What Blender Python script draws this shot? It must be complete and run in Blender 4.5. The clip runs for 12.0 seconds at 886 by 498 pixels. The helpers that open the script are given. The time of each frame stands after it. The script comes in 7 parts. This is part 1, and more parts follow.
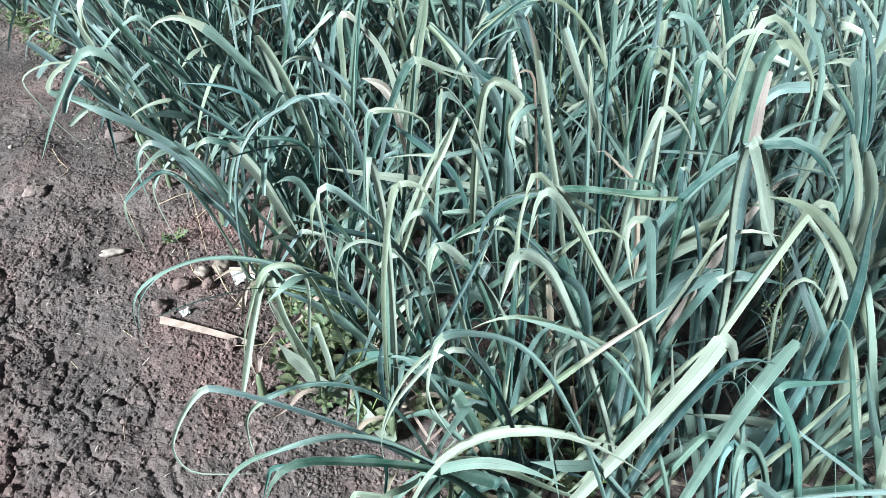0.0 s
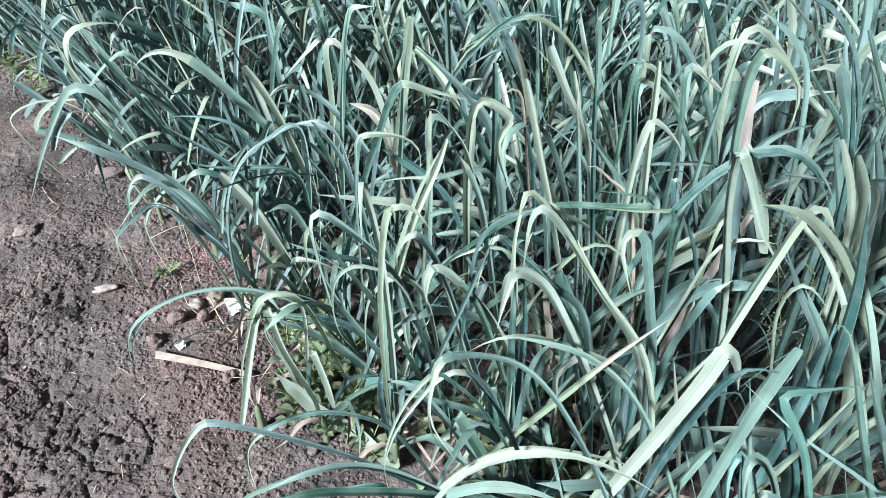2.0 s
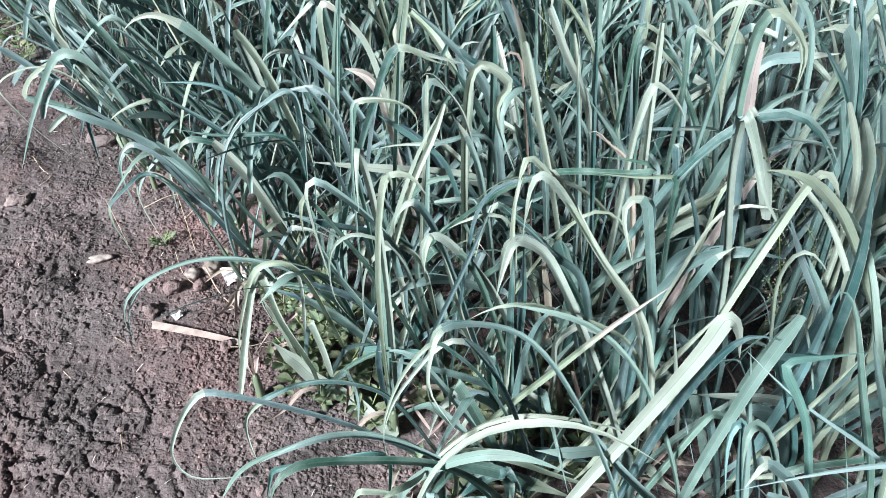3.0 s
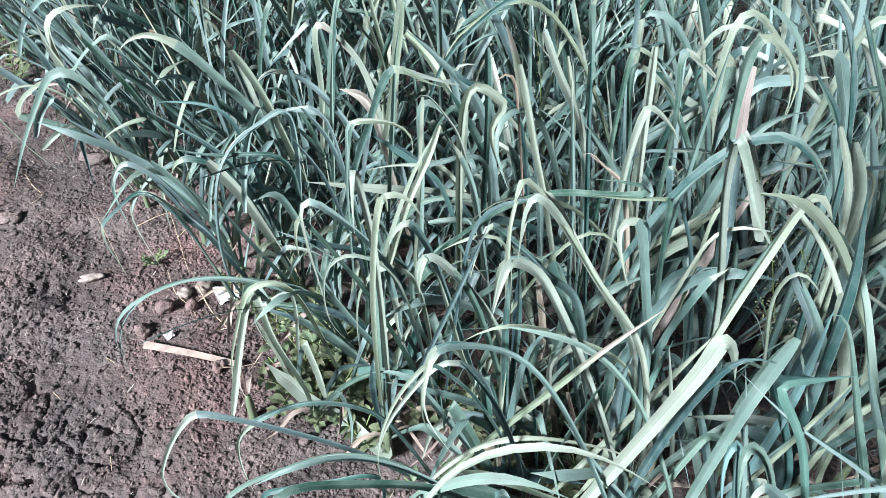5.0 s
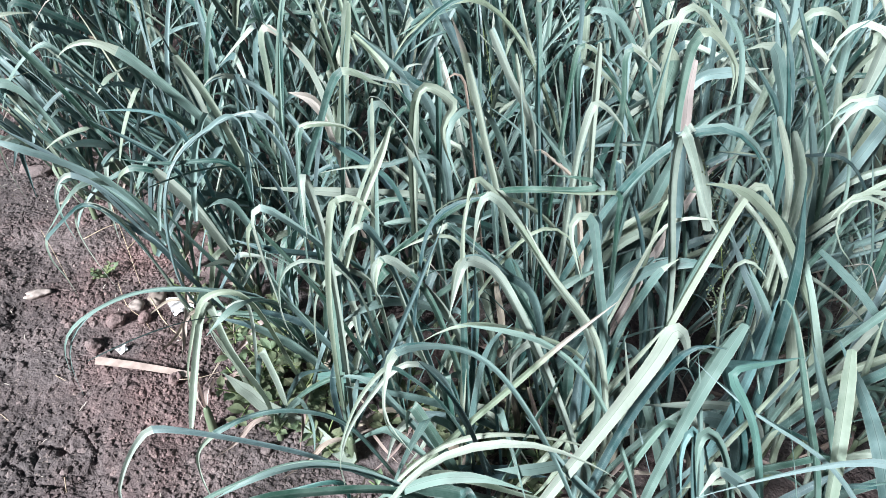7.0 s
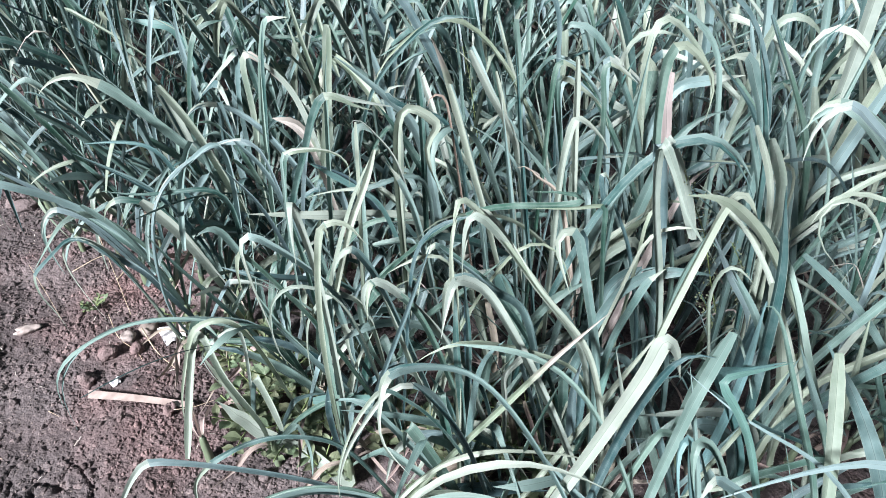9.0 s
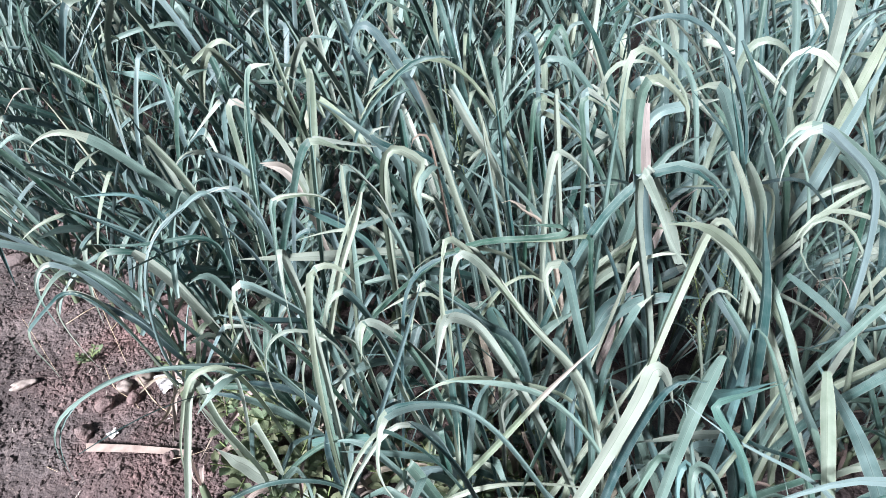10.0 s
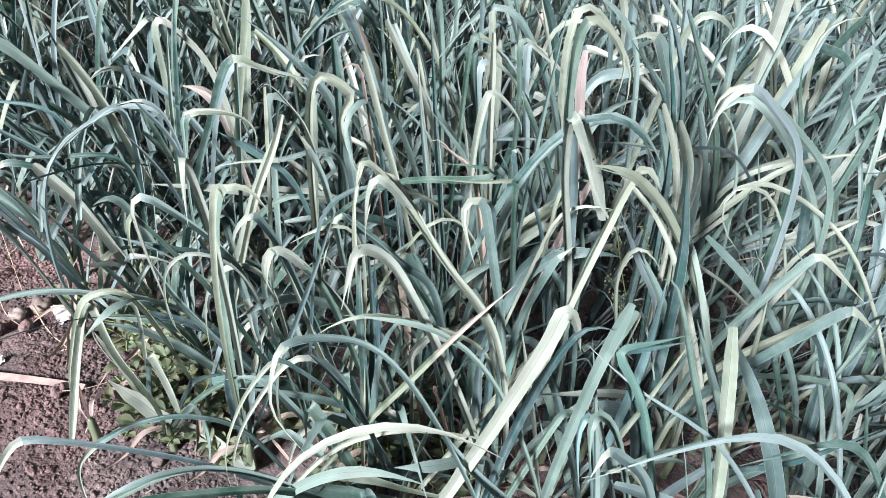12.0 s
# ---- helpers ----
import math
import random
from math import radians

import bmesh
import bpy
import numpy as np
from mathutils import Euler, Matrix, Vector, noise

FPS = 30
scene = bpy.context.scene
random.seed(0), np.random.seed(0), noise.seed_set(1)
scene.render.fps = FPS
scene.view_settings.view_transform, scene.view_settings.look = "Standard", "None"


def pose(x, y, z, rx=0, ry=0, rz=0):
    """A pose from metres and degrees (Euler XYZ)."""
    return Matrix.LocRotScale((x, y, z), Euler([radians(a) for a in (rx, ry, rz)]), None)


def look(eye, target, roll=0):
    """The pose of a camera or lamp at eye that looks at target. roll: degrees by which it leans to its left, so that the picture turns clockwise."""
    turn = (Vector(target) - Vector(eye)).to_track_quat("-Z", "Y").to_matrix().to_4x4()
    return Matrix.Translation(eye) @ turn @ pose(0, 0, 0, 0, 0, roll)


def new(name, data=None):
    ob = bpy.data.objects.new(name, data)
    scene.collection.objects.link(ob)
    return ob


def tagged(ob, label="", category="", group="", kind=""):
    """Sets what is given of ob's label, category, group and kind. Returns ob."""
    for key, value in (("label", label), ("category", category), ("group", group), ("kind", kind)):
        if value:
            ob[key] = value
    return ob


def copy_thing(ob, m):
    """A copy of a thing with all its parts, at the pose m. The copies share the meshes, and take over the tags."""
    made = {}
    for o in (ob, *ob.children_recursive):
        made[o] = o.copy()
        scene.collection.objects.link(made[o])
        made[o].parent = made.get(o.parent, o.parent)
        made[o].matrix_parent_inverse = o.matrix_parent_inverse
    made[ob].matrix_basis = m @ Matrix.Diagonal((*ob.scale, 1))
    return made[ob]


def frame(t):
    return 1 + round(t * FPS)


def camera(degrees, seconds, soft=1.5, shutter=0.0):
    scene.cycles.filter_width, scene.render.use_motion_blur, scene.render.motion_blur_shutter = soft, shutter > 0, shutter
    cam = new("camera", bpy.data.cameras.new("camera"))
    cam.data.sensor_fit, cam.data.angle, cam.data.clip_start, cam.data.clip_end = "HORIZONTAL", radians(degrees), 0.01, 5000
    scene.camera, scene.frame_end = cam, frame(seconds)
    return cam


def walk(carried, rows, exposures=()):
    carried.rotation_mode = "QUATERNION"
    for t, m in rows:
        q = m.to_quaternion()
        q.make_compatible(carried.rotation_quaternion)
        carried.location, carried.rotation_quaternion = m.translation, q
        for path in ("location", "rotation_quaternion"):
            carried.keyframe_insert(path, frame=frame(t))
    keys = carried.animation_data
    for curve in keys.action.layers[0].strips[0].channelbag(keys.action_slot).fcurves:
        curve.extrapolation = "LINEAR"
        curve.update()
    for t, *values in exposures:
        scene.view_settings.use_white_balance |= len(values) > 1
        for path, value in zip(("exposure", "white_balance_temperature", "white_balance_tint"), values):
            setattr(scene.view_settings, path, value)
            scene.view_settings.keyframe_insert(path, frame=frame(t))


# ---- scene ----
cam = camera(65.8, 12.0, soft=0.6)
PATH = [
    (0, (0.0708, 0.1490, 1.3542), (-0.0294, 1.4867, 0.0948), 3.3),
    (0.5, (0.0616, 0.1297, 1.3450), (-0.0819, 1.4416, 0.0626), 3.9),
    (1, (0.0607, 0.1371, 1.3432), (-0.0616, 1.4692, 0.0800), 3.8),
    (1.5, (0.0570, 0.1454, 1.3496), (-0.0708, 1.5171, 0.1297), 2.5),
    (2, (0.0690, 0.1546, 1.3506), (-0.0212, 1.5318, 0.1334), 1.2),
    (2.5, (0.0681, 0.1555, 1.3404), (-0.0202, 1.4757, 0.0607), 1.3),
    (3, (0.0662, 0.1665, 1.3395), (-0.0101, 1.4858, 0.0598), 1.2),
    (3.5, (0.0589, 0.1711, 1.3377), (-0.0451, 1.4996, 0.0681), 2.3),
    (5.5, (0.0626, 0.1702, 1.3450), (0.0368, 1.5355, 0.1122), 1.7),
    (6, (0.0644, 0.1684, 1.3450), (0.0662, 1.5465, 0.1260), 1.7),
    (6.5, (0.0662, 0.1601, 1.3450), (0.0736, 1.5355, 0.1233), 2.4),
    (7, (0.0690, 0.1730, 1.3441), (0.1178, 1.5281, 0.1003), 2.7),
    (9, (0.0727, 0.1766, 1.3579), (0.1454, 1.5530, 0.1389), 0.8),
    (9.5, (0.0791, 0.1748, 1.3754), (0.1665, 1.5842, 0.1960), -1.1),
    (10, (0.0810, 0.1748, 1.3800), (0.1720, 1.5980, 0.2171), -1.7),
    (10.5, (0.0837, 0.1803, 1.3818), (0.1757, 1.6468, 0.2751), -1.9),
    (11, (0.0800, 0.1720, 1.3736), (0.2236, 1.6864, 0.3386), -0.3),
    (11.5, (0.1132, 0.1739, 1.3147), (0.4168, 1.6109, 0.2070), 6.3),
    (12, (0.1196, 0.1601, 1.2981), (0.3643, 1.5382, 0.1030), 7.4),
]
# the camera's white balance drifts from green towards rose on the way
BALANCE = [(0.0, 0.0, 6450, 0), (0.5, 0.0, 6480, 5), (1.0, 0.0, 6480, 5), (1.5, 0.0, 6420, 3), (2.0, 0.0, 6420, 3), (2.5, 0.0, 6480, 7), (3.5, 0.0, 6500, 9), (6.5, 0.0, 6520, 9), (9.0, 0.0, 6580, 14), (9.5, 0.0, 6590, 15), (11.0, 0.0, 6650, 14), (12.0, 0.0, 6830, 20)]
walk(cam, [(t, look(eye, target, roll)) for t, eye, target, roll in PATH], [(t, 0.95 + stops, kelvin, tint) for t, stops, kelvin, tint in BALANCE])

# ---- world and light: low soft sun through thin cloud, from the side of the path ----
SUN_ELEV, SUN_TURN = 32.0, 226.0
world = bpy.data.worlds.new("sky")
scene.world = world
world.use_nodes = True
wn, wl = world.node_tree.nodes, world.node_tree.links
sky = wn.new("ShaderNodeTexSky")
sky.sky_type, sky.sun_disc = "NISHITA", False
sky.sun_elevation, sky.sun_rotation = radians(SUN_ELEV), radians(SUN_TURN)
sky.air_density, sky.dust_density = 1.0, 2.5
wl.new(sky.outputs[0], wn["Background"].inputs[0])
wn["Background"].inputs[1].default_value = 0.015
sun = new("sun", bpy.data.lights.new("sun", "SUN"))
sun.data.energy, sun.data.angle, sun.data.color = 6.4, radians(12), (0.97, 0.985, 1.02)
az = radians(SUN_TURN)
sun.matrix_world = look((math.sin(az) * 3, math.cos(az) * 3, 3 * math.tan(radians(SUN_ELEV))), (0, 0, 0))

# ---- materials ----
def material(name, rough=0.8, spec=0.3):
    m = bpy.data.materials.new(name)
    m.use_nodes = True
    b = m.node_tree.nodes["Principled BSDF"]
    b.inputs["Roughness"].default_value = rough
    b.inputs["Specular IOR Level"].default_value = spec
    return m, m.node_tree.nodes, m.node_tree.links, b


def ramp(nodes, stops):
    r = nodes.new("ShaderNodeValToRGB")
    e = r.color_ramp.elements
    while len(e) < len(stops):
        e.new(0.5)
    for el, (p, c) in zip(e, stops):
        el.position, el.color = p, (*c, 1) if len(c) == 3 else c
    return r


def mixer(nodes, links, fac, a, b, mode="MIX"):
    m = nodes.new("ShaderNodeMix")
    m.data_type, m.blend_type = "RGBA", mode
    for sock, v in ((m.inputs[0], fac), (m.inputs[6], a), (m.inputs[7], b)):
        if isinstance(v, (int, float)):
            sock.default_value = v
        elif isinstance(v, tuple):
            sock.default_value = (*v, 1)
        else:
            links.new(v, sock)
    return m.outputs[2]


def noise_tex(nodes, links, vec, scale, detail=4, rough=0.55):
    t = nodes.new("ShaderNodeTexNoise")
    t.inputs["Scale"].default_value, t.inputs["Detail"].default_value, t.inputs["Roughness"].default_value = scale, detail, rough
    links.new(vec, t.inputs["Vector"])
    return t.outputs[0]


def leaf_material(name, dark, light, rib, tip=None, tip_from=0.9, through_light=0.09, rough=0.44):
    """A strap leaf: fine lengthwise veins, a paler midrib, blotches of wax, and where it has one a withered tip."""
    m, n, l, b = material(name, rough, 0.45)
    uv = n.new("ShaderNodeUVMap")
    info = n.new("ShaderNodeObjectInfo")
    geo = n.new("ShaderNodeNewGeometry")
    sep = n.new("ShaderNodeSeparateXYZ")
    l.new(uv.outputs[0], sep.inputs[0])
    # veins
    stretch = n.new("ShaderNodeMapping")
    stretch.inputs["Scale"].default_value = (27, 0.9, 1)
    l.new(uv.outputs[0], stretch.inputs[0])
    shift = n.new("ShaderNodeVectorMath")
    l.new(stretch.outputs[0], shift.inputs[0])
    comb = n.new("ShaderNodeCombineXYZ")
    mul = n.new("ShaderNodeMath")
    mul.operation = "MULTIPLY"
    mul.inputs[1].default_value = 37.0
    add_r = n.new("ShaderNodeMath")
    l.new(info.outputs["Random"], add_r.inputs[0])
    l.new(geo.outputs["Random Per Island"], add_r.inputs[1])
    frac = n.new("ShaderNodeMath")
    frac.operation = "FRACT"
    l.new(add_r.outputs[0], frac.inputs[0])
    rnd = frac.outputs[0]
    l.new(rnd, mul.inputs[0])
    l.new(mul.outputs[0], comb.inputs[2])
    l.new(comb.outputs[0], shift.inputs[1])
    veins = noise_tex(n, l, shift.outputs[0], 1.0, 3)
    lines = ramp(n, [(0.34, (0, 0, 0)), (0.66, (1, 1, 1))])
    l.new(veins, lines.inputs[0])
    veins = lines.outputs[0]
    blotch = noise_tex(n, l, geo.outputs["Position"], 17, 6, 0.65)
    # slow changes of tone along the blade
    drift = n.new("ShaderNodeMapping")
    drift.inputs["Scale"].default_value = (0.05, 4.5, 1)
    l.new(shift.outputs[0], drift.inputs[0])
    slow = noise_tex(n, l, drift.outputs[0], 1.0, 3)
    mixed = n.new("ShaderNodeMath")
    mixed.operation = "MULTIPLY_ADD"
    mixed.inputs[1].default_value = 0.26
    l.new(veins, mixed.inputs[0])
    l.new(slow, mixed.inputs[2])
    tone = n.new("ShaderNodeMath")
    tone.operation = "MULTIPLY_ADD"
    tone.inputs[1].default_value = 0.5
    l.new(mixed.outputs[0], tone.inputs[0])
    half = n.new("ShaderNodeMath")
    half.operation = "MULTIPLY_ADD"
    half.inputs[1].default_value, half.inputs[2].default_value = 0.82, -0.23
    l.new(rnd, half.inputs[0])
    l.new(half.outputs[0], tone.inputs[2])
    span = ramp(n, [(0.15, dark), (0.9, light)])
    l.new(tone.outputs[0], span.inputs[0])
    waxy = ramp(n, [(0.42, (0, 0, 0)), (0.7, (1, 1, 1))])
    l.new(blotch, waxy.inputs[0])
    wax_amount = n.new("ShaderNodeMath")
    wax_amount.operation = "MULTIPLY"
    wax_amount.inputs[1].default_value = 0.45
    l.new(waxy.outputs[0], wax_amount.inputs[0])
    wax = mixer(n, l, wax_amount.outputs[0], span.outputs[0], tuple(min(1, 1.1 * c + 0.03) for c in light))
    # some leaves are yellower, some bluer
    hue = n.new("ShaderNodeHueSaturation")
    swing = n.new("ShaderNodeMath")
    swing.operation = "MULTIPLY_ADD"
    swing.inputs[1].default_value, swing.inputs[2].default_value = 0.095, 0.448
    other = n.new("ShaderNodeMath")
    other.operation = "FRACT"
    times = n.new("ShaderNodeMath")
    times.operation = "MULTIPLY"
    times.inputs[1].default_value = 13.7
    l.new(rnd, times.inputs[0])
    l.new(times.outputs[0], other.inputs[0])
    l.new(other.outputs[0], swing.inputs[0])
    l.new(swing.outputs[0], hue.inputs["Hue"])
    hue.inputs["Saturation"].default_value = 1.02
    l.new(wax, hue.inputs["Color"])
    wax = hue.outputs[0]
    # fine crease shade painted on the keel, two faint pale lines, thin edge halos
    ribs = ramp(n, [(0.0, (0.8, 0.8, 0.8)), (0.035, (0, 0, 0)), (0.42, (0, 0, 0)), (0.46, (0.2, 0.2, 0.2)), (0.495, (0, 0, 0)), (0.54, (0.2, 0.2, 0.2)), (0.58, (0, 0, 0)), (0.965, (0, 0, 0)), (1.0, (0.8, 0.8, 0.8))])
    l.new(sep.outputs[0], ribs.inputs[0])
    col = mixer(n, l, ribs.outputs[0], wax, rib)
    keel = ramp(n, [(0.468, (1, 1, 1)), (0.49, (0.62, 0.67, 0.67)), (0.51, (0.62, 0.67, 0.67)), (0.532, (1, 1, 1))])
    l.new(sep.outputs[0], keel.inputs[0])
    col = mixer(n, l, 1.0, col, keel.outputs[0], "MULTIPLY")
    # sheath end is pale, the tip may be withered
    sheath = ramp(n, [(0.0, (0.4, 0.4, 0.4)), (0.12, (0, 0, 0))])
    l.new(sep.outputs[1], sheath.inputs[0])
    col = mixer(n, l, sheath.outputs[0], col, (0.20, 0.26, 0.16))
    if tip:
        edge = n.new("ShaderNodeMath")
        edge.operation = "MULTIPLY_ADD"
        edge.inputs[1].default_value = 0.12
        l.new(blotch, edge.inputs[0])
        l.new(sep.outputs[1], edge.inputs[2])
        dead = ramp(n, [(tip_from, (0, 0, 0)), (min(0.999, tip_from + 0.06), (1, 1, 1))])
        l.new(edge.outputs[0], dead.inputs[0])
        col = mixer(n, l, dead.outputs[0], col, tip)
    l.new(col, b.inputs["Base Color"])
    bump = n.new("ShaderNodeBump")
    bump.inputs["Strength"].default_value, bump.inputs["Distance"].default_value = 0.22, 0.002
    l.new(veins, bump.inputs["Height"])
    l.new(bump.outputs[0], b.inputs["Normal"])
    glow = n.new("ShaderNodeBsdfTranslucent")
    l.new(col, glow.inputs[0])
    both = n.new("ShaderNodeMixShader")
    both.inputs[0].default_value = through_light
    l.new(b.outputs[0], both.inputs[1])
    l.new(glow.outputs[0], both.inputs[2])
    l.new(both.outputs[0], n["Material Output"].inputs[0])
    return m


TAN = (0.40, 0.34, 0.27)
LEAF = leaf_material("leek_leaf", (0.026, 0.078, 0.072), (0.174, 0.262, 0.256), (0.30, 0.362, 0.338), (0.30, 0.26, 0.19), 1.0)
# pale leaves; sunlit ones share it, their brightness put into the colour
LEAF_PALE_LIT = leaf_material("leek_leaf_pale_lit", (0.165, 0.222, 0.178), (0.295, 0.350, 0.312), (0.36, 0.385, 0.315), TAN, 1.03)
# bluish sheen of the sky put into the leaf colour
LEAF_BLUE_SHEEN = leaf_material("leek_leaf_blue_sheen", (0.045, 0.112, 0.118), (0.115, 0.212, 0.222), (0.15, 0.23, 0.235))
LEAF_DRY_TIP = leaf_material("leek_leaf_dry_tip", (0.15, 0.205, 0.16), (0.27, 0.32, 0.26), (0.31, 0.335, 0.27), (0.30, 0.284, 0.258), 0.8)
LEAF_GREY = leaf_material("withered_grey_leaf", (0.27, 0.25, 0.235), (0.45, 0.42, 0.395), (0.46, 0.43, 0.40), None, 0.9, 0.1, 0.6)
LEAF_DEAD = leaf_material("dead_leaf", (0.22, 0.178, 0.150), (0.42, 0.365, 0.325), (0.42, 0.37, 0.33), None, 0.9, 0.1, 0.75)
WEED = leaf_material("weed_leaf", (0.085, 0.125, 0.07), (0.21, 0.265, 0.165), (0.22, 0.26, 0.17), None, 0.9, 0.15, 0.55)


def stem_material():
    m, n, l, b = material("leek_stem", 0.45, 0.4)
    tc = n.new("ShaderNodeTexCoord")
    stretch = n.new("ShaderNodeMapping")
    stretch.inputs["Scale"].default_value = (60, 60, 4)
    l.new(tc.outputs["Object"], stretch.inputs[0])
    grain = noise_tex(n, l, stretch.outputs[0], 1.5, 3)
    c = ramp(n, [(0.3, (0.08, 0.12, 0.075)), (0.7, (0.19, 0.24, 0.16))])
    l.new(grain, c.inputs[0])
    l.new(c.outputs[0], b.inputs["Base Color"])
    return m


STEM = stem_material()


def soil_material(name, dark, mid, light, loose=False):
    m, n, l, b = material(name, 0.95, 0.12)
    tc = n.new("ShaderNodeNewGeometry")
    pos = tc.outputs["Position"]
    big = noise_tex(n, l, pos, 4.0, 6, 0.62)
    fine = noise_tex(n, l, pos, 60, 3, 0.65)
    grit = noise_tex(n, l, pos, 190, 1, 0.5)
    c = ramp(n, [(0.32, dark), (0.52, mid), (0.72, light)])
    l.new(big, c.inputs[0])
    patch = noise_tex(n, l, pos, 2.3, 5, 0.6)
    hue = ramp(n, [(0.36, (0.84, 0.88, 0.91)), (0.5, (1.0, 0.97, 1.0)), (0.64, (1.30, 1.06, 1.07))])
    l.new(patch, hue.inputs[0])
    tinted = mixer(n, l, 1.0, c.outputs[0], hue.outputs[0], "MULTIPLY")
    # crumbs differ among themselves
    own = ramp(n, [(0.0, (0.72, 0.72, 0.73)), (0.6, (1.0, 1.0, 1.0)), (1.0, (1.35, 1.3, 1.28))])
    l.new(tc.outputs["Random Per Island"], own.inputs[0])
    tinted = mixer(n, l, 1.0 if loose else 0.0, tinted, own.outputs[0], "MULTIPLY")
    f = ramp(n, [(0.3, (0.74, 0.73, 0.73)), (0.7, (1.28, 1.26, 1.25))])
    l.new(fine, f.inputs[0])
    col = mixer(n, l, 1.0, tinted, f.outputs[0], "MULTIPLY")
    g = ramp(n, [(0.62, (0, 0, 0)), (0.75, (0.4, 0.4, 0.4))])
    l.new(grit, g.inputs[0])
    col = mixer(n, l, g.outputs[0], col, (0.36, 0.30, 0.26))
    l.new(col, b.inputs["Base Color"])
    h = n.new("ShaderNodeMath")
    h.operation = "MULTIPLY_ADD"
    h.inputs[1].default_value = 0.4
    l.new(grit, h.inputs[0])
    l.new(fine, h.inputs[2])
    crumb = n.new("ShaderNodeTexVoronoi")
    crumb.inputs["Scale"].default_value = 105
    l.new(pos, crumb.inputs["Vector"])
    grain = n.new("ShaderNodeMath")
    grain.operation = "MULTIPLY_ADD"
    grain.inputs[1].default_value = -0.25
    l.new(crumb.outputs["Distance"], grain.inputs[0])
    l.new(h.outputs[0], grain.inputs[2])
    # creases between clods, here and there
    bent = n.new("ShaderNodeVectorMath")
    bent.operation = "MULTIPLY_ADD"
    wobble = n.new("ShaderNodeTexNoise")
    wobble.inputs["Scale"].default_value, wobble.inputs["Detail"].default_value = 34, 2
    l.new(pos, wobble.inputs["Vector"])
    l.new(wobble.outputs["Color"], bent.inputs[0])
    bent.inputs[1].default_value = (0.022, 0.022, 0.022)
    l.new(pos, bent.inputs[2])
    cracked = ramp(n, [(0.46, (0, 0, 0)), (0.62, (1, 1, 1))])
    l.new(noise_tex(n, l, pos, 5.5, 3), cracked.inputs[0])
    for scale, weight in ((27, 0.85), (64, 0.3)):
        clods = n.new("ShaderNodeTexVoronoi")
        clods.feature = "DISTANCE_TO_EDGE"
        clods.inputs["Scale"].default_value = scale
        l.new(bent.outputs[0], clods.inputs["Vector"])
        gap = ramp(n, [(0.0, (0, 0, 0)), (0.2, (1, 1, 1))])
        l.new(clods.outputs["Distance"], gap.inputs[0])
        more = n.new("ShaderNodeMath")
        more.operation = "MULTIPLY_ADD"
        more.inputs[1].default_value = weight if not loose else 0.0
        deep = n.new("ShaderNodeMath")
        deep.operation = "MULTIPLY"
        l.new(gap.outputs[0], deep.inputs[0])
        l.new(cracked.outputs[0], deep.inputs[1])
        l.new(deep.outputs[0], more.inputs[0])
        l.new(grain.outputs[0], more.inputs[2])
        grain = more
    bump = n.new("ShaderNodeBump")
    bump.inputs["Strength"].default_value, bump.inputs["Distance"].default_value = 1.0, 0.005
    l.new(grain.outputs[0], bump.inputs["Height"])
    l.new(bump.outputs[0], b.inputs["Normal"])
    return m


SOIL = soil_material("soil", (0.074, 0.065, 0.065), (0.122, 0.107, 0.107), (0.225, 0.193, 0.189))
CLOD = soil_material("clod", (0.082, 0.072, 0.072), (0.135, 0.117, 0.116), (0.225, 0.193, 0.187), True)


def speckled(name, a, c, scale=60, rough=0.7):
    m, n, l, b = material(name, rough, 0.3)
    tc = n.new("ShaderNodeTexCoord")
    t = noise_tex(n, l, tc.outputs["Object"], scale, 5)
    r = ramp(n, [(0.35, a), (0.68, c)])
    l.new(t, r.inputs[0])
    l.new(r.outputs[0], b.inputs["Base Color"])
    bump = n.new("ShaderNodeBump")
    bump.inputs["Strength"].default_value, bump.inputs["Distance"].default_value = 0.5, 0.002
    l.new(t, bump.inputs["Height"])
    l.new(bump.outputs[0], b.inputs["Normal"])
    return m


PEBBLE = speckled("pebble", (0.16, 0.135, 0.12), (0.30, 0.26, 0.235), 45)
PALE_STONE = speckled("pale_stone", (0.24, 0.205, 0.19), (0.44, 0.385, 0.365), 70)
PAPER = speckled("paper", (0.62, 0.62, 0.64), (0.82, 0.83, 0.86), 30, 0.6)
REED = speckled("reed", (0.40, 0.32, 0.29), (0.58, 0.48, 0.44), 40, 0.6)
STRAW = speckled("straw", (0.36, 0.29, 0.21), (0.62, 0.52, 0.4), 60, 0.7)
CHAFF = speckled("chaff", (0.34, 0.31, 0.28), (0.62, 0.58, 0.53), 90, 0.7)
SEED = speckled("seed_head", (0.10, 0.14, 0.09), (0.22, 0.26, 0.17), 90, 0.7)
WEED_STEM = speckled("weed_stem", (0.10, 0.16, 0.06), (0.22, 0.28, 0.12), 90, 0.6)

# ---- mesh helpers ----
UP = Vector((0, 0, 1))
rnd = random.Random(7)


def mesh_of(name, verts, faces, uvs, mat):
    me = bpy.data.meshes.new(name)
    me.from_pydata(verts, [], faces)
    if uvs:
        layer = me.uv_layers.new(name="UVMap")
        idx = np.empty(len(me.loops), dtype=np.int32)
        me.loops.foreach_get("vertex_index", idx)
        layer.data.foreach_set("uv", np.asarray(uvs, dtype=np.float32)[idx].ravel())
    me.polygons.foreach_set("use_smooth", [True] * len(me.polygons))
    me.materials.append(mat)
    me.update()
    return me


def part(name, me, parent, label=""):
    ob = new(name, me)
    ob.parent = parent
    return tagged(ob, label)


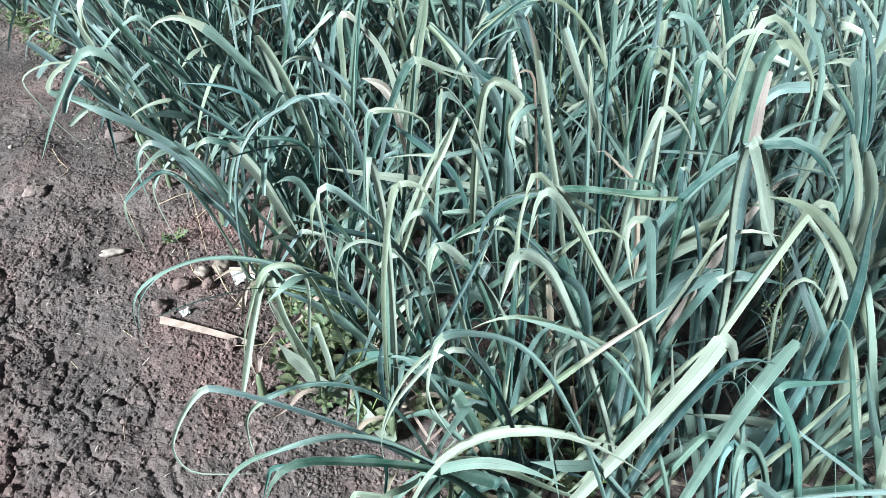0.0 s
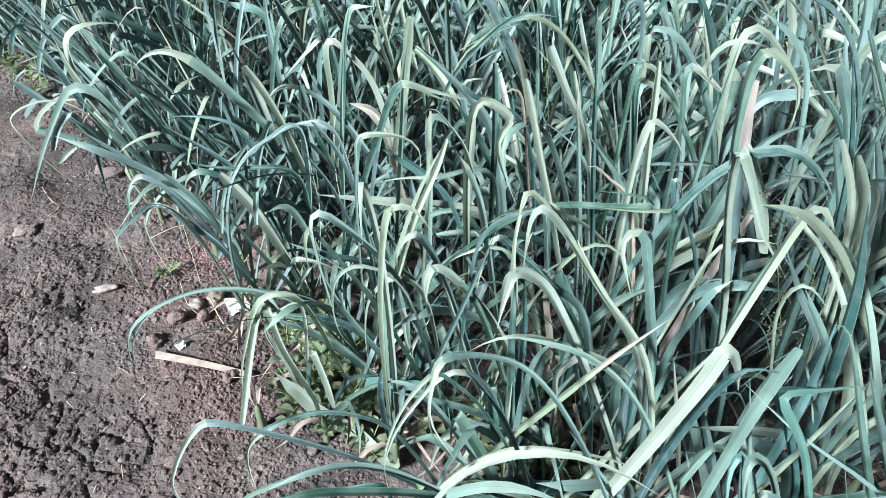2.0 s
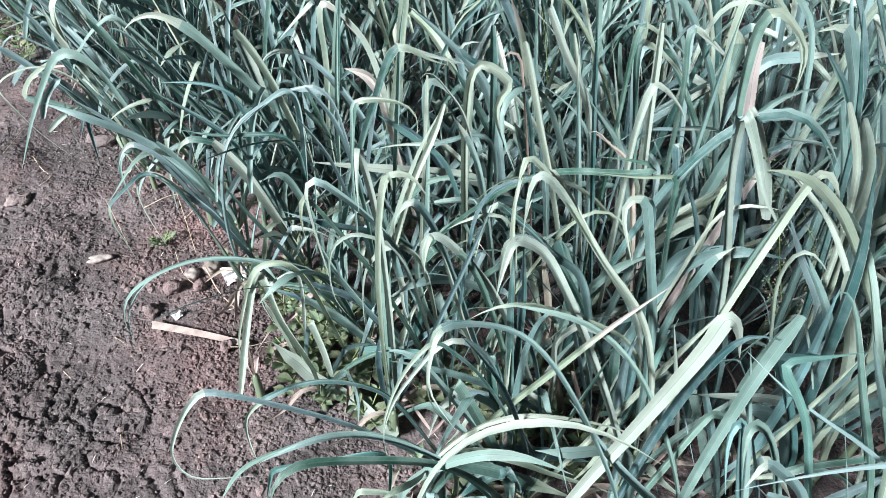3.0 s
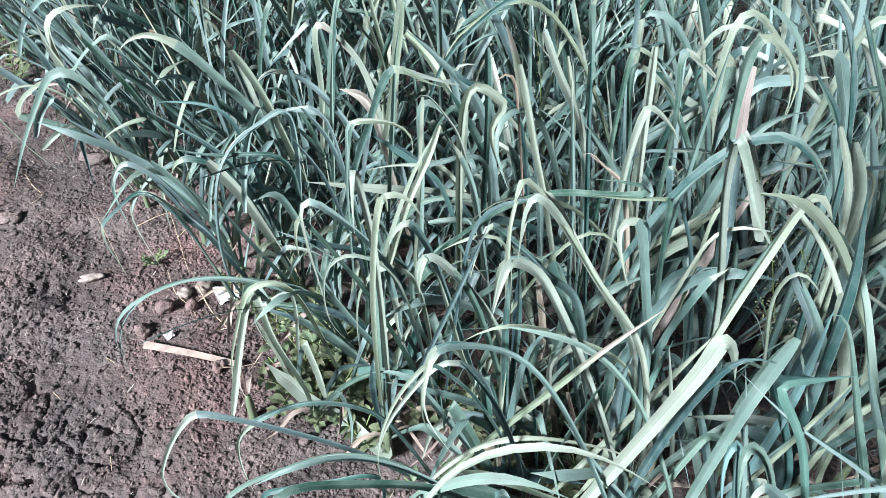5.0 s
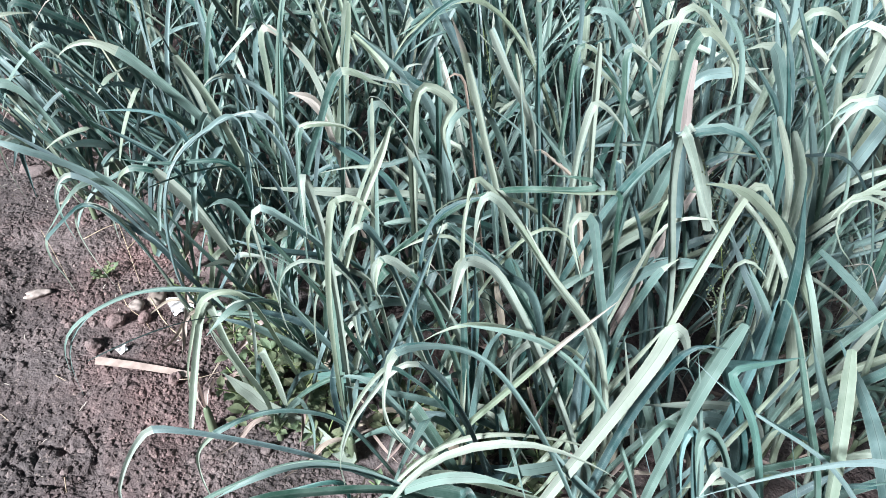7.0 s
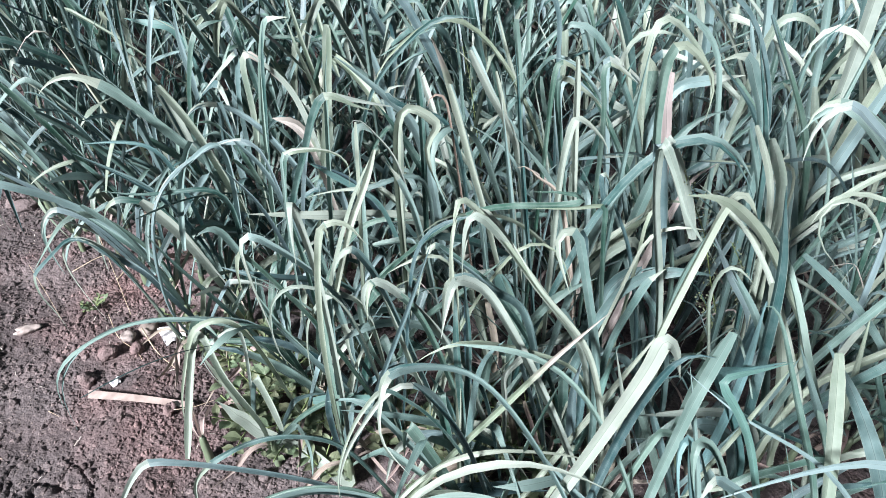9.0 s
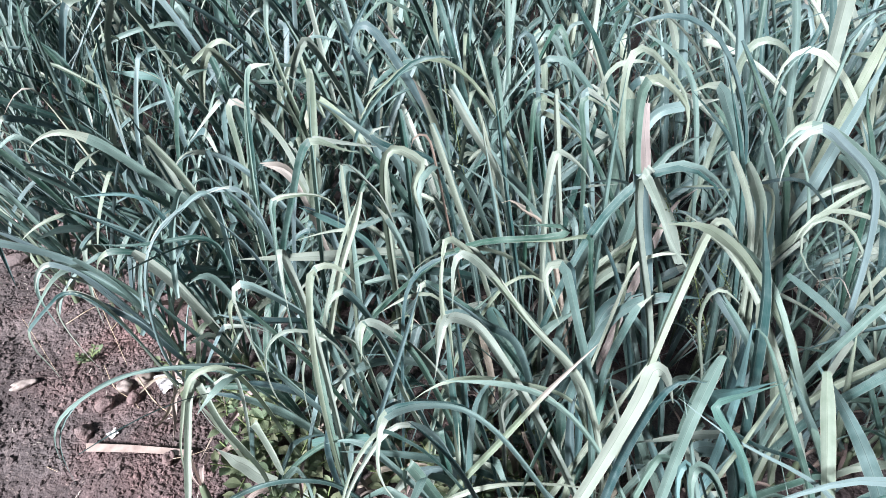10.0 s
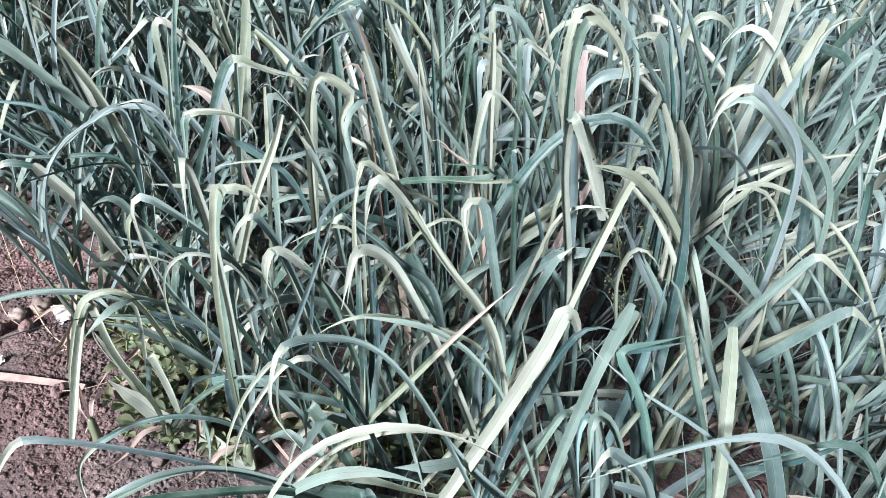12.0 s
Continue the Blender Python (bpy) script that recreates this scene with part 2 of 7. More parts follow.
def spline(points, count):
    """Evenly spaced places along a smooth curve through the points."""
    p = [2 * points[0] - points[1], *points, 2 * points[-1] - points[-2]]
    dense = []
    for i in range(1, len(p) - 2):
        t = [0.0]
        for a, b in zip(p[i - 1:i + 3], p[i:i + 3]):
            t.append(t[-1] + max((b - a).length, 1e-5) ** 0.5)
        for k in range(12):
            u = t[1] + (t[2] - t[1]) * k / 12
            a1 = p[i - 1].lerp(p[i], (u - t[0]) / (t[1] - t[0]))
            a2 = p[i].lerp(p[i + 1], (u - t[1]) / (t[2] - t[1]))
            a3 = p[i + 1].lerp(p[i + 2], (u - t[2]) / (t[3] - t[2]))
            b1 = a1.lerp(a2, (u - t[0]) / (t[2] - t[0]))
            b2 = a2.lerp(a3, (u - t[1]) / (t[3] - t[1]))
            dense.append(b1.lerp(b2, (u - t[1]) / (t[2] - t[1])))
    dense.append(points[-1].copy())
    run = [0.0]
    for a, b in zip(dense, dense[1:]):
        run.append(run[-1] + (b - a).length)
    out, j = [], 0
    for k in range(count):
        s = run[-1] * k / (count - 1)
        while j < len(run) - 2 and run[j + 1] < s:
            j += 1
        f = (s - run[j]) / max(run[j + 1] - run[j], 1e-9)
        out.append(dense[j].lerp(dense[j + 1], min(max(f, 0), 1)))
    return out


def strap(line, width, face, fold=0.35, twist=0.0, cut=False, wave=0.0, phase=0.0, over=None, knee=2.0):
    """A strap leaf along a line: a channelled blade that is widest past its middle and tapers to a point."""
    n, verts, uvs, faces = len(line), [], [], []
    cols = (-1.0, -0.52, -0.045, 0.045, 0.52, 1.0)
    side0 = None
    for i, p in enumerate(line):
        v = i / (n - 1)
        t = (line[min(i + 1, n - 1)] - line[max(i - 1, 0)]).normalized()
        side = t.cross(over if over and v > knee else face)
        if side.length < 0.25 and side0 is not None:
            side = side0 - t * side0.dot(t)
        side.normalize()
        if side0 is not None:
            if side.dot(side0) < 0:
                side = -side
            side = (side0 * 0.35 + side * 0.65)
            side = (side - t * side.dot(t)).normalized()
        side0 = side
        a = twist * v
        nor = side.cross(t)
        s = side * math.cos(a) + nor * math.sin(a)
        nor = s.cross(t)
        grow = 0.72 + 0.28 * min(v / 0.35, 1)
        full = 0.55 if knee > 1 else max(0.5, knee - 0.03)
        taper = 1.0 if v < full else max(0.04, 1 - ((v - full) / (1 - full)) ** (2.3 if knee > 1 else 1.15))
        if cut:
            taper = 1.0 if v < 0.9 else 1 - 0.45 * ((v - 0.9) / 0.1) ** 2
        w = 0.5 * width * grow * taper
        open_ = fold * (1.5 - 0.9 * v) * (min(1, 0.12 + abs(v - knee) / 0.1))
        for c in cols:
            lift = -open_ * (1 - abs(c)) * w + wave * w * math.sin(phase + 9 * v + 2.2 * c) * abs(c)
            verts.append(p + s * (c * w * (1 - 0.25 * open_)) + nor * lift)
            uvs.append((0.5 + 0.5 * c, v))
        if i:
            k, q = len(verts) - 12, len(verts) - 6
            faces += [(k + j, k + j + 1, q + j + 1, q + j) for j in range(5)]
    return [tuple(v) for v in verts], faces, uvs


def tube(line, radii, sides=8):
    verts, faces, uvs = [], [], []
    n = len(line)
    for i, (p, r) in enumerate(zip(line, radii)):
        t = (line[min(i + 1, n - 1)] - line[max(i - 1, 0)]).normalized()
        a = t.orthogonal().normalized()
        if abs(t.z) > 0.5:
            a = Vector((0, 1, 0)).cross(t).normalized()
        b = t.cross(a)
        for k in range(sides):
            w = 2 * math.pi * k / sides
            verts.append(tuple(p + (a * math.cos(w) + b * math.sin(w)) * r))
            uvs.append((k / sides, i / (n - 1)))
        if i:
            s = i * sides
            faces += [(s - sides + k, s - sides + (k + 1) % sides, s + (k + 1) % sides, s + k) for k in range(sides)]
    faces += [tuple(range(sides))[::-1], tuple(range(len(verts) - sides, len(verts)))]
    return verts, faces, uvs


def join(pieces):
    verts, faces, uvs = [], [], []
    for v, f, u in pieces:
        k = len(verts)
        verts += v
        uvs += u
        faces += [tuple(i + k for i in q) for q in f]
    return verts, faces, uvs


# ---- the ground: one sheet, a trodden path beside the bed ----
EDGE = [(0.32, -0.6), (0.12, 0.2), (0.0, 0.55), (-0.13, 0.8), (-0.38, 1.1), (-0.64, 1.52), (-1.05, 1.92), (-1.66, 2.41), (-3.4, 3.7), (-9.0, 7.9)]


def edge_x(y):
    for (xa, ya), (xb, yb) in zip(EDGE, EDGE[1:]):
        if y <= yb:
            return xa + (xb - xa) * (y - ya) / (yb - ya)
    return EDGE[-1][0]


# low swellings of the trodden soil: place, reach, rise
SWELLS = [(-1.10, 1.50, 0.11, 0.022), (-0.52, 0.93, 0.10, 0.02), (-0.62, 1.10, 0.09, 0.012), (-1.40, 1.80, 0.12, 0.02), (-0.86, 1.24, 0.10, 0.008), (-0.98, 1.36, 0.06, -0.018), (-0.62, 0.90, 0.05, -0.014), (-1.02, 1.12, 0.12, -0.012)]


def soil_height(x, y):
    far = max(abs(x + 0.3), abs(y - 1.2))
    if far > 8:
        return 0.0
    p = Vector((x, y, 0))
    h = 0.02 * noise.noise(p * 2.6) + 0.010 * noise.noise(p * 6.0 + Vector((3, 1, 0)))
    for sx, sy, reach, rise in SWELLS:
        d = ((x - sx) ** 2 + (y - sy) ** 2) / (reach * reach)
        if d < 4:
            h += rise * math.exp(-1.6 * d)
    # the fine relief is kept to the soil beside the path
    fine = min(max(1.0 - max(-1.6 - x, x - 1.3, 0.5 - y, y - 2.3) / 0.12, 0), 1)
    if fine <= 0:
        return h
    smooth = h
    out = edge_x(y) - x
    # trodden hard with clods and cracks further out, dusty and smooth between, crumbs by the bed
    rough = min(max((out - 0.24 + 0.16 * noise.noise(p * 4.0 + Vector((4, 4, 1)))) / 0.16, 0), 1)
    crumbly = min(max(1 - (out - 0.04) / 0.14, 0), 1)
    dusty = max(0.0, 1 - rough - crumbly)
    warp = p + 0.02 * Vector((noise.noise(p * 23), noise.noise(p * 23 + Vector((9, 4, 2))), 0))
    # clods lie in streaks along the path
    along = Vector((0.75 * warp.x + 0.62 * warp.y, 0.62 * (0.75 * warp.y - 0.62 * warp.x), 0))
    loose = min(max(0.7 + 1.2 * noise.noise(p * 5.5 + Vector((2, 9, 4))), 0.25), 1)
    near = min(max((1.35 - y) / 0.25, 0), 1)
    h += rough * loose * (0.004 * noise.noise(along * 24) + 0.0025 * noise.noise(along * 50 + Vector((1, 1, 5))))
    h += (0.0012 + 0.0025 * rough * loose + 0.0015 * crumbly) * noise.fractal(p * 36, 0.7, 2.1, 2)
    h += 0.0022 * dusty * noise.fractal(p * 20, 0.8, 2.1, 3)
    # clods: rounded lumps of uneven height
    for scale, rise, share in ((30, 0.006, rough * loose), (62, 0.003, 0.8 * rough + 0.9 * crumbly + 0.12)):
        d = noise.voronoi((along if scale < 40 else warp) * scale)[0][0]
        h += rise * share * (0.55 + 0.6 * noise.noise(warp * scale * 0.55)) * max(0.0, 1 - (d / 0.85) ** 2)
    if rough > 0:
        # cracks between baked plates
        q = p + 0.06 * Vector((noise.noise(p * 12), noise.noise(p * 8 + Vector((5, 5, 5))), 0)) + 0.012 * Vector((noise.noise(p * 45), noise.noise(p * 45 + Vector((2, 8, 1))), 0))
        d = noise.voronoi(q * 7.5)[0]
        h -= rough * min(max((1.5 - y) / 0.3, 0.12), 1) * 0.020 * max(0, 1 - (d[1] - d[0]) / 0.085) * min(max(0.8 + 1.3 * noise.noise(p * 3 + Vector((1, 7, 0))), 0), 1)
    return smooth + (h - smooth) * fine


def axis(lo, hi, step, ends, more=0.0):
    inner = list(np.arange(lo, hi + step / 2, step)) + list(np.arange(hi + 0.011, more, 0.011))
    out_a, out_b, s = [], [], step
    a, b = inner[0], inner[-1]
    while a > -ends:
        s *= 1.35
        a -= s
        out_a.append(a)
    s = step
    while b < ends:
        s *= 1.35
        b += s
        out_b.append(b)
    return out_a[::-1] + inner + out_b


gx, gy = axis(-1.6, 0.05, 0.0044, 3000, 1.3), axis(0.5, 2.3, 0.0046, 3000)
gverts = [(x, y, soil_height(x, y)) for y in gy for x in gx]
nx = len(gx)
gfaces = [(j * nx + i, j * nx + i + 1, (j + 1) * nx + i + 1, (j + 1) * nx + i) for j in range(len(gy) - 1) for i in range(nx - 1)]
ground = new("ground", mesh_of("ground", gverts, gfaces, None, SOIL))
tagged(ground, "dry brown crumbly field soil with cracks beside the leek bed", "soil", kind="structure")


def lump(centre, size, seed, flat=0.7, detail=2):
    bm = bmesh.new()
    bmesh.ops.create_icosphere(bm, subdivisions=detail, radius=1.0)
    off = Vector((seed * 1.7, seed * 0.3, seed * 2.9))
    turn = Euler((seed * 1.1, seed * 2.3, seed * 0.7)).to_matrix()
    verts = []
    for v in bm.verts:
        r = 1 + 0.5 * noise.noise(v.co * 1.2 + off) + 0.3 * noise.noise(v.co * 2.9 + off)
        c = turn @ Vector((v.co.x * r, v.co.y * r * 0.8, v.co.z * r * 0.75))
        verts.append((centre[0] + c.x * size, centre[1] + c.y * size, centre[2] + c.z * size * flat))
    bm.verts.index_update()
    faces = [tuple(v.index for v in f.verts) for f in bm.faces]
    bm.free()
    return verts, faces, []


def clod_field():
    r = random.Random(11)
    shapes = [lump((0, 0, 0), 1.0, 3 + k, 0.75, 2 if k < 8 else 1) for k in range(20)]
    verts, faces = [], []
    for k in range(62000):
        y = r.uniform(0.35, 2.7)
        if k % 5 < 2:
            # crumbs gather along the foot of the leeks
            x = edge_x(y) + r.gauss(-0.02, 0.09)
            size = 0.0014 + 0.009 * r.random() ** 6
        else:
            x = edge_x(y) - r.uniform(0.0, 1.15)
            size = (0.0012 + 0.007 * r.random() ** 5) * (0.75 + 0.9 * max(0.0, noise.noise(Vector((x, y, 3)) * 7)))
            if noise.noise(Vector((x, y, 8)) * 5) < -0.12 and r.random() < 0.75:
                continue
        if k % 24 == 0:
            # larger lumps half trodden into the hard part of the path
            y = r.uniform(0.5, 1.6)
            x = edge_x(y) - r.uniform(0.2, 1.1)
            size = 0.0045 + 0.0095 * r.random() ** 2
        sv, sf, _ = shapes[r.randrange(8) if size > 0.006 else r.randrange(8, 20)]
        z = soil_height(x, y) + size * (0.02 if size < 0.006 else -0.22)
        w = r.uniform(0, 6.28)
        cw, sw, sx = math.cos(w) * size, math.sin(w) * size, r.uniform(0.75, 1.25)
        n = len(verts)
        verts += [(x + cw * a * sx - sw * b, y + sw * a * sx + cw * b, z + c * size) for a, b, c in sv]
        faces += [tuple(i + n for i in f) for f in sf]
    ob = new("soil_clods", mesh_of("soil_clods", verts, faces, None, CLOD))
    ob.data.polygons.foreach_set("use_smooth", [k % 3 == 0 for k in range(len(faces))])
    tagged(ob, "loose crumbs and clods of dry brown soil", "clods", kind="stuff")


clod_field()

# ---- leeks ----
def leaf_mesh(points, width, face, count=18, sharp=None, mat=LEAF, back=None, bend=None, **more):
    pts = [Vector(p) for p in points]
    if sharp is not None and 0 < sharp < len(pts) - 1:
        k = pts[sharp]
        a, b = pts[sharp - 1], pts[sharp + 1]
        near = 0.014
        pts[sharp:sharp + 1] = [k + (a - k).normalized() * min(near, 0.4 * (a - k).length), k, k + (b - k).normalized() * min(near, 0.4 * (b - k).length)]
        count += 16
    line = spline(pts, count)
    # rounder arches
    for k in range(1 if sharp is not None else 3):
        line = [line[0]] + [(a + b * 2 + c) / 4 for a, b, c in zip(line, line[1:], line[2:])] + [line[-1]]
    fold_at = Vector(points[min(bend, len(points) - 1)]) if bend is not None else None
    turn = min(range(count), key=lambda i: (line[i] - fold_at).length) if bend is not None else 0
    if bend is not None and turn < count - 2:
        more["knee"] = turn / (count - 1)
    me = mesh_of("leaf", *strap(line, width, face, **more), mat)
    if back and sharp is not None:
        # past the break the paler underside is turned up
        me.materials.append(back)
        me.polygons.foreach_set("material_index", [0 if k // 5 < turn else 1 for k in range(len(me.polygons))])
    return me


def shank(x, y, height, radius, lean=(0, 0)):
    line = [Vector((x + lean[0] * k, y + lean[1] * k, -0.02 + (height + 0.02) * k)) for k in (0, 0.2, 0.45, 0.7, 0.9, 1.0)]
    return mesh_of("stem", *tube(line, [radius * q for q in (1.25, 1.1, 1.0, 0.95, 0.8, 0.45)], 9), STEM)


LEEK_LABEL = "leek plant with long arching blue-green strap leaves in soil"
GROUP = "leeks in the bed"


def random_leaf(r, top, az, rank, height, width, flop, turned=(-0.45, -0.4), dry=None):
    """One leaf of a leek: rises from the sheath, then arches or breaks over."""
    out = Vector((math.cos(az), math.sin(az), 0))
    elev = radians(r.uniform(74, 90) - 20 * flop * r.random() - 6 * rank)
    length = height * r.uniform(0.92, 1.28)
    steps = 9
    snap = r.choice((4, 5, 5, 6, 6, 7, 7)) if r.random() < 0.74 else 99
    pts, p = [], Vector((0, 0, top)) + out * 0.004
    bend = r.uniform(0.01, 0.08)
    sway = Vector((-out.y, out.x, 0)) * r.uniform(-0.14, 0.14)
    sharp = snap if snap < steps and r.random() < 0.7 else None
    for i in range(steps + 1):
        pts.append(p.copy())
        v = i / steps
        elev -= bend * (0.6 + 1.6 * v)
        if i == snap:
            elev -= r.uniform(1.0, 2.3)
            sway = sway * 2 + Vector((-out.y, out.x, 0)) * r.uniform(-0.5, 0.5)
            bend = 0.12
        elev = max(elev, -1.5)
        step = out * math.cos(elev) + UP * math.sin(elev) + sway * v
        p = p + step.normalized() * length / steps
        p.z = max(p.z, 0.02)
    a = r.uniform(-1.1, 1.1)
    face = (-out * math.cos(a) + Vector((-out.y, out.x, 0)) * math.sin(a) + UP * 0.75 + Vector((*turned, 0))).normalized()
    q = r.random()
    mat = dry or LEAF_PALE_LIT if q < 0.05 else LEAF_DRY_TIP if q < 0.07 else LEAF
    return leaf_mesh(pts, width, face, 18, sharp, mat, LEAF_PALE_LIT if mat is LEAF and r.random() < 0.2 else None,
                     snap if snap < steps else None, over=Vector((r.uniform(-0.9, 0.4), r.uniform(-0.9, -0.2), 0.5)).normalized(), fold=r.uniform(0.35, 1.1),
                     twist=r.uniform(-0.9, 0.9), cut=r.random() < 0.4, wave=0.12, phase=r.uniform(0, 6))


def random_leek(seed, height, flop=0.4, leaves=8, dead=1, slim=0.010, broad=0.024, turned=(-0.42, -0.5), plane=None):
    r = random.Random(seed)
    base = new("leek")
    tagged(base, LEEK_LABEL, "leek", GROUP)
    top = height * r.uniform(0.12, 0.18)
    part("stem", shank(0, 0, top, r.uniform(0.007, 0.010)), base)
    spread = 0.7 if plane is None else 1.0
    plane, both = (r.uniform(0, math.pi), math.pi) if plane is None else (plane, 0.9)
    for k in range(leaves):
        az = plane + both * (k % 2) + r.gauss(0, spread)
        rank = (leaves - 1 - k) / leaves * 2.2
        low = top * (0.55 + 0.45 * (k + 1) / leaves)
        part("leaf", random_leaf(r, low, az, rank, height * (0.72 + 0.28 * (k + 1) / leaves), r.uniform(slim, broad), flop, turned), base)
    for k in range(3):
        # narrow leaves that have dried to threads
        part("leaf", random_leaf(r, top, r.uniform(0, 6.28), 1.0, height * r.uniform(0.6, 0.95), r.uniform(0.0025, 0.005), 1.0, turned, r.choice((LEAF_PALE_LIT, LEAF_PALE_LIT, LEAF_GREY))), base, "thin pale drying leaf")
    for k in range(dead):
        az = r.uniform(0, 6.28)
        out = Vector((math.cos(az), math.sin(az), 0))
        pts = [Vector((0, 0, top * 0.4)), out * 0.05 + UP * top * 0.5, out * 0.1 + UP * 0.05, out * r.uniform(0.13, 0.2) + UP * 0.012]
        part("dead_leaf", leaf_mesh(pts, r.uniform(0.009, 0.018), (UP + out * 0.4).normalized(), 12, None, LEAF_DEAD, fold=0.5, twist=2.0, wave=0.3), base, "withered brown lower leaf")
    return base


def blade(width, knee, look_of, *points):
    return width, knee, look_of.split(), points


STANDING = []


def field_leek(place, blades):
    """A leek whose leaves are given one by one by the places where they leave the sheath, break over and end."""
    x, y = place
    r = random.Random(int(1000 * (x + 5) + 7919 * (y + 5)))
    STANDING.append((x, y))
    base = new("leek")
    base.location = (x, y, 0)
    tagged(base, LEEK_LABEL, "leek", GROUP)
    part("stem", shank(0, 0, 0.09, r.uniform(0.007, 0.010)), base)
    root = Vector((x, y, 0))
    for width, knee, looks, points in blades:
        pts = [Vector((r.uniform(-0.006, 0.006), r.uniform(-0.006, 0.006), 0.05))] + [Vector(p) - root for p in points]
        knee += 1
        mat = LEAF_DRY_TIP if "dry" in looks else LEAF_PALE_LIT if "pale" in looks else LEAF_BLUE_SHEEN if "blue" in looks else LEAF_DEAD if "tan" in looks else LEAF_GREY if "grey" in looks else LEAF
        a = r.uniform(-0.5, 0.5)
        lean = pts[knee] - pts[0]
        lean.z = 0
        lean = lean / max(lean.length, 0.12)
        face = Vector((0.7 * math.sin(a) - 0.3 * lean.x - 0.38, -0.75, 0.6)).normalized()
        if "true" in looks:
            # turned towards the open side, half way between the sky and the path
            face = Vector((0.5 * math.sin(a) - 0.25, -0.7, 0.55)).normalized()
        if "up" in looks:
            face = Vector((0.15, -0.25, 0.95)).normalized()
        label = {LEAF_DRY_TIP: "leaf with a withered tan tip", LEAF_PALE_LIT: "pale yellowish or sunlit leaf", LEAF_GREY: "withered pale grey leaf", LEAF_DEAD: "withered tan leaf"}.get(mat, "")
        part("leaf", leaf_mesh(pts, width * (1.04 if "true" in looks else 1.12 if width < 0.018 else 0.95), face, 26, knee if "sharp" in looks else None, mat, LEAF_PALE_LIT if mat is LEAF else None, knee,
                               over=Vector((r.uniform(-0.5, 0.1), -0.85, 0.45)).normalized(), fold=(r.uniform(0.75, 1.3) if "true" in looks else r.uniform(0.45, 0.95)) * (1 if width < 0.022 else 0.6) * (1.4 if "up" in looks else 1),
                               twist=r.uniform(-0.35, 0.35), cut="cut" in looks, wave=0.06, phase=r.uniform(0, 6)), base, label)
    brink = x - edge_x(y) < 0.3 and y < 1.6
    true = any('true' in looks for _, _, looks, _ in blades)
    for k in range((0 if y < 1.05 else 1) if true and y < 1.4 else max(1, 4 - len(blades)) if y < 1.5 else max(2, 7 - len(blades))):
        az = r.uniform(-0.9, 1.8) if brink else r.uniform(0, 6.28)
        part("leaf", random_leaf(r, 0.07, az, 1.4, r.uniform(0.22, 0.34) if brink else r.uniform(0.3, 0.46), r.uniform(0.012, 0.024), 0.8), base)
    if y > 1.0 and x - edge_x(y) > 0.3:
        part("leaf", random_leaf(r, 0.1, r.uniform(0, 6.28), 1.0, r.uniform(0.35, 0.55), r.uniform(0.0025, 0.005), 1.0, dry=r.choice((LEAF_PALE_LIT, LEAF_PALE_LIT, LEAF_GREY))), base, "thin pale drying leaf")
    az = r.uniform(0, 6.28)
    out = Vector((math.cos(az), math.sin(az), 0))
    pts = [UP * 0.08, out * 0.04 + UP * 0.1, out * 0.09 + UP * 0.04, out * 0.15 + UP * 0.012]
    part("dead_leaf", leaf_mesh(pts, r.uniform(0.009, 0.018), (UP + out * 0.4).normalized(), 12, None, LEAF_DEAD, fold=0.5, twist=2.0, wave=0.3), base, "withered brown lower leaf")
    return base


field_leek((-0.931, 1.828), [
    blade(0.024, 2, 'sharp true', (-1.020, 1.840, 0.146), (-1.131, 1.833, 0.204), (-1.270, 1.823, 0.247), (-1.229, 1.826, 0.304), (-1.122, 1.833, 0.374), (-0.993, 1.842, 0.420)),
    blade(0.027, 2, 'pale true', (-1.042, 1.802, 0.384), (-1.074, 1.800, 0.459), (-1.084, 1.800, 0.550)),
])
field_leek((-0.784, 1.691), [
    blade(0.026, 3, 'true', (-0.900, 1.684, 0.383), (-0.923, 1.683, 0.456), (-0.958, 1.680, 0.487), (-0.997, 1.678, 0.500), (-1.046, 1.674, 0.432), (-1.137, 1.668, 0.299), (-1.246, 1.661, 0.107)),
    blade(0.017, 2, 'true', (-0.883, 1.690, 0.241), (-0.943, 1.686, 0.341), (-1.003, 1.682, 0.450)),
    blade(0.015, 2, 'true', (-0.855, 1.678, 0.222), (-0.912, 1.674, 0.335), (-0.938, 1.673, 0.450)),
])
field_leek((-0.906, 1.730), [
    blade(0.007, 4, 'pale sharp true', (-1.026, 1.741, 0.357), (-1.093, 1.737, 0.400), (-1.156, 1.733, 0.396), (-1.233, 1.728, 0.360), (-1.260, 1.726, 0.332), (-1.235, 1.727, 0.272), (-1.200, 1.730, 0.196), (-1.127, 1.735, 0.099)),
    blade(0.008, 2, 'pale sharp true', (-0.985, 1.705, 0.262), (-1.042, 1.701, 0.341), (-1.052, 1.701, 0.360), (-1.061, 1.700, 0.317), (-1.071, 1.699, 0.217), (-1.060, 1.700, 0.087)),
])
field_leek((-0.674, 1.720), [
    blade(0.021, 3, 'cut true', (-0.801, 1.731, 0.307), (-0.847, 1.728, 0.414), (-0.894, 1.725, 0.500), (-0.923, 1.723, 0.550)),
    blade(0.017, 3, 'sharp true', (-0.747, 1.696, 0.409), (-0.785, 1.693, 0.487), (-0.821, 1.691, 0.537), (-0.855, 1.689, 0.550), (-0.856, 1.688, 0.537)),
])
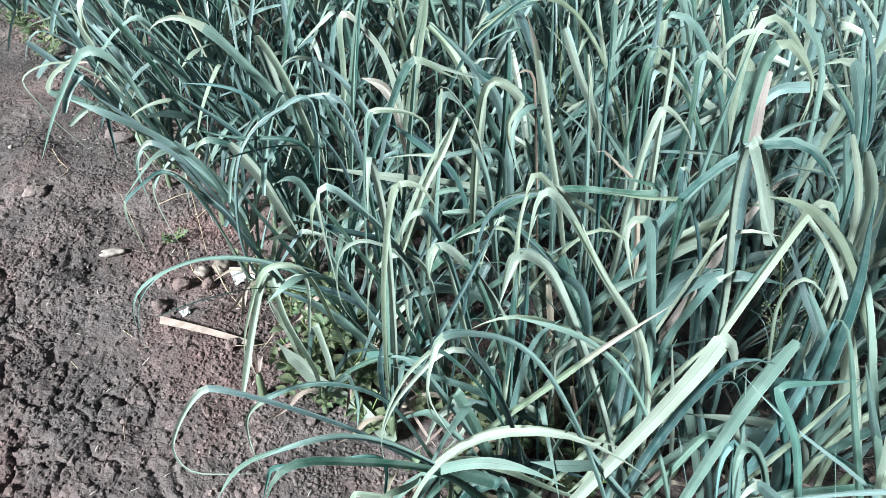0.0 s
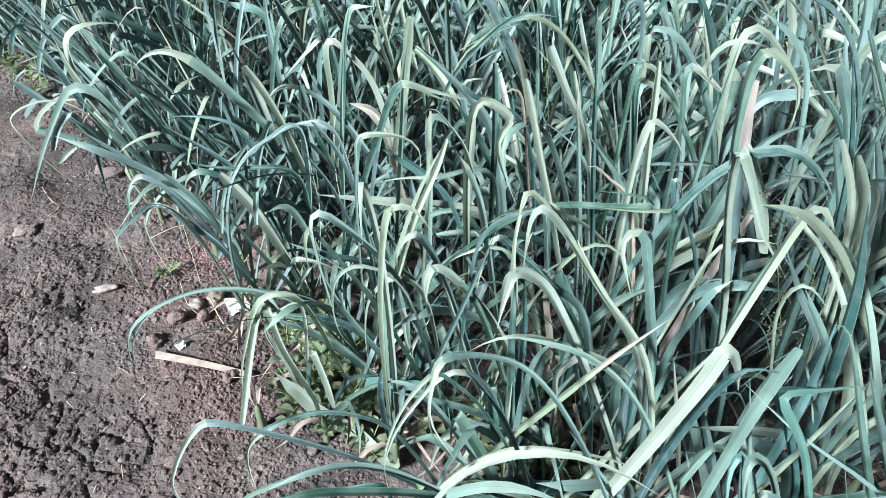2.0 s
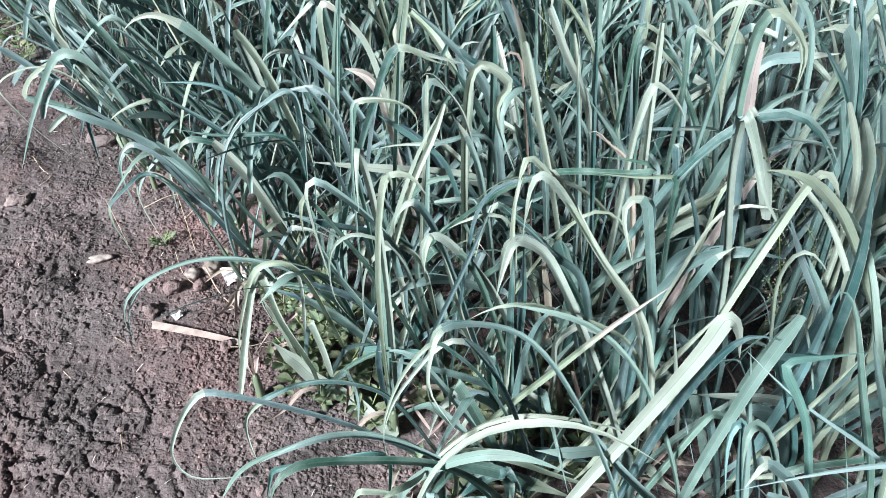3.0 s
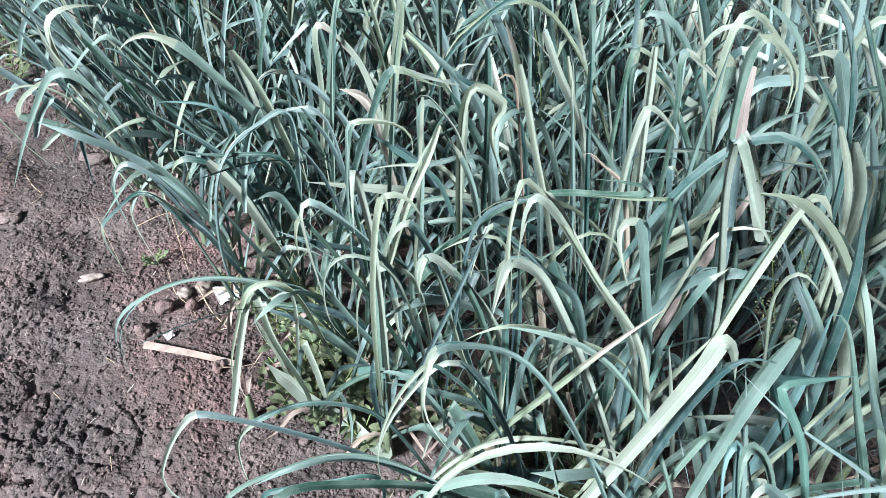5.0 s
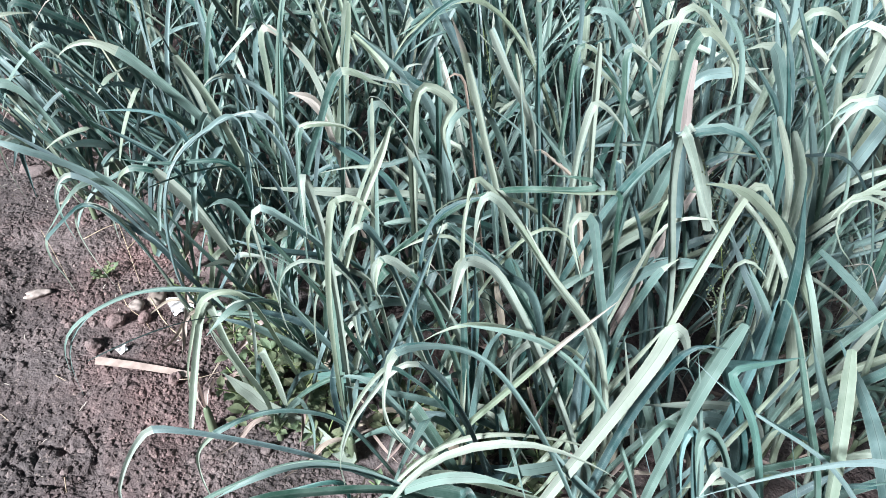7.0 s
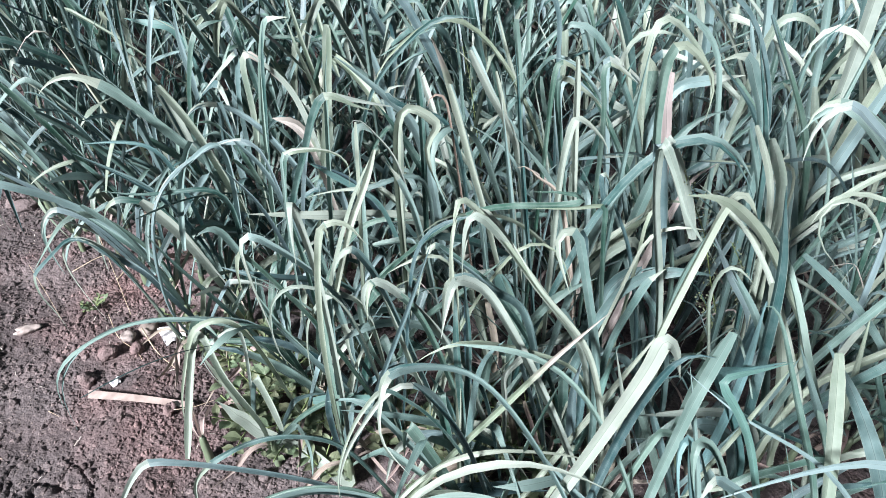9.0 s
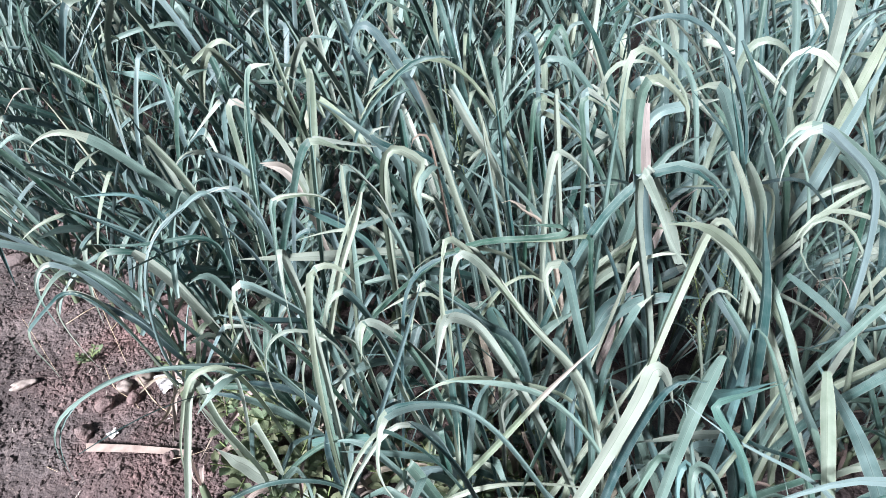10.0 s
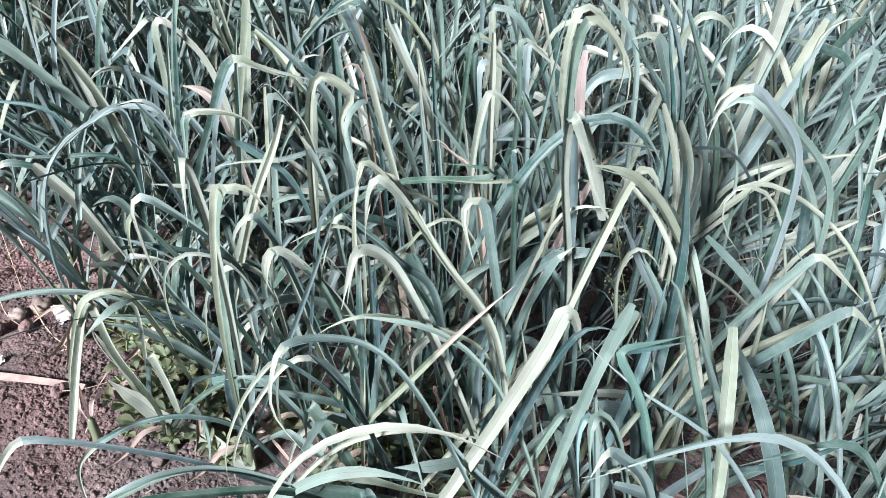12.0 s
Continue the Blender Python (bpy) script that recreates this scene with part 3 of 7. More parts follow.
field_leek((-0.328, 1.612), [
    blade(0.027, 4, 'sharp true', (-0.424, 1.639, 0.336), (-0.491, 1.634, 0.428), (-0.562, 1.630, 0.517), (-0.611, 1.626, 0.575), (-0.643, 1.624, 0.602), (-0.683, 1.621, 0.620), (-0.724, 1.619, 0.618), (-0.767, 1.616, 0.593), (-0.777, 1.615, 0.580)),
    blade(0.021, 2, 'pale cut true', (-0.431, 1.571, 0.500), (-0.461, 1.569, 0.571), (-0.487, 1.567, 0.620)),
])
field_leek((-0.439, 1.546), [
    blade(0.016, 3, 'blue true', (-0.525, 1.544, 0.479), (-0.575, 1.541, 0.496), (-0.634, 1.537, 0.500), (-0.682, 1.534, 0.497)),
    blade(0.016, 2, 'true', (-0.552, 1.533, 0.359), (-0.636, 1.528, 0.430), (-0.704, 1.523, 0.480)),
])
field_leek((-1.062, 1.906), [
    blade(0.029, 2, 'true', (-1.162, 1.900, 0.357), (-1.192, 1.898, 0.449), (-1.225, 1.895, 0.500)),
])
field_leek((-0.398, 1.486), [
    blade(0.013, 2, 'true', (-0.498, 1.479, 0.356), (-0.563, 1.475, 0.427), (-0.624, 1.471, 0.480)),
])
field_leek((-0.353, 1.386), [
    blade(0.013, 3, 'true', (-0.339, 1.367, 0.487), (-0.429, 1.361, 0.485), (-0.512, 1.356, 0.482), (-0.587, 1.351, 0.500)),
    blade(0.016, 2, 'sharp true', (-0.482, 1.393, 0.404), (-0.532, 1.390, 0.441), (-0.572, 1.387, 0.450), (-0.600, 1.385, 0.429), (-0.615, 1.384, 0.393)),
    blade(0.027, 2, 'pale cut true', (-0.459, 1.368, 0.378), (-0.492, 1.366, 0.430), (-0.511, 1.365, 0.460)),
    blade(0.015, 2, 'sharp true', (-0.334, 1.400, 0.580), (-0.395, 1.396, 0.541), (-0.453, 1.392, 0.495), (-0.496, 1.389, 0.442)),
])
field_leek((-0.516, 1.413), [
    blade(0.015, 2, 'sharp true', (-0.637, 1.403, 0.345), (-0.682, 1.400, 0.398), (-0.720, 1.397, 0.420), (-0.747, 1.395, 0.397), (-0.773, 1.393, 0.341)),
    blade(0.019, 2, 'cut true', (-0.595, 1.411, 0.323), (-0.639, 1.408, 0.389), (-0.664, 1.406, 0.420)),
])
field_leek((-0.687, 1.596), [
    blade(0.018, 2, 'true', (-0.787, 1.590, 0.239), (-0.845, 1.586, 0.318), (-0.960, 1.578, 0.420)),
])
field_leek((-0.266, 1.382), [
    blade(0.011, 2, 'true', (-0.238, 1.384, 0.467), (-0.228, 1.384, 0.620), (-0.211, 1.385, 0.780)),
])
field_leek((-0.286, 1.285), [
    blade(0.018, 3, 'sharp true', (-0.163, 1.285, 0.550), (-0.137, 1.286, 0.627), (-0.114, 1.288, 0.703), (-0.092, 1.289, 0.750), (-0.067, 1.291, 0.745), (-0.035, 1.293, 0.723), (0.002, 1.296, 0.711)),
    blade(0.013, 2, 'true', (-0.408, 1.285, 0.278), (-0.451, 1.282, 0.360), (-0.488, 1.279, 0.450)),
])
field_leek((-0.162, 1.157), [
    blade(0.006, 2, 'sharp true', (-0.161, 1.158, 0.567), (-0.156, 1.158, 0.643), (-0.152, 1.158, 0.715), (-0.118, 1.160, 0.720), (-0.075, 1.163, 0.715), (-0.040, 1.166, 0.688), (-0.042, 1.165, 0.651)),
    blade(0.013, 2, 'pale cut true', (-0.039, 1.148, 0.583), (-0.012, 1.150, 0.648), (0.006, 1.151, 0.720)),
    blade(0.009, 5, 'true', (-0.310, 1.146, 0.303), (-0.367, 1.142, 0.328), (-0.444, 1.137, 0.340), (-0.522, 1.132, 0.323), (-0.610, 1.126, 0.274), (-0.675, 1.122, 0.220), (-0.705, 1.120, 0.168), (-0.715, 1.119, 0.115), (-0.718, 1.119, 0.064)),
    blade(0.019, 2, 'true', (-0.242, 1.176, 0.119), (-0.316, 1.179, 0.177), (-0.387, 1.181, 0.200)),
    blade(0.021, 2, 'true', (-0.238, 1.175, 0.192), (-0.309, 1.177, 0.215), (-0.404, 1.181, 0.220)),
    blade(0.014, 2, 'true', (-0.243, 1.151, 0.283), (-0.308, 1.154, 0.292), (-0.374, 1.156, 0.300)),
])
field_leek((-0.059, 1.468), [
    blade(0.017, 1, 'grey sharp true', (-0.159, 1.461, 0.546), (-0.181, 1.459, 0.583), (-0.221, 1.457, 0.600)),
])
field_leek((-0.051, 1.238), [
    blade(0.012, 2, 'pale cut true', (-0.034, 1.239, 0.585), (-0.032, 1.240, 0.652), (-0.030, 1.240, 0.720)),
])
field_leek((0.154, 1.204), [
    blade(0.010, 3, 'pale sharp true', (0.037, 1.215, 0.662), (0.008, 1.213, 0.708), (-0.012, 1.212, 0.737), (-0.028, 1.211, 0.750), (-0.040, 1.210, 0.731)),
    blade(0.012, 1, 'sharp true', (0.071, 1.180, 0.568), (0.044, 1.178, 0.644), (0.021, 1.177, 0.680)),
])
field_leek((0.103, 1.344), [
    blade(0.016, 2, 'blue sharp true', (-0.004, 1.328, 0.471), (-0.047, 1.326, 0.512), (-0.099, 1.322, 0.554), (-0.136, 1.320, 0.580)),
    blade(0.015, 2, 'cut true', (0.091, 1.383, 0.618), (0.086, 1.383, 0.690), (0.081, 1.383, 0.750)),
    blade(0.011, 1, 'sharp true', (0.082, 1.311, 0.550), (-0.024, 1.304, 0.529), (-0.091, 1.299, 0.527), (-0.149, 1.296, 0.513)),
])
field_leek((0.240, 1.386), [
    blade(0.011, 3, 'sharp true', (0.140, 1.380, 0.634), (0.088, 1.376, 0.661), (0.037, 1.373, 0.685), (0.014, 1.371, 0.711), (0.035, 1.373, 0.720), (0.064, 1.375, 0.719)),
])
field_leek((0.058, 1.263), [
    blade(0.019, 2, 'pale sharp true', (0.058, 1.263, 0.740), (0.101, 1.266, 0.714), (0.127, 1.267, 0.696), (0.098, 1.265, 0.664), (0.098, 1.266, 0.623), (0.120, 1.267, 0.559), (0.145, 1.269, 0.511)),
])
field_leek((0.320, 1.237), [
    blade(0.016, 3, 'pale cut true', (0.202, 1.229, 0.551), (0.181, 1.228, 0.620), (0.156, 1.226, 0.720), (0.134, 1.225, 0.800)),
    blade(0.014, 2, 'true', (0.259, 1.226, 0.557), (0.238, 1.225, 0.690), (0.230, 1.224, 0.750)),
    blade(0.009, 3, 'true', (0.264, 1.248, 0.634), (0.218, 1.245, 0.676), (0.182, 1.243, 0.712), (0.158, 1.241, 0.720)),
    blade(0.010, 2, 'sharp true', (0.308, 1.203, 0.646), (0.306, 1.202, 0.804), (0.308, 1.203, 0.860), (0.344, 1.205, 0.835), (0.379, 1.207, 0.792)),
    blade(0.007, 1, 'sharp true', (0.373, 1.263, 0.613), (0.432, 1.267, 0.620), (0.509, 1.272, 0.618)),
    blade(0.025, 1, 'pale sharp true', (0.430, 1.248, 0.366), (0.512, 1.253, 0.439), (0.565, 1.257, 0.500)),
])
field_leek((0.240, 1.286), [
    blade(0.006, 2, 'tan sharp true', (0.140, 1.280, 0.703), (0.131, 1.279, 0.748), (0.121, 1.278, 0.760), (0.100, 1.277, 0.747), (0.098, 1.277, 0.727)),
])
field_leek((0.353, 1.315), [
    blade(0.017, 3, 'pale cut true', (0.266, 1.317, 0.652), (0.233, 1.315, 0.699), (0.199, 1.313, 0.769), (0.175, 1.311, 0.820)),
    blade(0.011, 2, 'pale true', (0.240, 1.300, 0.703), (0.231, 1.299, 0.748), (0.233, 1.299, 0.780)),
])
field_leek((0.169, 1.462), [
    blade(0.023, 3, 'true', (0.069, 1.455, 0.598), (0.008, 1.451, 0.661), (-0.039, 1.448, 0.714), (-0.084, 1.445, 0.750)),
])
field_leek((-0.125, 1.287), [
    blade(0.013, 2, 'true', (-0.232, 1.266, 0.515), (-0.266, 1.264, 0.575), (-0.295, 1.262, 0.620)),
    blade(0.008, 2, 'sharp true', (-0.218, 1.294, 0.622), (-0.235, 1.293, 0.647), (-0.255, 1.292, 0.660), (-0.298, 1.289, 0.645)),
])
field_leek((-0.136, 1.359), [
    blade(0.016, 2, 'true', (-0.237, 1.359, 0.545), (-0.287, 1.355, 0.615), (-0.312, 1.354, 0.660)),
    blade(0.014, 2, 'true', (-0.094, 1.355, 0.699), (-0.091, 1.355, 0.761), (-0.081, 1.356, 0.800)),
])
field_leek((0.590, 1.080), [
    blade(0.017, 4, 'sharp true', (0.478, 1.079, 0.676), (0.454, 1.078, 0.774), (0.442, 1.077, 0.866), (0.439, 1.077, 0.927), (0.450, 1.077, 0.950), (0.478, 1.079, 0.924), (0.520, 1.082, 0.880), (0.524, 1.082, 0.840), (0.523, 1.082, 0.806)),
    blade(0.017, 1, 'grey cut sharp true', (0.493, 1.144, 0.758), (0.481, 1.143, 0.807), (0.478, 1.143, 0.860)),
    blade(0.024, 2, 'cut sharp true', (0.457, 1.019, 0.720), (0.438, 1.017, 0.790), (0.433, 1.017, 0.830), (0.454, 1.018, 0.799), (0.476, 1.020, 0.756), (0.497, 1.021, 0.714), (0.534, 1.024, 0.618)),
    blade(0.011, 2, 'true', (0.532, 1.052, 0.520), (0.499, 1.050, 0.623), (0.476, 1.048, 0.700)),
])
field_leek((0.297, 1.043), [
    blade(0.020, 4, 'true', (0.396, 1.062, 0.685), (0.413, 1.063, 0.720), (0.447, 1.065, 0.763), (0.481, 1.068, 0.787), (0.529, 1.071, 0.800), (0.566, 1.073, 0.780), (0.608, 1.076, 0.735), (0.637, 1.078, 0.690)),
    blade(0.006, 4, 'pale true', (0.444, 1.054, 0.472), (0.459, 1.055, 0.535), (0.468, 1.055, 0.593), (0.489, 1.057, 0.619), (0.526, 1.059, 0.620), (0.575, 1.063, 0.602)),
    blade(0.017, 1, 'tan cut sharp true', (0.282, 0.993, 0.030), (0.275, 1.039, 0.063), (0.264, 1.039, 0.160)),
    blade(0.022, 1, 'sharp true', (0.264, 1.049, 0.120), (0.327, 1.047, 0.118), (0.429, 1.043, 0.106)),
])
field_leek((0.737, 1.026), [
    blade(0.013, 2, 'pale cut true', (0.625, 1.003, 0.724), (0.587, 1.000, 0.804), (0.559, 0.999, 0.850)),
    blade(0.012, 2, 'cut true', (0.631, 1.042, 0.699), (0.594, 1.040, 0.778), (0.574, 1.038, 0.820)),
    blade(0.020, 1, 'pale cut sharp true', (0.665, 1.044, 0.705), (0.638, 1.043, 0.761), (0.615, 1.041, 0.800)),
    blade(0.016, 2, 'true', (0.598, 1.028, 0.816), (0.565, 1.026, 0.894), (0.530, 1.023, 0.980)),
    blade(0.025, 2, 'blue true', (0.690, 0.996, 0.356), (0.689, 0.996, 0.448), (0.694, 0.996, 0.500)),
    blade(0.019, 2, 'true', (0.686, 1.008, 0.434), (0.620, 1.003, 0.534), (0.552, 0.999, 0.650)),
    blade(0.017, 2, 'pale true', (0.667, 1.024, 0.578), (0.586, 1.018, 0.667), (0.531, 1.015, 0.720)),
])
field_leek((0.721, 1.108), [
    blade(0.018, 3, 'true', (0.627, 1.103, 0.792), (0.579, 1.100, 0.846), (0.543, 1.097, 0.881), (0.527, 1.096, 0.900)),
    blade(0.021, 2, 'sharp true', (0.621, 1.094, 0.806), (0.594, 1.092, 0.859), (0.561, 1.090, 0.920), (0.539, 1.088, 0.914), (0.523, 1.087, 0.906)),
    blade(0.006, 2, 'pale sharp true', (0.715, 1.115, 0.701), (0.648, 1.111, 0.701), (0.581, 1.106, 0.718), (0.520, 1.102, 0.720)),
])
field_leek((0.348, 1.138), [
    blade(0.014, 2, 'pale sharp true', (0.323, 1.127, 0.650), (0.323, 1.127, 0.719), (0.331, 1.127, 0.800), (0.364, 1.129, 0.772), (0.400, 1.132, 0.726), (0.400, 1.132, 0.711)),
    blade(0.012, 2, 'true', (0.257, 1.170, 0.716), (0.244, 1.169, 0.818), (0.231, 1.168, 0.900)),
    blade(0.032, 2, 'blue cut true', (0.289, 1.126, 0.254), (0.259, 1.124, 0.368), (0.230, 1.122, 0.450)),
    blade(0.029, 3, 'true', (0.441, 1.124, 0.335), (0.460, 1.126, 0.422), (0.500, 1.128, 0.450), (0.557, 1.132, 0.438), (0.635, 1.137, 0.406)),
])
field_leek((0.446, 1.202), [
    blade(0.012, 2, 'sharp true', (0.339, 1.225, 0.681), (0.322, 1.224, 0.770), (0.316, 1.224, 0.820), (0.362, 1.227, 0.790), (0.407, 1.230, 0.748), (0.426, 1.231, 0.699)),
    blade(0.013, 2, 'pale cut true', (0.355, 1.190, 0.715), (0.348, 1.189, 0.791), (0.339, 1.189, 0.860)),
    blade(0.011, 2, 'sharp true', (0.398, 1.195, 0.768), (0.384, 1.194, 0.835), (0.385, 1.194, 0.860), (0.413, 1.196, 0.840), (0.444, 1.198, 0.814)),
    blade(0.018, 2, 'true', (0.327, 1.174, 0.624), (0.285, 1.171, 0.681), (0.240, 1.168, 0.740)),
])
field_leek((0.443, 1.139), [
    blade(0.013, 2, 'tan sharp true', (0.319, 1.137, 0.645), (0.289, 1.135, 0.665), (0.261, 1.133, 0.700), (0.246, 1.132, 0.692)),
    blade(0.011, 3, 'true', (0.435, 1.147, 0.728), (0.435, 1.147, 0.797), (0.437, 1.147, 0.889), (0.438, 1.148, 0.920)),
    blade(0.019, 1, 'grey sharp true', (0.559, 1.126, 0.676), (0.578, 1.127, 0.687), (0.594, 1.128, 0.700)),
    blade(0.019, 1, 'sharp true', (0.557, 1.154, 0.451), (0.605, 1.157, 0.482), (0.656, 1.160, 0.500)),
])
field_leek((0.361, 1.577), [
    blade(0.029, 1, 'sharp true', (0.457, 1.603, 0.400), (0.552, 1.609, 0.487), (0.651, 1.616, 0.550)),
    blade(0.015, 2, 'sharp true', (0.330, 1.562, 0.432), (0.309, 1.564, 0.662), (0.291, 1.565, 0.774), (0.309, 1.564, 0.800)),
])
field_leek((0.486, 1.287), [
    blade(0.027, 2, 'true', (0.586, 1.293, 0.655), (0.623, 1.296, 0.694), (0.671, 1.299, 0.700)),
])
field_leek((0.568, 1.540), [
    blade(0.025, 1, 'sharp true', (0.659, 1.525, 0.626), (0.733, 1.530, 0.642), (0.810, 1.535, 0.650)),
    blade(0.027, 1, 'sharp true', (0.608, 1.564, 0.577), (0.613, 1.564, 0.650), (0.575, 1.562, 0.700)),
])
field_leek((0.440, 1.528), [
    blade(0.020, 2, 'blue true', (0.518, 1.522, 0.595), (0.530, 1.523, 0.649), (0.552, 1.524, 0.700)),
    blade(0.012, 2, 'true', (0.384, 1.548, 0.750), (0.376, 1.549, 0.829), (0.350, 1.551, 0.850), (0.331, 1.553, 0.820), (0.339, 1.552, 0.750)),
])
field_leek((0.473, 1.058), [
    blade(0.011, 1, 'sharp true', (0.388, 1.081, 0.668), (0.373, 1.080, 0.720), (0.387, 1.081, 0.716), (0.402, 1.082, 0.668)),
    blade(0.010, 2, 'sharp true', (0.392, 1.024, 0.558), (0.378, 1.023, 0.661), (0.378, 1.023, 0.697), (0.335, 1.020, 0.691), (0.276, 1.016, 0.695), (0.236, 1.013, 0.700)),
])
field_leek((-0.496, 1.307), [
    blade(0.010, 3, 'sharp true', (-0.600, 1.298, 0.385), (-0.646, 1.295, 0.420), (-0.690, 1.292, 0.386), (-0.758, 1.288, 0.322), (-0.764, 1.287, 0.263), (-0.750, 1.288, 0.203), (-0.744, 1.289, 0.143)),
    blade(0.010, 1, 'pale sharp true', (-0.591, 1.302, 0.383), (-0.637, 1.299, 0.420), (-0.672, 1.297, 0.395), (-0.683, 1.296, 0.344), (-0.676, 1.296, 0.275), (-0.663, 1.297, 0.211), (-0.648, 1.298, 0.152)),
])
field_leek((-0.414, 1.318), [
    blade(0.017, 2, 'sharp true', (-0.502, 1.312, 0.236), (-0.535, 1.310, 0.306), (-0.604, 1.306, 0.379), (-0.638, 1.303, 0.420)),
])
field_leek((-0.179, 1.076), [
    blade(0.013, 2, 'pale sharp true', (-0.279, 1.069, 0.398), (-0.320, 1.067, 0.400), (-0.349, 1.065, 0.385), (-0.370, 1.063, 0.338), (-0.398, 1.061, 0.252), (-0.422, 1.060, 0.167), (-0.436, 1.059, 0.076), (-0.432, 1.015, 0.030)),
])
field_leek((-0.297, 1.093), [
    blade(0.010, 1, 'pale sharp true', (-0.280, 1.086, 0.360), (-0.325, 1.083, 0.329), (-0.359, 1.080, 0.292), (-0.348, 1.081, 0.210), (-0.319, 1.083, 0.142)),
    blade(0.019, 2, 'pale true', (-0.310, 1.100, 0.038), (-0.340, 1.101, 0.151), (-0.369, 1.102, 0.260)),
])
field_leek((0.036, 1.025), [
    blade(0.013, 3, 'sharp true', (-0.063, 1.023, 0.497), (-0.100, 1.021, 0.562), (-0.151, 1.017, 0.622), (-0.193, 1.014, 0.660), (-0.207, 1.013, 0.647), (-0.206, 1.014, 0.564), (-0.193, 1.014, 0.454), (-0.183, 1.015, 0.358)),
    blade(0.007, 2, 'pale sharp true', (-0.059, 1.000, 0.514), (-0.101, 0.997, 0.553), (-0.139, 0.994, 0.560), (-0.170, 0.992, 0.528), (-0.182, 0.991, 0.466), (-0.176, 0.992, 0.385), (-0.140, 0.994, 0.320)),
    blade(0.011, 2, 'pale sharp true', (-0.028, 1.035, 0.472), (-0.059, 1.033, 0.500), (-0.086, 1.032, 0.499), (-0.121, 1.029, 0.447), (-0.135, 1.028, 0.363), (-0.135, 1.028, 0.244)),
    blade(0.009, 3, 'true', (0.060, 0.990, 0.529), (0.068, 0.990, 0.620), (0.085, 0.991, 0.673), (0.122, 0.994, 0.696), (0.172, 0.997, 0.700)),
    blade(0.012, 3, 'sharp true', (-0.107, 1.023, 0.427), (-0.152, 1.020, 0.516), (-0.197, 1.017, 0.596), (-0.215, 1.016, 0.620), (-0.225, 1.016, 0.573), (-0.223, 1.016, 0.514)),
    blade(0.025, 2, 'blue cut true', (-0.000, 1.022, 0.194), (-0.079, 1.025, 0.200), (-0.144, 1.027, 0.199)),
    blade(0.016, 3, 'true', (-0.060, 1.064, 0.148), (-0.102, 1.065, 0.227), (-0.162, 1.067, 0.320), (-0.204, 1.069, 0.400)),
])
field_leek((-0.082, 0.958), [
    blade(0.013, 3, 'pale sharp true', (-0.085, 0.934, 0.365), (-0.084, 0.934, 0.533), (-0.074, 0.935, 0.670), (-0.064, 0.936, 0.738), (-0.058, 0.936, 0.740), (-0.054, 0.936, 0.705)),
    blade(0.012, 2, 'sharp true', (0.049, 0.959, 0.504), (0.071, 0.960, 0.581), (0.094, 0.962, 0.667), (0.097, 0.962, 0.680)),
    blade(0.036, 3, 'pale sharp true', (-0.074, 0.935, 0.030), (-0.170, 1.010, 0.030), (-0.269, 1.036, 0.077), (-0.305, 1.034, 0.145), (-0.337, 1.032, 0.200)),
    blade(0.020, 2, 'true', (-0.100, 0.987, 0.113), (-0.106, 0.986, 0.219), (-0.100, 0.987, 0.300)),
    blade(0.020, 2, 'true', (-0.086, 0.983, 0.111), (-0.065, 0.984, 0.193), (-0.054, 0.985, 0.260)),
])
field_leek((0.147, 1.018), [
    blade(0.014, 2, 'sharp true', (0.014, 1.025, 0.515), (-0.009, 1.023, 0.579), (-0.032, 1.022, 0.620), (-0.055, 1.020, 0.600), (-0.069, 1.019, 0.560), (-0.066, 1.019, 0.512)),
    blade(0.012, 3, 'pale true', (0.069, 0.977, 0.331), (0.041, 0.976, 0.453), (0.017, 0.974, 0.552), (0.006, 0.973, 0.580)),
    blade(0.008, 1, 'pale true', (0.120, 1.005, 0.620), (0.076, 1.002, 0.613), (0.048, 1.000, 0.599), (0.024, 0.999, 0.578)),
    blade(0.018, 2, 'true', (0.152, 1.011, 0.121), (0.155, 1.011, 0.218), (0.163, 1.012, 0.300)),
    blade(0.017, 2, 'true', (0.173, 0.997, 0.130), (0.185, 0.998, 0.223), (0.190, 0.998, 0.320)),
    blade(0.017, 2, 'blue true', (0.146, 1.009, 0.128), (0.123, 1.007, 0.228), (0.094, 1.005, 0.300)),
    blade(0.016, 2, 'true', (0.159, 1.068, 0.030), (0.151, 1.074, 0.186), (0.157, 1.073, 0.340)),
    blade(0.022, 2, 'true', (0.175, 1.039, 0.069), (0.203, 1.038, 0.218), (0.217, 1.038, 0.340)),
])
field_leek((0.251, 0.972), [
    blade(0.015, 3, 'pale sharp true', (0.113, 0.974, 0.450), (0.065, 0.970, 0.530), (0.021, 0.967, 0.587), (0.001, 0.966, 0.600), (-0.014, 0.965, 0.574), (-0.014, 0.965, 0.528), (-0.001, 0.966, 0.491)),
    blade(0.027, 2, 'sharp true', (0.164, 0.968, 0.121), (0.103, 0.964, 0.160), (0.052, 0.960, 0.158), (0.016, 0.958, 0.096), (-0.002, 0.929, 0.030)),
    blade(0.018, 1, 'tan true', (0.274, 0.985, 0.071), (0.254, 0.984, 0.200)),
    blade(0.014, 2, 'pale sharp true', (0.235, 0.949, 0.283), (0.229, 0.949, 0.363), (0.259, 0.948, 0.420), (0.305, 0.946, 0.397), (0.365, 0.944, 0.324)),
])
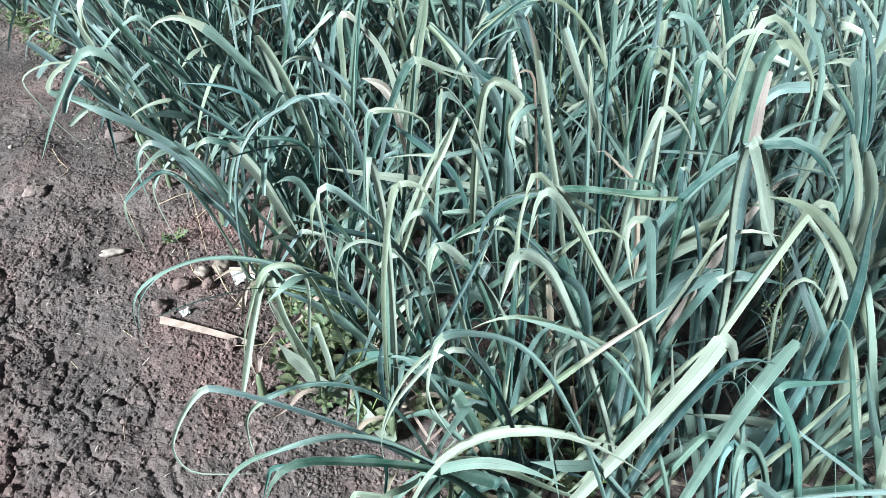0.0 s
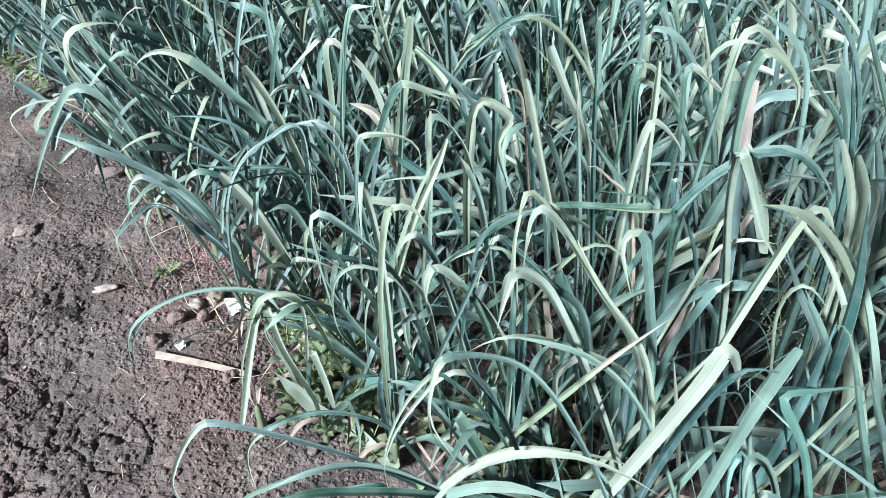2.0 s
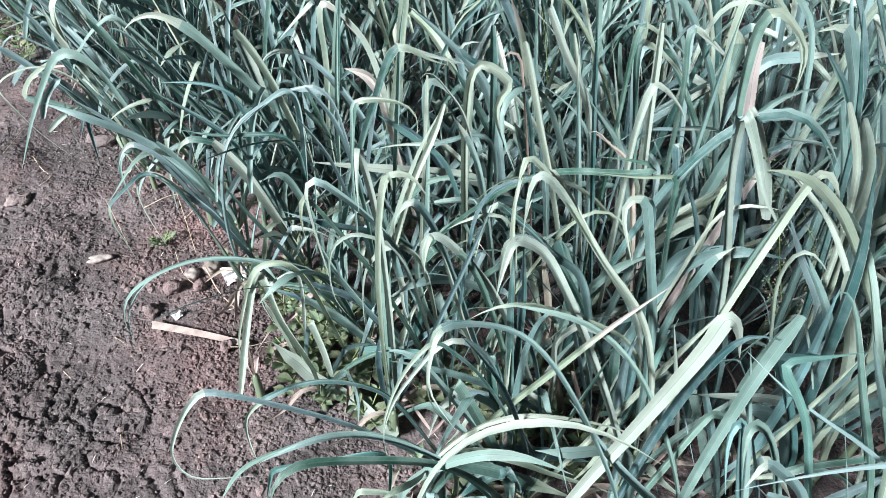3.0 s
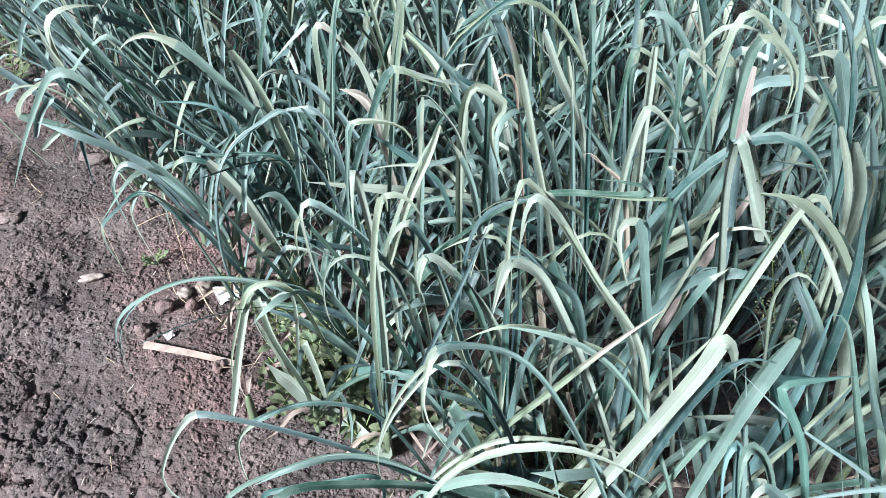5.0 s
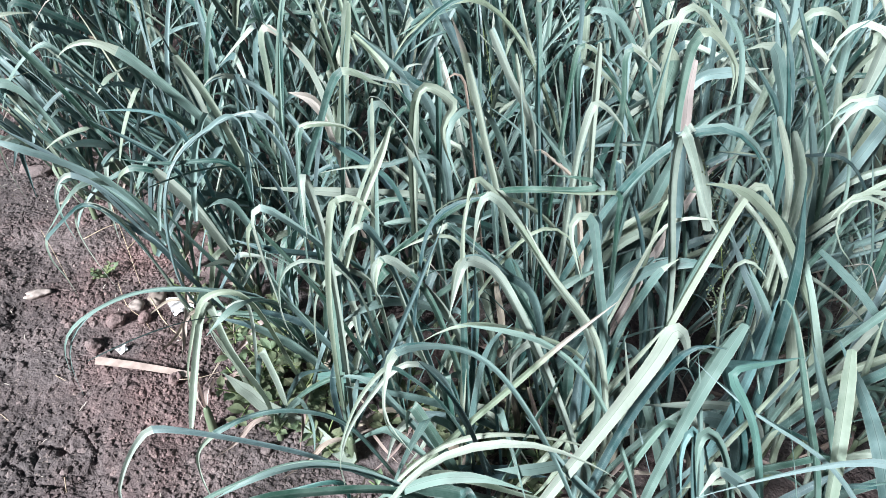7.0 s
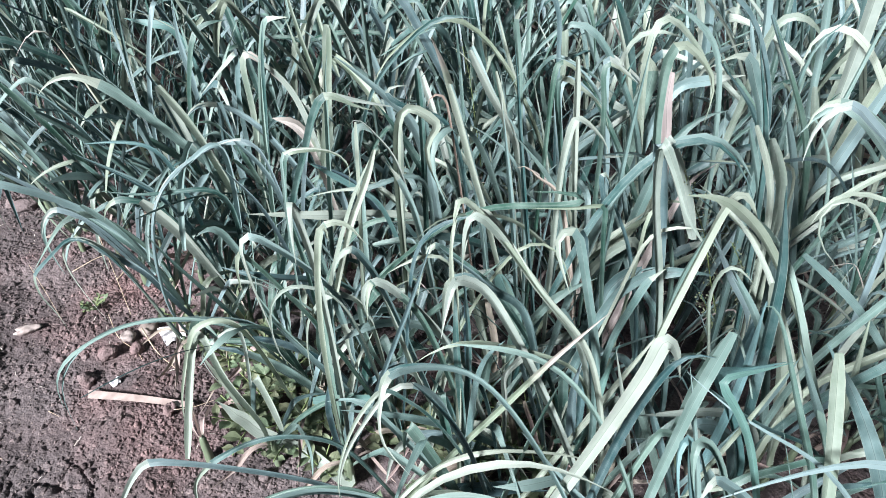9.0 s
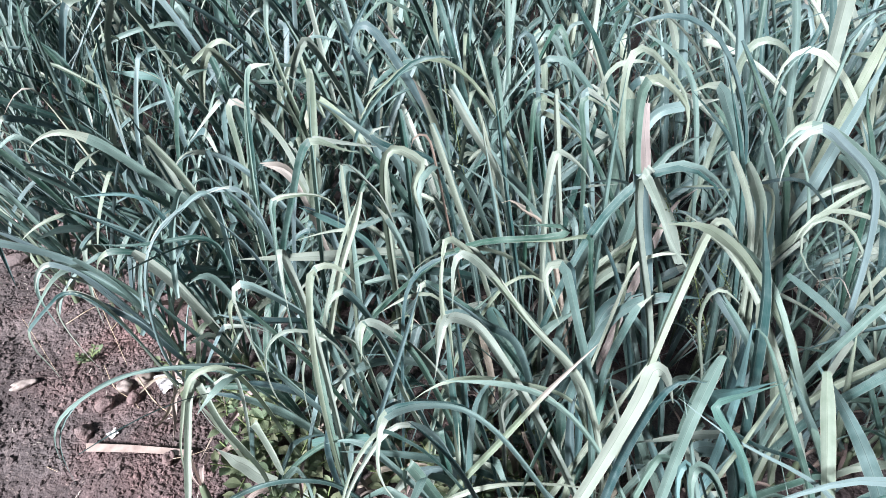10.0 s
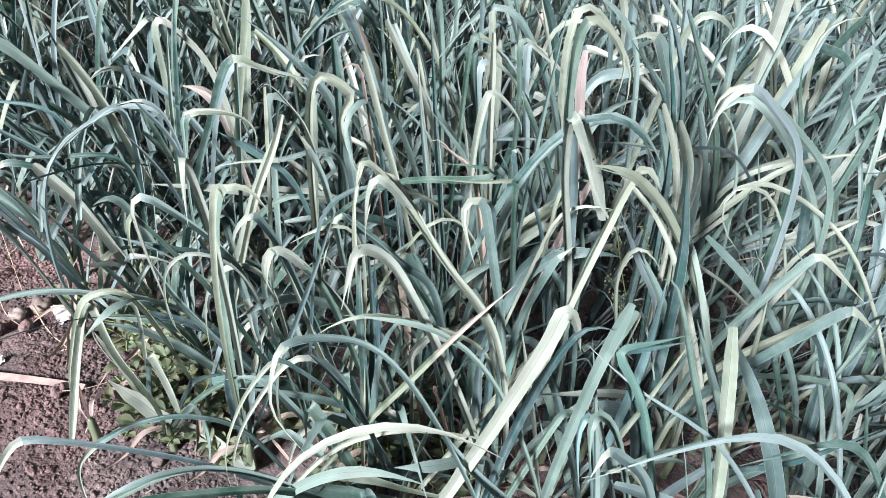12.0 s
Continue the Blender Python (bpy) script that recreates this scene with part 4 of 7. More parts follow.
field_leek((0.425, 0.907), [
    blade(0.013, 5, 'pale sharp true', (0.344, 0.907, 0.479), (0.286, 0.903, 0.585), (0.232, 0.900, 0.674), (0.183, 0.897, 0.752), (0.155, 0.895, 0.786), (0.144, 0.894, 0.790), (0.139, 0.894, 0.742), (0.139, 0.894, 0.663)),
    blade(0.008, 3, 'pale true', (0.336, 0.887, 0.457), (0.259, 0.882, 0.506), (0.188, 0.877, 0.540), (0.140, 0.874, 0.550), (0.101, 0.871, 0.540), (0.067, 0.869, 0.505)),
    blade(0.016, 2, 'sharp true', (0.359, 0.930, 0.524), (0.331, 0.928, 0.636), (0.315, 0.927, 0.723), (0.292, 0.925, 0.730), (0.274, 0.924, 0.724), (0.285, 0.925, 0.696)),
    blade(0.016, 4, 'pale sharp true', (0.461, 0.889, 0.539), (0.471, 0.890, 0.619), (0.485, 0.890, 0.724), (0.495, 0.891, 0.795), (0.505, 0.892, 0.820), (0.523, 0.893, 0.804), (0.550, 0.895, 0.758)),
    blade(0.013, 2, 'true', (0.457, 0.864, 0.280), (0.505, 0.867, 0.257), (0.553, 0.870, 0.188), (0.587, 0.872, 0.073)),
    blade(0.019, 2, 'blue sharp true', (0.379, 0.941, 0.030), (0.384, 0.947, 0.219), (0.373, 0.948, 0.362), (0.378, 0.947, 0.450)),
    blade(0.021, 2, 'pale cut true', (0.406, 0.913, 0.197), (0.414, 0.912, 0.278), (0.432, 0.912, 0.340)),
])
field_leek((0.149, 0.879), [
    blade(0.012, 4, 'pale sharp true', (0.139, 0.905, 0.451), (0.132, 0.905, 0.586), (0.124, 0.904, 0.665), (0.124, 0.904, 0.755), (0.130, 0.904, 0.785), (0.132, 0.905, 0.800)),
    blade(0.031, 1, 'blue sharp true', (0.139, 0.852, 0.140), (0.238, 0.858, 0.130), (0.324, 0.864, 0.104)),
])
field_leek((0.344, 0.959), [
    blade(0.019, 3, 'sharp true', (0.250, 0.975, 0.513), (0.206, 0.972, 0.554), (0.169, 0.970, 0.587), (0.139, 0.968, 0.600), (0.124, 0.967, 0.586), (0.118, 0.967, 0.533), (0.114, 0.966, 0.471)),
    blade(0.012, 3, 'true', (0.190, 0.966, 0.581), (0.153, 0.964, 0.619), (0.122, 0.962, 0.649), (0.098, 0.960, 0.680)),
    blade(0.020, 3, 'true', (0.227, 0.936, 0.160), (0.109, 0.928, 0.251), (0.012, 0.922, 0.296), (-0.070, 0.916, 0.320)),
    blade(0.013, 1, 'tan true', (0.343, 0.967, 0.030), (0.284, 0.991, 0.220)),
    blade(0.014, 4, 'sharp true', (0.352, 0.937, 0.030), (0.401, 0.948, 0.211), (0.408, 0.948, 0.444), (0.429, 0.950, 0.540), (0.443, 0.951, 0.593), (0.468, 0.952, 0.620)),
    blade(0.012, 1, 'tan cut sharp true', (0.353, 0.918, 0.030), (0.332, 1.030, 0.030), (0.294, 1.040, 0.160)),
    blade(0.022, 2, 'cut true', (0.398, 0.989, 0.030), (0.369, 0.995, 0.174), (0.352, 0.996, 0.300)),
])
field_leek((0.236, 0.867), [
    blade(0.011, 3, 'sharp true', (0.160, 0.874, 0.468), (0.113, 0.871, 0.492), (0.063, 0.868, 0.500), (0.031, 0.866, 0.498), (0.015, 0.864, 0.479), (0.009, 0.864, 0.433), (0.003, 0.864, 0.362), (0.010, 0.864, 0.268), (0.057, 0.867, 0.175)),
    blade(0.011, 3, 'sharp true', (0.127, 0.825, 0.396), (0.113, 0.824, 0.448), (0.090, 0.822, 0.493), (0.061, 0.820, 0.520), (0.034, 0.819, 0.510), (-0.013, 0.815, 0.430), (-0.053, 0.813, 0.333), (-0.072, 0.811, 0.225), (-0.055, 0.813, 0.130), (-0.019, 0.815, 0.124)),
    blade(0.019, 1, 'tan true', (0.233, 0.891, 0.030), (0.205, 0.889, 0.120)),
])
field_leek((-0.046, 1.122), [
    blade(0.021, 2, 'true', (-0.134, 1.131, 0.201), (-0.222, 1.125, 0.272), (-0.304, 1.120, 0.300)),
    blade(0.016, 3, 'true', (-0.103, 1.113, 0.148), (-0.166, 1.109, 0.264), (-0.208, 1.106, 0.354), (-0.236, 1.104, 0.450)),
    blade(0.018, 2, 'sharp true', (-0.032, 1.089, 0.115), (-0.059, 1.090, 0.229), (-0.064, 1.090, 0.326), (-0.091, 1.091, 0.420)),
    blade(0.024, 2, 'true', (-0.045, 1.143, 0.148), (-0.017, 1.142, 0.220), (0.046, 1.140, 0.240), (0.104, 1.138, 0.209)),
])
field_leek((-0.103, 1.119), [
    blade(0.022, 2, 'true', (-0.211, 1.134, 0.163), (-0.273, 1.130, 0.221), (-0.312, 1.127, 0.260)),
    blade(0.019, 2, 'pale true', (-0.099, 1.097, 0.030), (-0.080, 1.098, 0.136), (-0.060, 1.098, 0.220)),
])
field_leek((-0.094, 1.039), [
    blade(0.014, 1, 'sharp true', (-0.081, 1.052, 0.480), (-0.064, 1.053, 0.394), (-0.061, 1.054, 0.313), (-0.042, 1.055, 0.235)),
    blade(0.011, 2, 'pale true', (-0.059, 1.030, 0.251), (-0.043, 1.031, 0.319), (-0.009, 1.033, 0.400)),
])
field_leek((0.187, 1.057), [
    blade(0.016, 2, 'blue true', (0.174, 1.056, 0.258), (0.165, 1.056, 0.401), (0.160, 1.055, 0.500)),
])
field_leek((0.800, 0.908), [
    blade(0.018, 4, 'pale sharp true', (0.699, 0.884, 0.519), (0.632, 0.880, 0.635), (0.577, 0.876, 0.718), (0.535, 0.873, 0.771), (0.484, 0.870, 0.815), (0.454, 0.868, 0.828), (0.422, 0.866, 0.830)),
    blade(0.022, 2, 'pale cut true', (0.702, 0.918, 0.448), (0.647, 0.914, 0.560), (0.626, 0.913, 0.620)),
])
field_leek((0.814, 1.059), [
    blade(0.007, 2, 'pale true', (0.714, 1.052, 0.442), (0.681, 1.050, 0.512), (0.640, 1.047, 0.550), (0.613, 1.045, 0.528), (0.610, 1.045, 0.465), (0.632, 1.047, 0.376)),
])
field_leek((0.698, 0.856), [
    blade(0.025, 2, 'true', (0.587, 0.859, 0.712), (0.559, 0.857, 0.791), (0.541, 0.856, 0.850)),
    blade(0.033, 2, 'sharp true', (0.633, 0.842, 0.284), (0.580, 0.838, 0.346), (0.545, 0.836, 0.360), (0.572, 0.838, 0.238), (0.621, 0.841, 0.077)),
    blade(0.020, 2, 'blue sharp true', (0.647, 0.816, 0.261), (0.590, 0.813, 0.402), (0.521, 0.808, 0.540), (0.566, 0.811, 0.538), (0.635, 0.816, 0.550)),
    blade(0.016, 2, 'pale sharp true', (0.737, 0.868, 0.400), (0.830, 0.852, 0.528), (0.900, 0.840, 0.600), (0.936, 0.833, 0.562)),
])
field_leek((0.036, 0.873), [
    blade(0.015, 4, 'sharp true', (0.007, 0.864, 0.072), (-0.139, 0.855, 0.189), (-0.296, 0.844, 0.268), (-0.362, 0.840, 0.290), (-0.401, 0.837, 0.300), (-0.443, 0.834, 0.237), (-0.494, 0.831, 0.128), (-0.515, 0.830, 0.048), (-0.479, 0.806, 0.030), (-0.406, 0.810, 0.030), (-0.330, 0.822, 0.030)),
    blade(0.013, 4, 'sharp true', (-0.083, 0.923, 0.194), (-0.165, 0.918, 0.238), (-0.215, 0.914, 0.240), (-0.265, 0.911, 0.221), (-0.329, 0.907, 0.175), (-0.374, 0.904, 0.105), (-0.375, 0.888, 0.030), (-0.325, 0.823, 0.030)),
    blade(0.013, 5, 'dry true', (0.158, 0.830, 0.353), (0.188, 0.832, 0.398), (0.229, 0.835, 0.462), (0.255, 0.836, 0.508), (0.308, 0.840, 0.584), (0.351, 0.843, 0.640)),
])
field_leek((0.109, 0.787), [
    blade(0.010, 5, 'true', (0.018, 0.813, 0.174), (-0.074, 0.807, 0.250), (-0.165, 0.801, 0.250), (-0.240, 0.796, 0.199), (-0.316, 0.791, 0.149), (-0.380, 0.787, 0.067), (-0.399, 0.753, 0.030)),
    blade(0.012, 2, 'pale sharp true', (0.001, 0.747, 0.121), (-0.069, 0.743, 0.157), (-0.110, 0.740, 0.160), (-0.130, 0.739, 0.109)),
])
field_leek((-0.063, 0.773), [
    blade(0.012, 3, 'blue sharp true', (-0.069, 0.773, 0.240), (-0.161, 0.766, 0.218), (-0.233, 0.762, 0.192), (-0.272, 0.759, 0.177), (-0.305, 0.757, 0.040)),
    blade(0.011, 3, 'pale true', (0.028, 0.799, 0.200), (0.059, 0.801, 0.254), (0.110, 0.805, 0.314), (0.168, 0.809, 0.340), (0.233, 0.813, 0.335), (0.284, 0.816, 0.321), (0.343, 0.820, 0.300), (0.416, 0.825, 0.235), (0.433, 0.826, 0.190)),
    blade(0.020, 2, 'pale true', (0.036, 0.758, 0.256), (0.078, 0.761, 0.300), (0.139, 0.765, 0.278), (0.225, 0.771, 0.220), (0.305, 0.776, 0.177), (0.377, 0.781, 0.132)),
])
field_leek((0.045, 0.766), [
    blade(0.031, 2, 'sharp true', (0.040, 0.760, 0.240), (0.112, 0.765, 0.230), (0.208, 0.772, 0.169), (0.284, 0.777, 0.124)),
    blade(0.014, 2, 'pale true', (0.049, 0.771, 0.200), (0.111, 0.775, 0.156), (0.164, 0.778, 0.083)),
])
field_leek((0.220, 0.731), [
    blade(0.023, 4, 'pale sharp true', (0.285, 0.735, 0.280), (0.322, 0.738, 0.409), (0.356, 0.740, 0.538), (0.382, 0.742, 0.647), (0.387, 0.742, 0.700), (0.406, 0.743, 0.679), (0.429, 0.745, 0.611)),
])
field_leek((0.840, 0.784), [
    blade(0.010, 3, 'true', (0.748, 0.788, 0.336), (0.611, 0.779, 0.436), (0.517, 0.773, 0.526), (0.445, 0.768, 0.600)),
    blade(0.016, 2, 'true', (0.772, 0.754, 0.221), (0.648, 0.746, 0.480), (0.550, 0.740, 0.680)),
    blade(0.017, 2, 'true', (0.735, 0.753, 0.374), (0.628, 0.745, 0.573), (0.569, 0.741, 0.680)),
    blade(0.019, 2, 'pale true', (0.821, 0.822, 0.090), (0.819, 0.823, 0.250), (0.882, 0.812, 0.300), (0.996, 0.791, 0.272), (1.130, 0.767, 0.208)),
])
field_leek((0.508, 0.823), [
    blade(0.011, 2, 'pale true', (0.510, 0.844, 0.030), (0.439, 0.853, 0.319), (0.376, 0.848, 0.550)),
    blade(0.015, 2, 'true', (0.608, 0.802, 0.421), (0.629, 0.803, 0.504), (0.636, 0.804, 0.580)),
    blade(0.022, 2, 'cut true', (0.512, 0.830, 0.285), (0.517, 0.830, 0.504), (0.538, 0.831, 0.600)),
])
field_leek((0.574, 0.786), [
    blade(0.023, 2, 'sharp true', (0.560, 0.757, 0.175), (0.555, 0.757, 0.286), (0.557, 0.757, 0.340), (0.597, 0.760, 0.288), (0.649, 0.763, 0.204)),
    blade(0.016, 2, 'true', (0.550, 0.812, 0.141), (0.470, 0.807, 0.371), (0.412, 0.803, 0.520)),
])
field_leek((0.725, 0.750), [
    blade(0.017, 3, 'sharp true', (0.725, 0.750, 0.380), (0.665, 0.746, 0.369), (0.613, 0.743, 0.351), (0.578, 0.740, 0.325), (0.499, 0.735, 0.305)),
])
field_leek((0.490, 0.970), [
    blade(0.027, 1, 'sharp true', (0.490, 0.970, 0.200), (0.598, 0.977, 0.178), (0.714, 0.985, 0.164)),
])
field_leek((0.392, 0.774), [
    blade(0.024, 2, 'sharp true', (0.383, 0.774, 0.133), (0.371, 0.773, 0.233), (0.387, 0.774, 0.260), (0.426, 0.777, 0.208), (0.489, 0.781, 0.138)),
])
field_leek((0.352, 0.887), [
    blade(0.021, 2, 'true', (0.344, 0.866, 0.260), (0.329, 0.865, 0.448), (0.334, 0.865, 0.500)),
    blade(0.018, 2, 'blue sharp true', (0.341, 0.908, 0.049), (0.377, 0.906, 0.197), (0.392, 0.906, 0.361), (0.405, 0.905, 0.500)),
])
field_leek((0.812, 0.968), [
    blade(0.030, 1, 'sharp true', (0.805, 0.984, 0.043), (0.842, 0.986, 0.134), (0.896, 0.990, 0.200)),
    blade(0.020, 2, 'pale true', (0.835, 0.956, 0.280), (0.855, 0.952, 0.491), (0.891, 0.946, 0.620)),
    blade(0.017, 2, 'true', (0.914, 0.943, 0.346), (0.966, 0.934, 0.466), (1.032, 0.922, 0.550)),
])
field_leek((1.009, 1.002), [
    blade(0.016, 2, 'sharp true', (0.911, 1.019, 0.691), (0.798, 1.039, 0.804), (0.715, 1.054, 0.860), (0.678, 1.061, 0.845), (0.676, 1.061, 0.806)),
])
field_leek((0.856, 1.330), [
    blade(0.019, 1, 'pale sharp true', (0.930, 1.295, 0.519), (1.030, 1.277, 0.592), (1.138, 1.258, 0.620)),
    blade(0.015, 3, 'true', (0.787, 1.358, 0.670), (0.744, 1.362, 0.774), (0.676, 1.368, 0.886), (0.598, 1.376, 0.920), (0.522, 1.383, 0.906), (0.510, 1.384, 0.887)),
    blade(0.013, 2, 'true', (0.798, 1.316, 0.752), (0.795, 1.316, 0.825), (0.822, 1.314, 0.860), (0.860, 1.310, 0.880)),
    blade(0.030, 2, 'true', (0.967, 1.339, 0.575), (0.996, 1.337, 0.740), (1.013, 1.335, 0.850)),
])
field_leek((1.178, 1.379), [
    blade(0.018, 3, 'pale true', (1.080, 1.397, 0.646), (1.048, 1.402, 0.771), (1.047, 1.402, 0.836), (1.112, 1.391, 0.850)),
])
field_leek((1.218, 1.440), [
    blade(0.024, 2, 'true', (1.218, 1.440, 0.800), (1.173, 1.448, 0.677), (1.150, 1.452, 0.559)),
])
field_leek((1.114, 1.249), [
    blade(0.020, 2, 'true', (1.117, 1.236, 0.750), (1.083, 1.242, 0.670), (1.055, 1.247, 0.586)),
    blade(0.020, 2, 'true', (1.011, 1.272, 0.652), (0.955, 1.277, 0.755), (0.948, 1.278, 0.800)),
])
field_leek((0.983, 1.202), [
    blade(0.018, 2, 'pale true', (1.047, 1.191, 0.284), (1.090, 1.183, 0.443), (1.187, 1.166, 0.550)),
])
field_leek((-0.756, 2.257), [
    blade(0.034, 3, 'true', (-0.746, 2.243, 0.030), (-0.902, 2.320, 0.333), (-0.987, 2.328, 0.496), (-1.041, 2.333, 0.600)),
    blade(0.036, 1, 'pale cut true', (-0.857, 2.276, 0.421), (-0.881, 2.278, 0.500)),
])
field_leek((-0.951, 2.867), [
    blade(0.034, 2, 'pale true', (-0.972, 2.869, 0.230), (-0.995, 2.871, 0.422), (-1.044, 2.875, 0.600)),
])
field_leek((-0.821, 2.696), [
    blade(0.025, 2, 'pale true', (-0.881, 2.701, 0.346), (-0.917, 2.705, 0.523), (-0.916, 2.705, 0.620)),
])
field_leek((-0.735, 2.513), [
    blade(0.019, 3, 'true', (-0.691, 2.494, 0.354), (-0.637, 2.488, 0.614), (-0.585, 2.484, 0.702), (-0.471, 2.473, 0.720), (-0.355, 2.462, 0.676)),
    blade(0.020, 2, 'true', (-0.616, 2.517, 0.482), (-0.555, 2.511, 0.642), (-0.510, 2.507, 0.680), (-0.416, 2.498, 0.641)),
])
field_leek((-0.657, 2.077), [
    blade(0.018, 2, 'pale sharp true', (-0.558, 2.068, 0.505), (-0.458, 2.058, 0.611), (-0.397, 2.052, 0.650), (-0.351, 2.048, 0.610)),
])
field_leek((-0.374, 1.763), [
    blade(0.021, 2, 'sharp true', (-0.332, 1.759, 0.347), (-0.296, 1.755, 0.598), (-0.273, 1.753, 0.695), (-0.216, 1.748, 0.700)),
])
field_leek((0.072, 2.357), [
    blade(0.023, 2, 'pale true', (0.074, 2.357, 0.393), (0.076, 2.357, 0.645), (0.108, 2.354, 0.800)),
])
field_leek((-0.203, 1.580), [
    blade(0.021, 2, 'pale cut true', (-0.119, 1.572, 0.599), (-0.107, 1.570, 0.681), (-0.101, 1.570, 0.750)),
])
field_leek((-0.109, 1.645), [
    blade(0.028, 2, 'pale true', (-0.209, 1.654, 0.552), (-0.253, 1.658, 0.615), (-0.312, 1.664, 0.660)),
])
field_leek((-0.128, 1.555), [
    blade(0.011, 3, 'true', (-0.028, 1.546, 0.593), (-0.007, 1.544, 0.642), (0.075, 1.536, 0.744), (0.134, 1.530, 0.800), (0.209, 1.523, 0.787)),
])
field_leek((0.079, 1.813), [
    blade(0.022, 2, 'true', (-0.020, 1.822, 0.539), (-0.052, 1.825, 0.627), (-0.074, 1.827, 0.700)),
])
field_leek((-0.103, 1.900), [
    blade(0.017, 2, 'pale sharp true', (-0.190, 1.908, 0.445), (-0.228, 1.912, 0.618), (-0.249, 1.914, 0.740), (-0.267, 1.915, 0.750)),
])
field_leek((-0.078, 2.159), [
    blade(0.019, 1, 'pale sharp true', (-0.145, 2.166, 0.612), (-0.162, 2.167, 0.750), (-0.235, 2.174, 0.739)),
])
field_leek((-0.514, 2.086), [
    blade(0.025, 1, 'blue sharp true', (-0.614, 2.095, 0.525), (-0.677, 2.101, 0.538), (-0.746, 2.108, 0.550)),
])
field_leek((-0.615, 2.816), [
    blade(0.036, 2, 'true', (-0.598, 2.815, 0.236), (-0.573, 2.813, 0.516), (-0.571, 2.812, 0.700)),
])
field_leek((-0.427, 2.800), [
    blade(0.031, 2, 'true', (-0.476, 2.805, 0.235), (-0.547, 2.811, 0.501), (-0.634, 2.819, 0.700)),
])
field_leek((0.166, 2.060), [
    blade(0.025, 2, 'true', (0.066, 2.069, 0.369), (-0.034, 2.079, 0.571), (-0.095, 2.085, 0.720)),
])
field_leek((-0.492, 1.919), [
    blade(0.024, 2, 'true', (-0.533, 1.923, 0.468), (-0.542, 1.924, 0.561), (-0.533, 1.923, 0.660)),
])
field_leek((-0.876, 2.354), [
    blade(0.025, 2, 'pale true', (-0.866, 2.353, 0.181), (-0.842, 2.350, 0.493), (-0.823, 2.349, 0.620)),
])
field_leek((0.272, 2.251), [
    blade(0.019, 2, 'pale true', (0.224, 2.256, 0.444), (0.209, 2.257, 0.575), (0.231, 2.255, 0.800)),
])
field_leek((-0.866, 2.247), [
    blade(0.027, 2, 'true', (-0.917, 2.252, 0.409), (-0.935, 2.253, 0.538), (-0.995, 2.259, 0.600)),
])
field_leek((0.427, 2.012), [
    blade(0.017, 1, 'sharp true', (0.401, 2.014, 0.578), (0.393, 2.015, 0.747), (0.381, 2.016, 0.900)),
])
field_leek((0.726, 1.817), [
    blade(0.026, 2, 'true', (0.627, 1.826, 0.615), (0.554, 1.833, 0.742), (0.492, 1.839, 0.850)),
])
field_leek((0.665, 2.185), [
    blade(0.027, 1, 'pale sharp true', (0.665, 2.185, 0.800), (0.560, 2.195, 0.778), (0.466, 2.204, 0.739)),
])
field_leek((1.066, 1.515), [
    blade(0.035, 2, 'pale cut true', (1.010, 1.492, 0.754), (0.999, 1.493, 0.874), (0.992, 1.494, 0.950)),
    blade(0.020, 2, 'sharp true', (0.956, 1.555, 0.766), (0.922, 1.558, 0.880), (0.887, 1.561, 0.953), (0.887, 1.561, 1.000)),
])
field_leek((0.953, 1.272), [
    blade(0.018, 2, 'true', (0.854, 1.282, 0.601), (0.767, 1.290, 0.767), (0.698, 1.297, 0.880)),
])
field_leek((0.885, 0.965), [
    blade(0.016, 2, 'sharp true', (0.785, 0.975, 0.791), (0.718, 0.981, 0.859), (0.668, 0.986, 0.900), (0.640, 0.989, 0.859), (0.641, 0.988, 0.792)),
])
field_leek((1.026, 1.745), [
    blade(0.026, 2, 'cut true', (0.926, 1.754, 0.736), (0.886, 1.758, 0.833), (0.857, 1.761, 0.920)),
])
field_leek((0.941, 1.897), [
    blade(0.024, 2, 'pale true', (0.854, 1.927, 0.606), (0.787, 1.933, 0.760), (0.725, 1.939, 0.900)),
    blade(0.028, 2, 'true', (0.829, 1.887, 0.753), (0.794, 1.890, 0.844), (0.766, 1.893, 0.920)),
])
field_leek((0.920, 1.405), [
    blade(0.012, 2, 'true', (0.972, 1.400, 0.804), (0.978, 1.400, 0.885), (1.032, 1.394, 0.900), (1.072, 1.391, 0.900)),
])
field_leek((1.215, 1.676), [
    blade(0.024, 2, 'true', (1.116, 1.686, 0.764), (1.061, 1.691, 0.876), (0.988, 1.698, 0.950)),
])
field_leek((1.408, 1.599), [
    blade(0.030, 1, 'sharp true', (1.309, 1.608, 0.659), (1.221, 1.617, 0.690), (1.135, 1.625, 0.700)),
])
field_leek((-0.391, 1.024), [
    blade(0.008, 1, 'tan sharp true', (-0.391, 1.024, 0.200), (-0.404, 1.024, 0.120), (-0.397, 1.024, 0.085), (-0.373, 1.023, 0.075)),
])
field_leek((0.560, 0.906), [
    blade(0.012, 1, 'tan sharp true', (0.560, 0.906, 0.049), (0.520, 0.908, 0.049), (0.481, 0.909, 0.050)),
])
field_leek((-0.311, 1.651), [
    blade(0.015, 3, '', (-0.311, 1.650, 0.200), (-0.309, 1.649, 0.243), (-0.276, 1.638, 0.564), (-0.259, 1.661, 0.720), (-0.255, 1.673, 0.733)),
    blade(0.023, 2, '', (-0.311, 1.655, 0.200), (-0.366, 1.598, 0.470), (-0.401, 1.552, 0.550), (-0.425, 1.549, 0.536)),
])
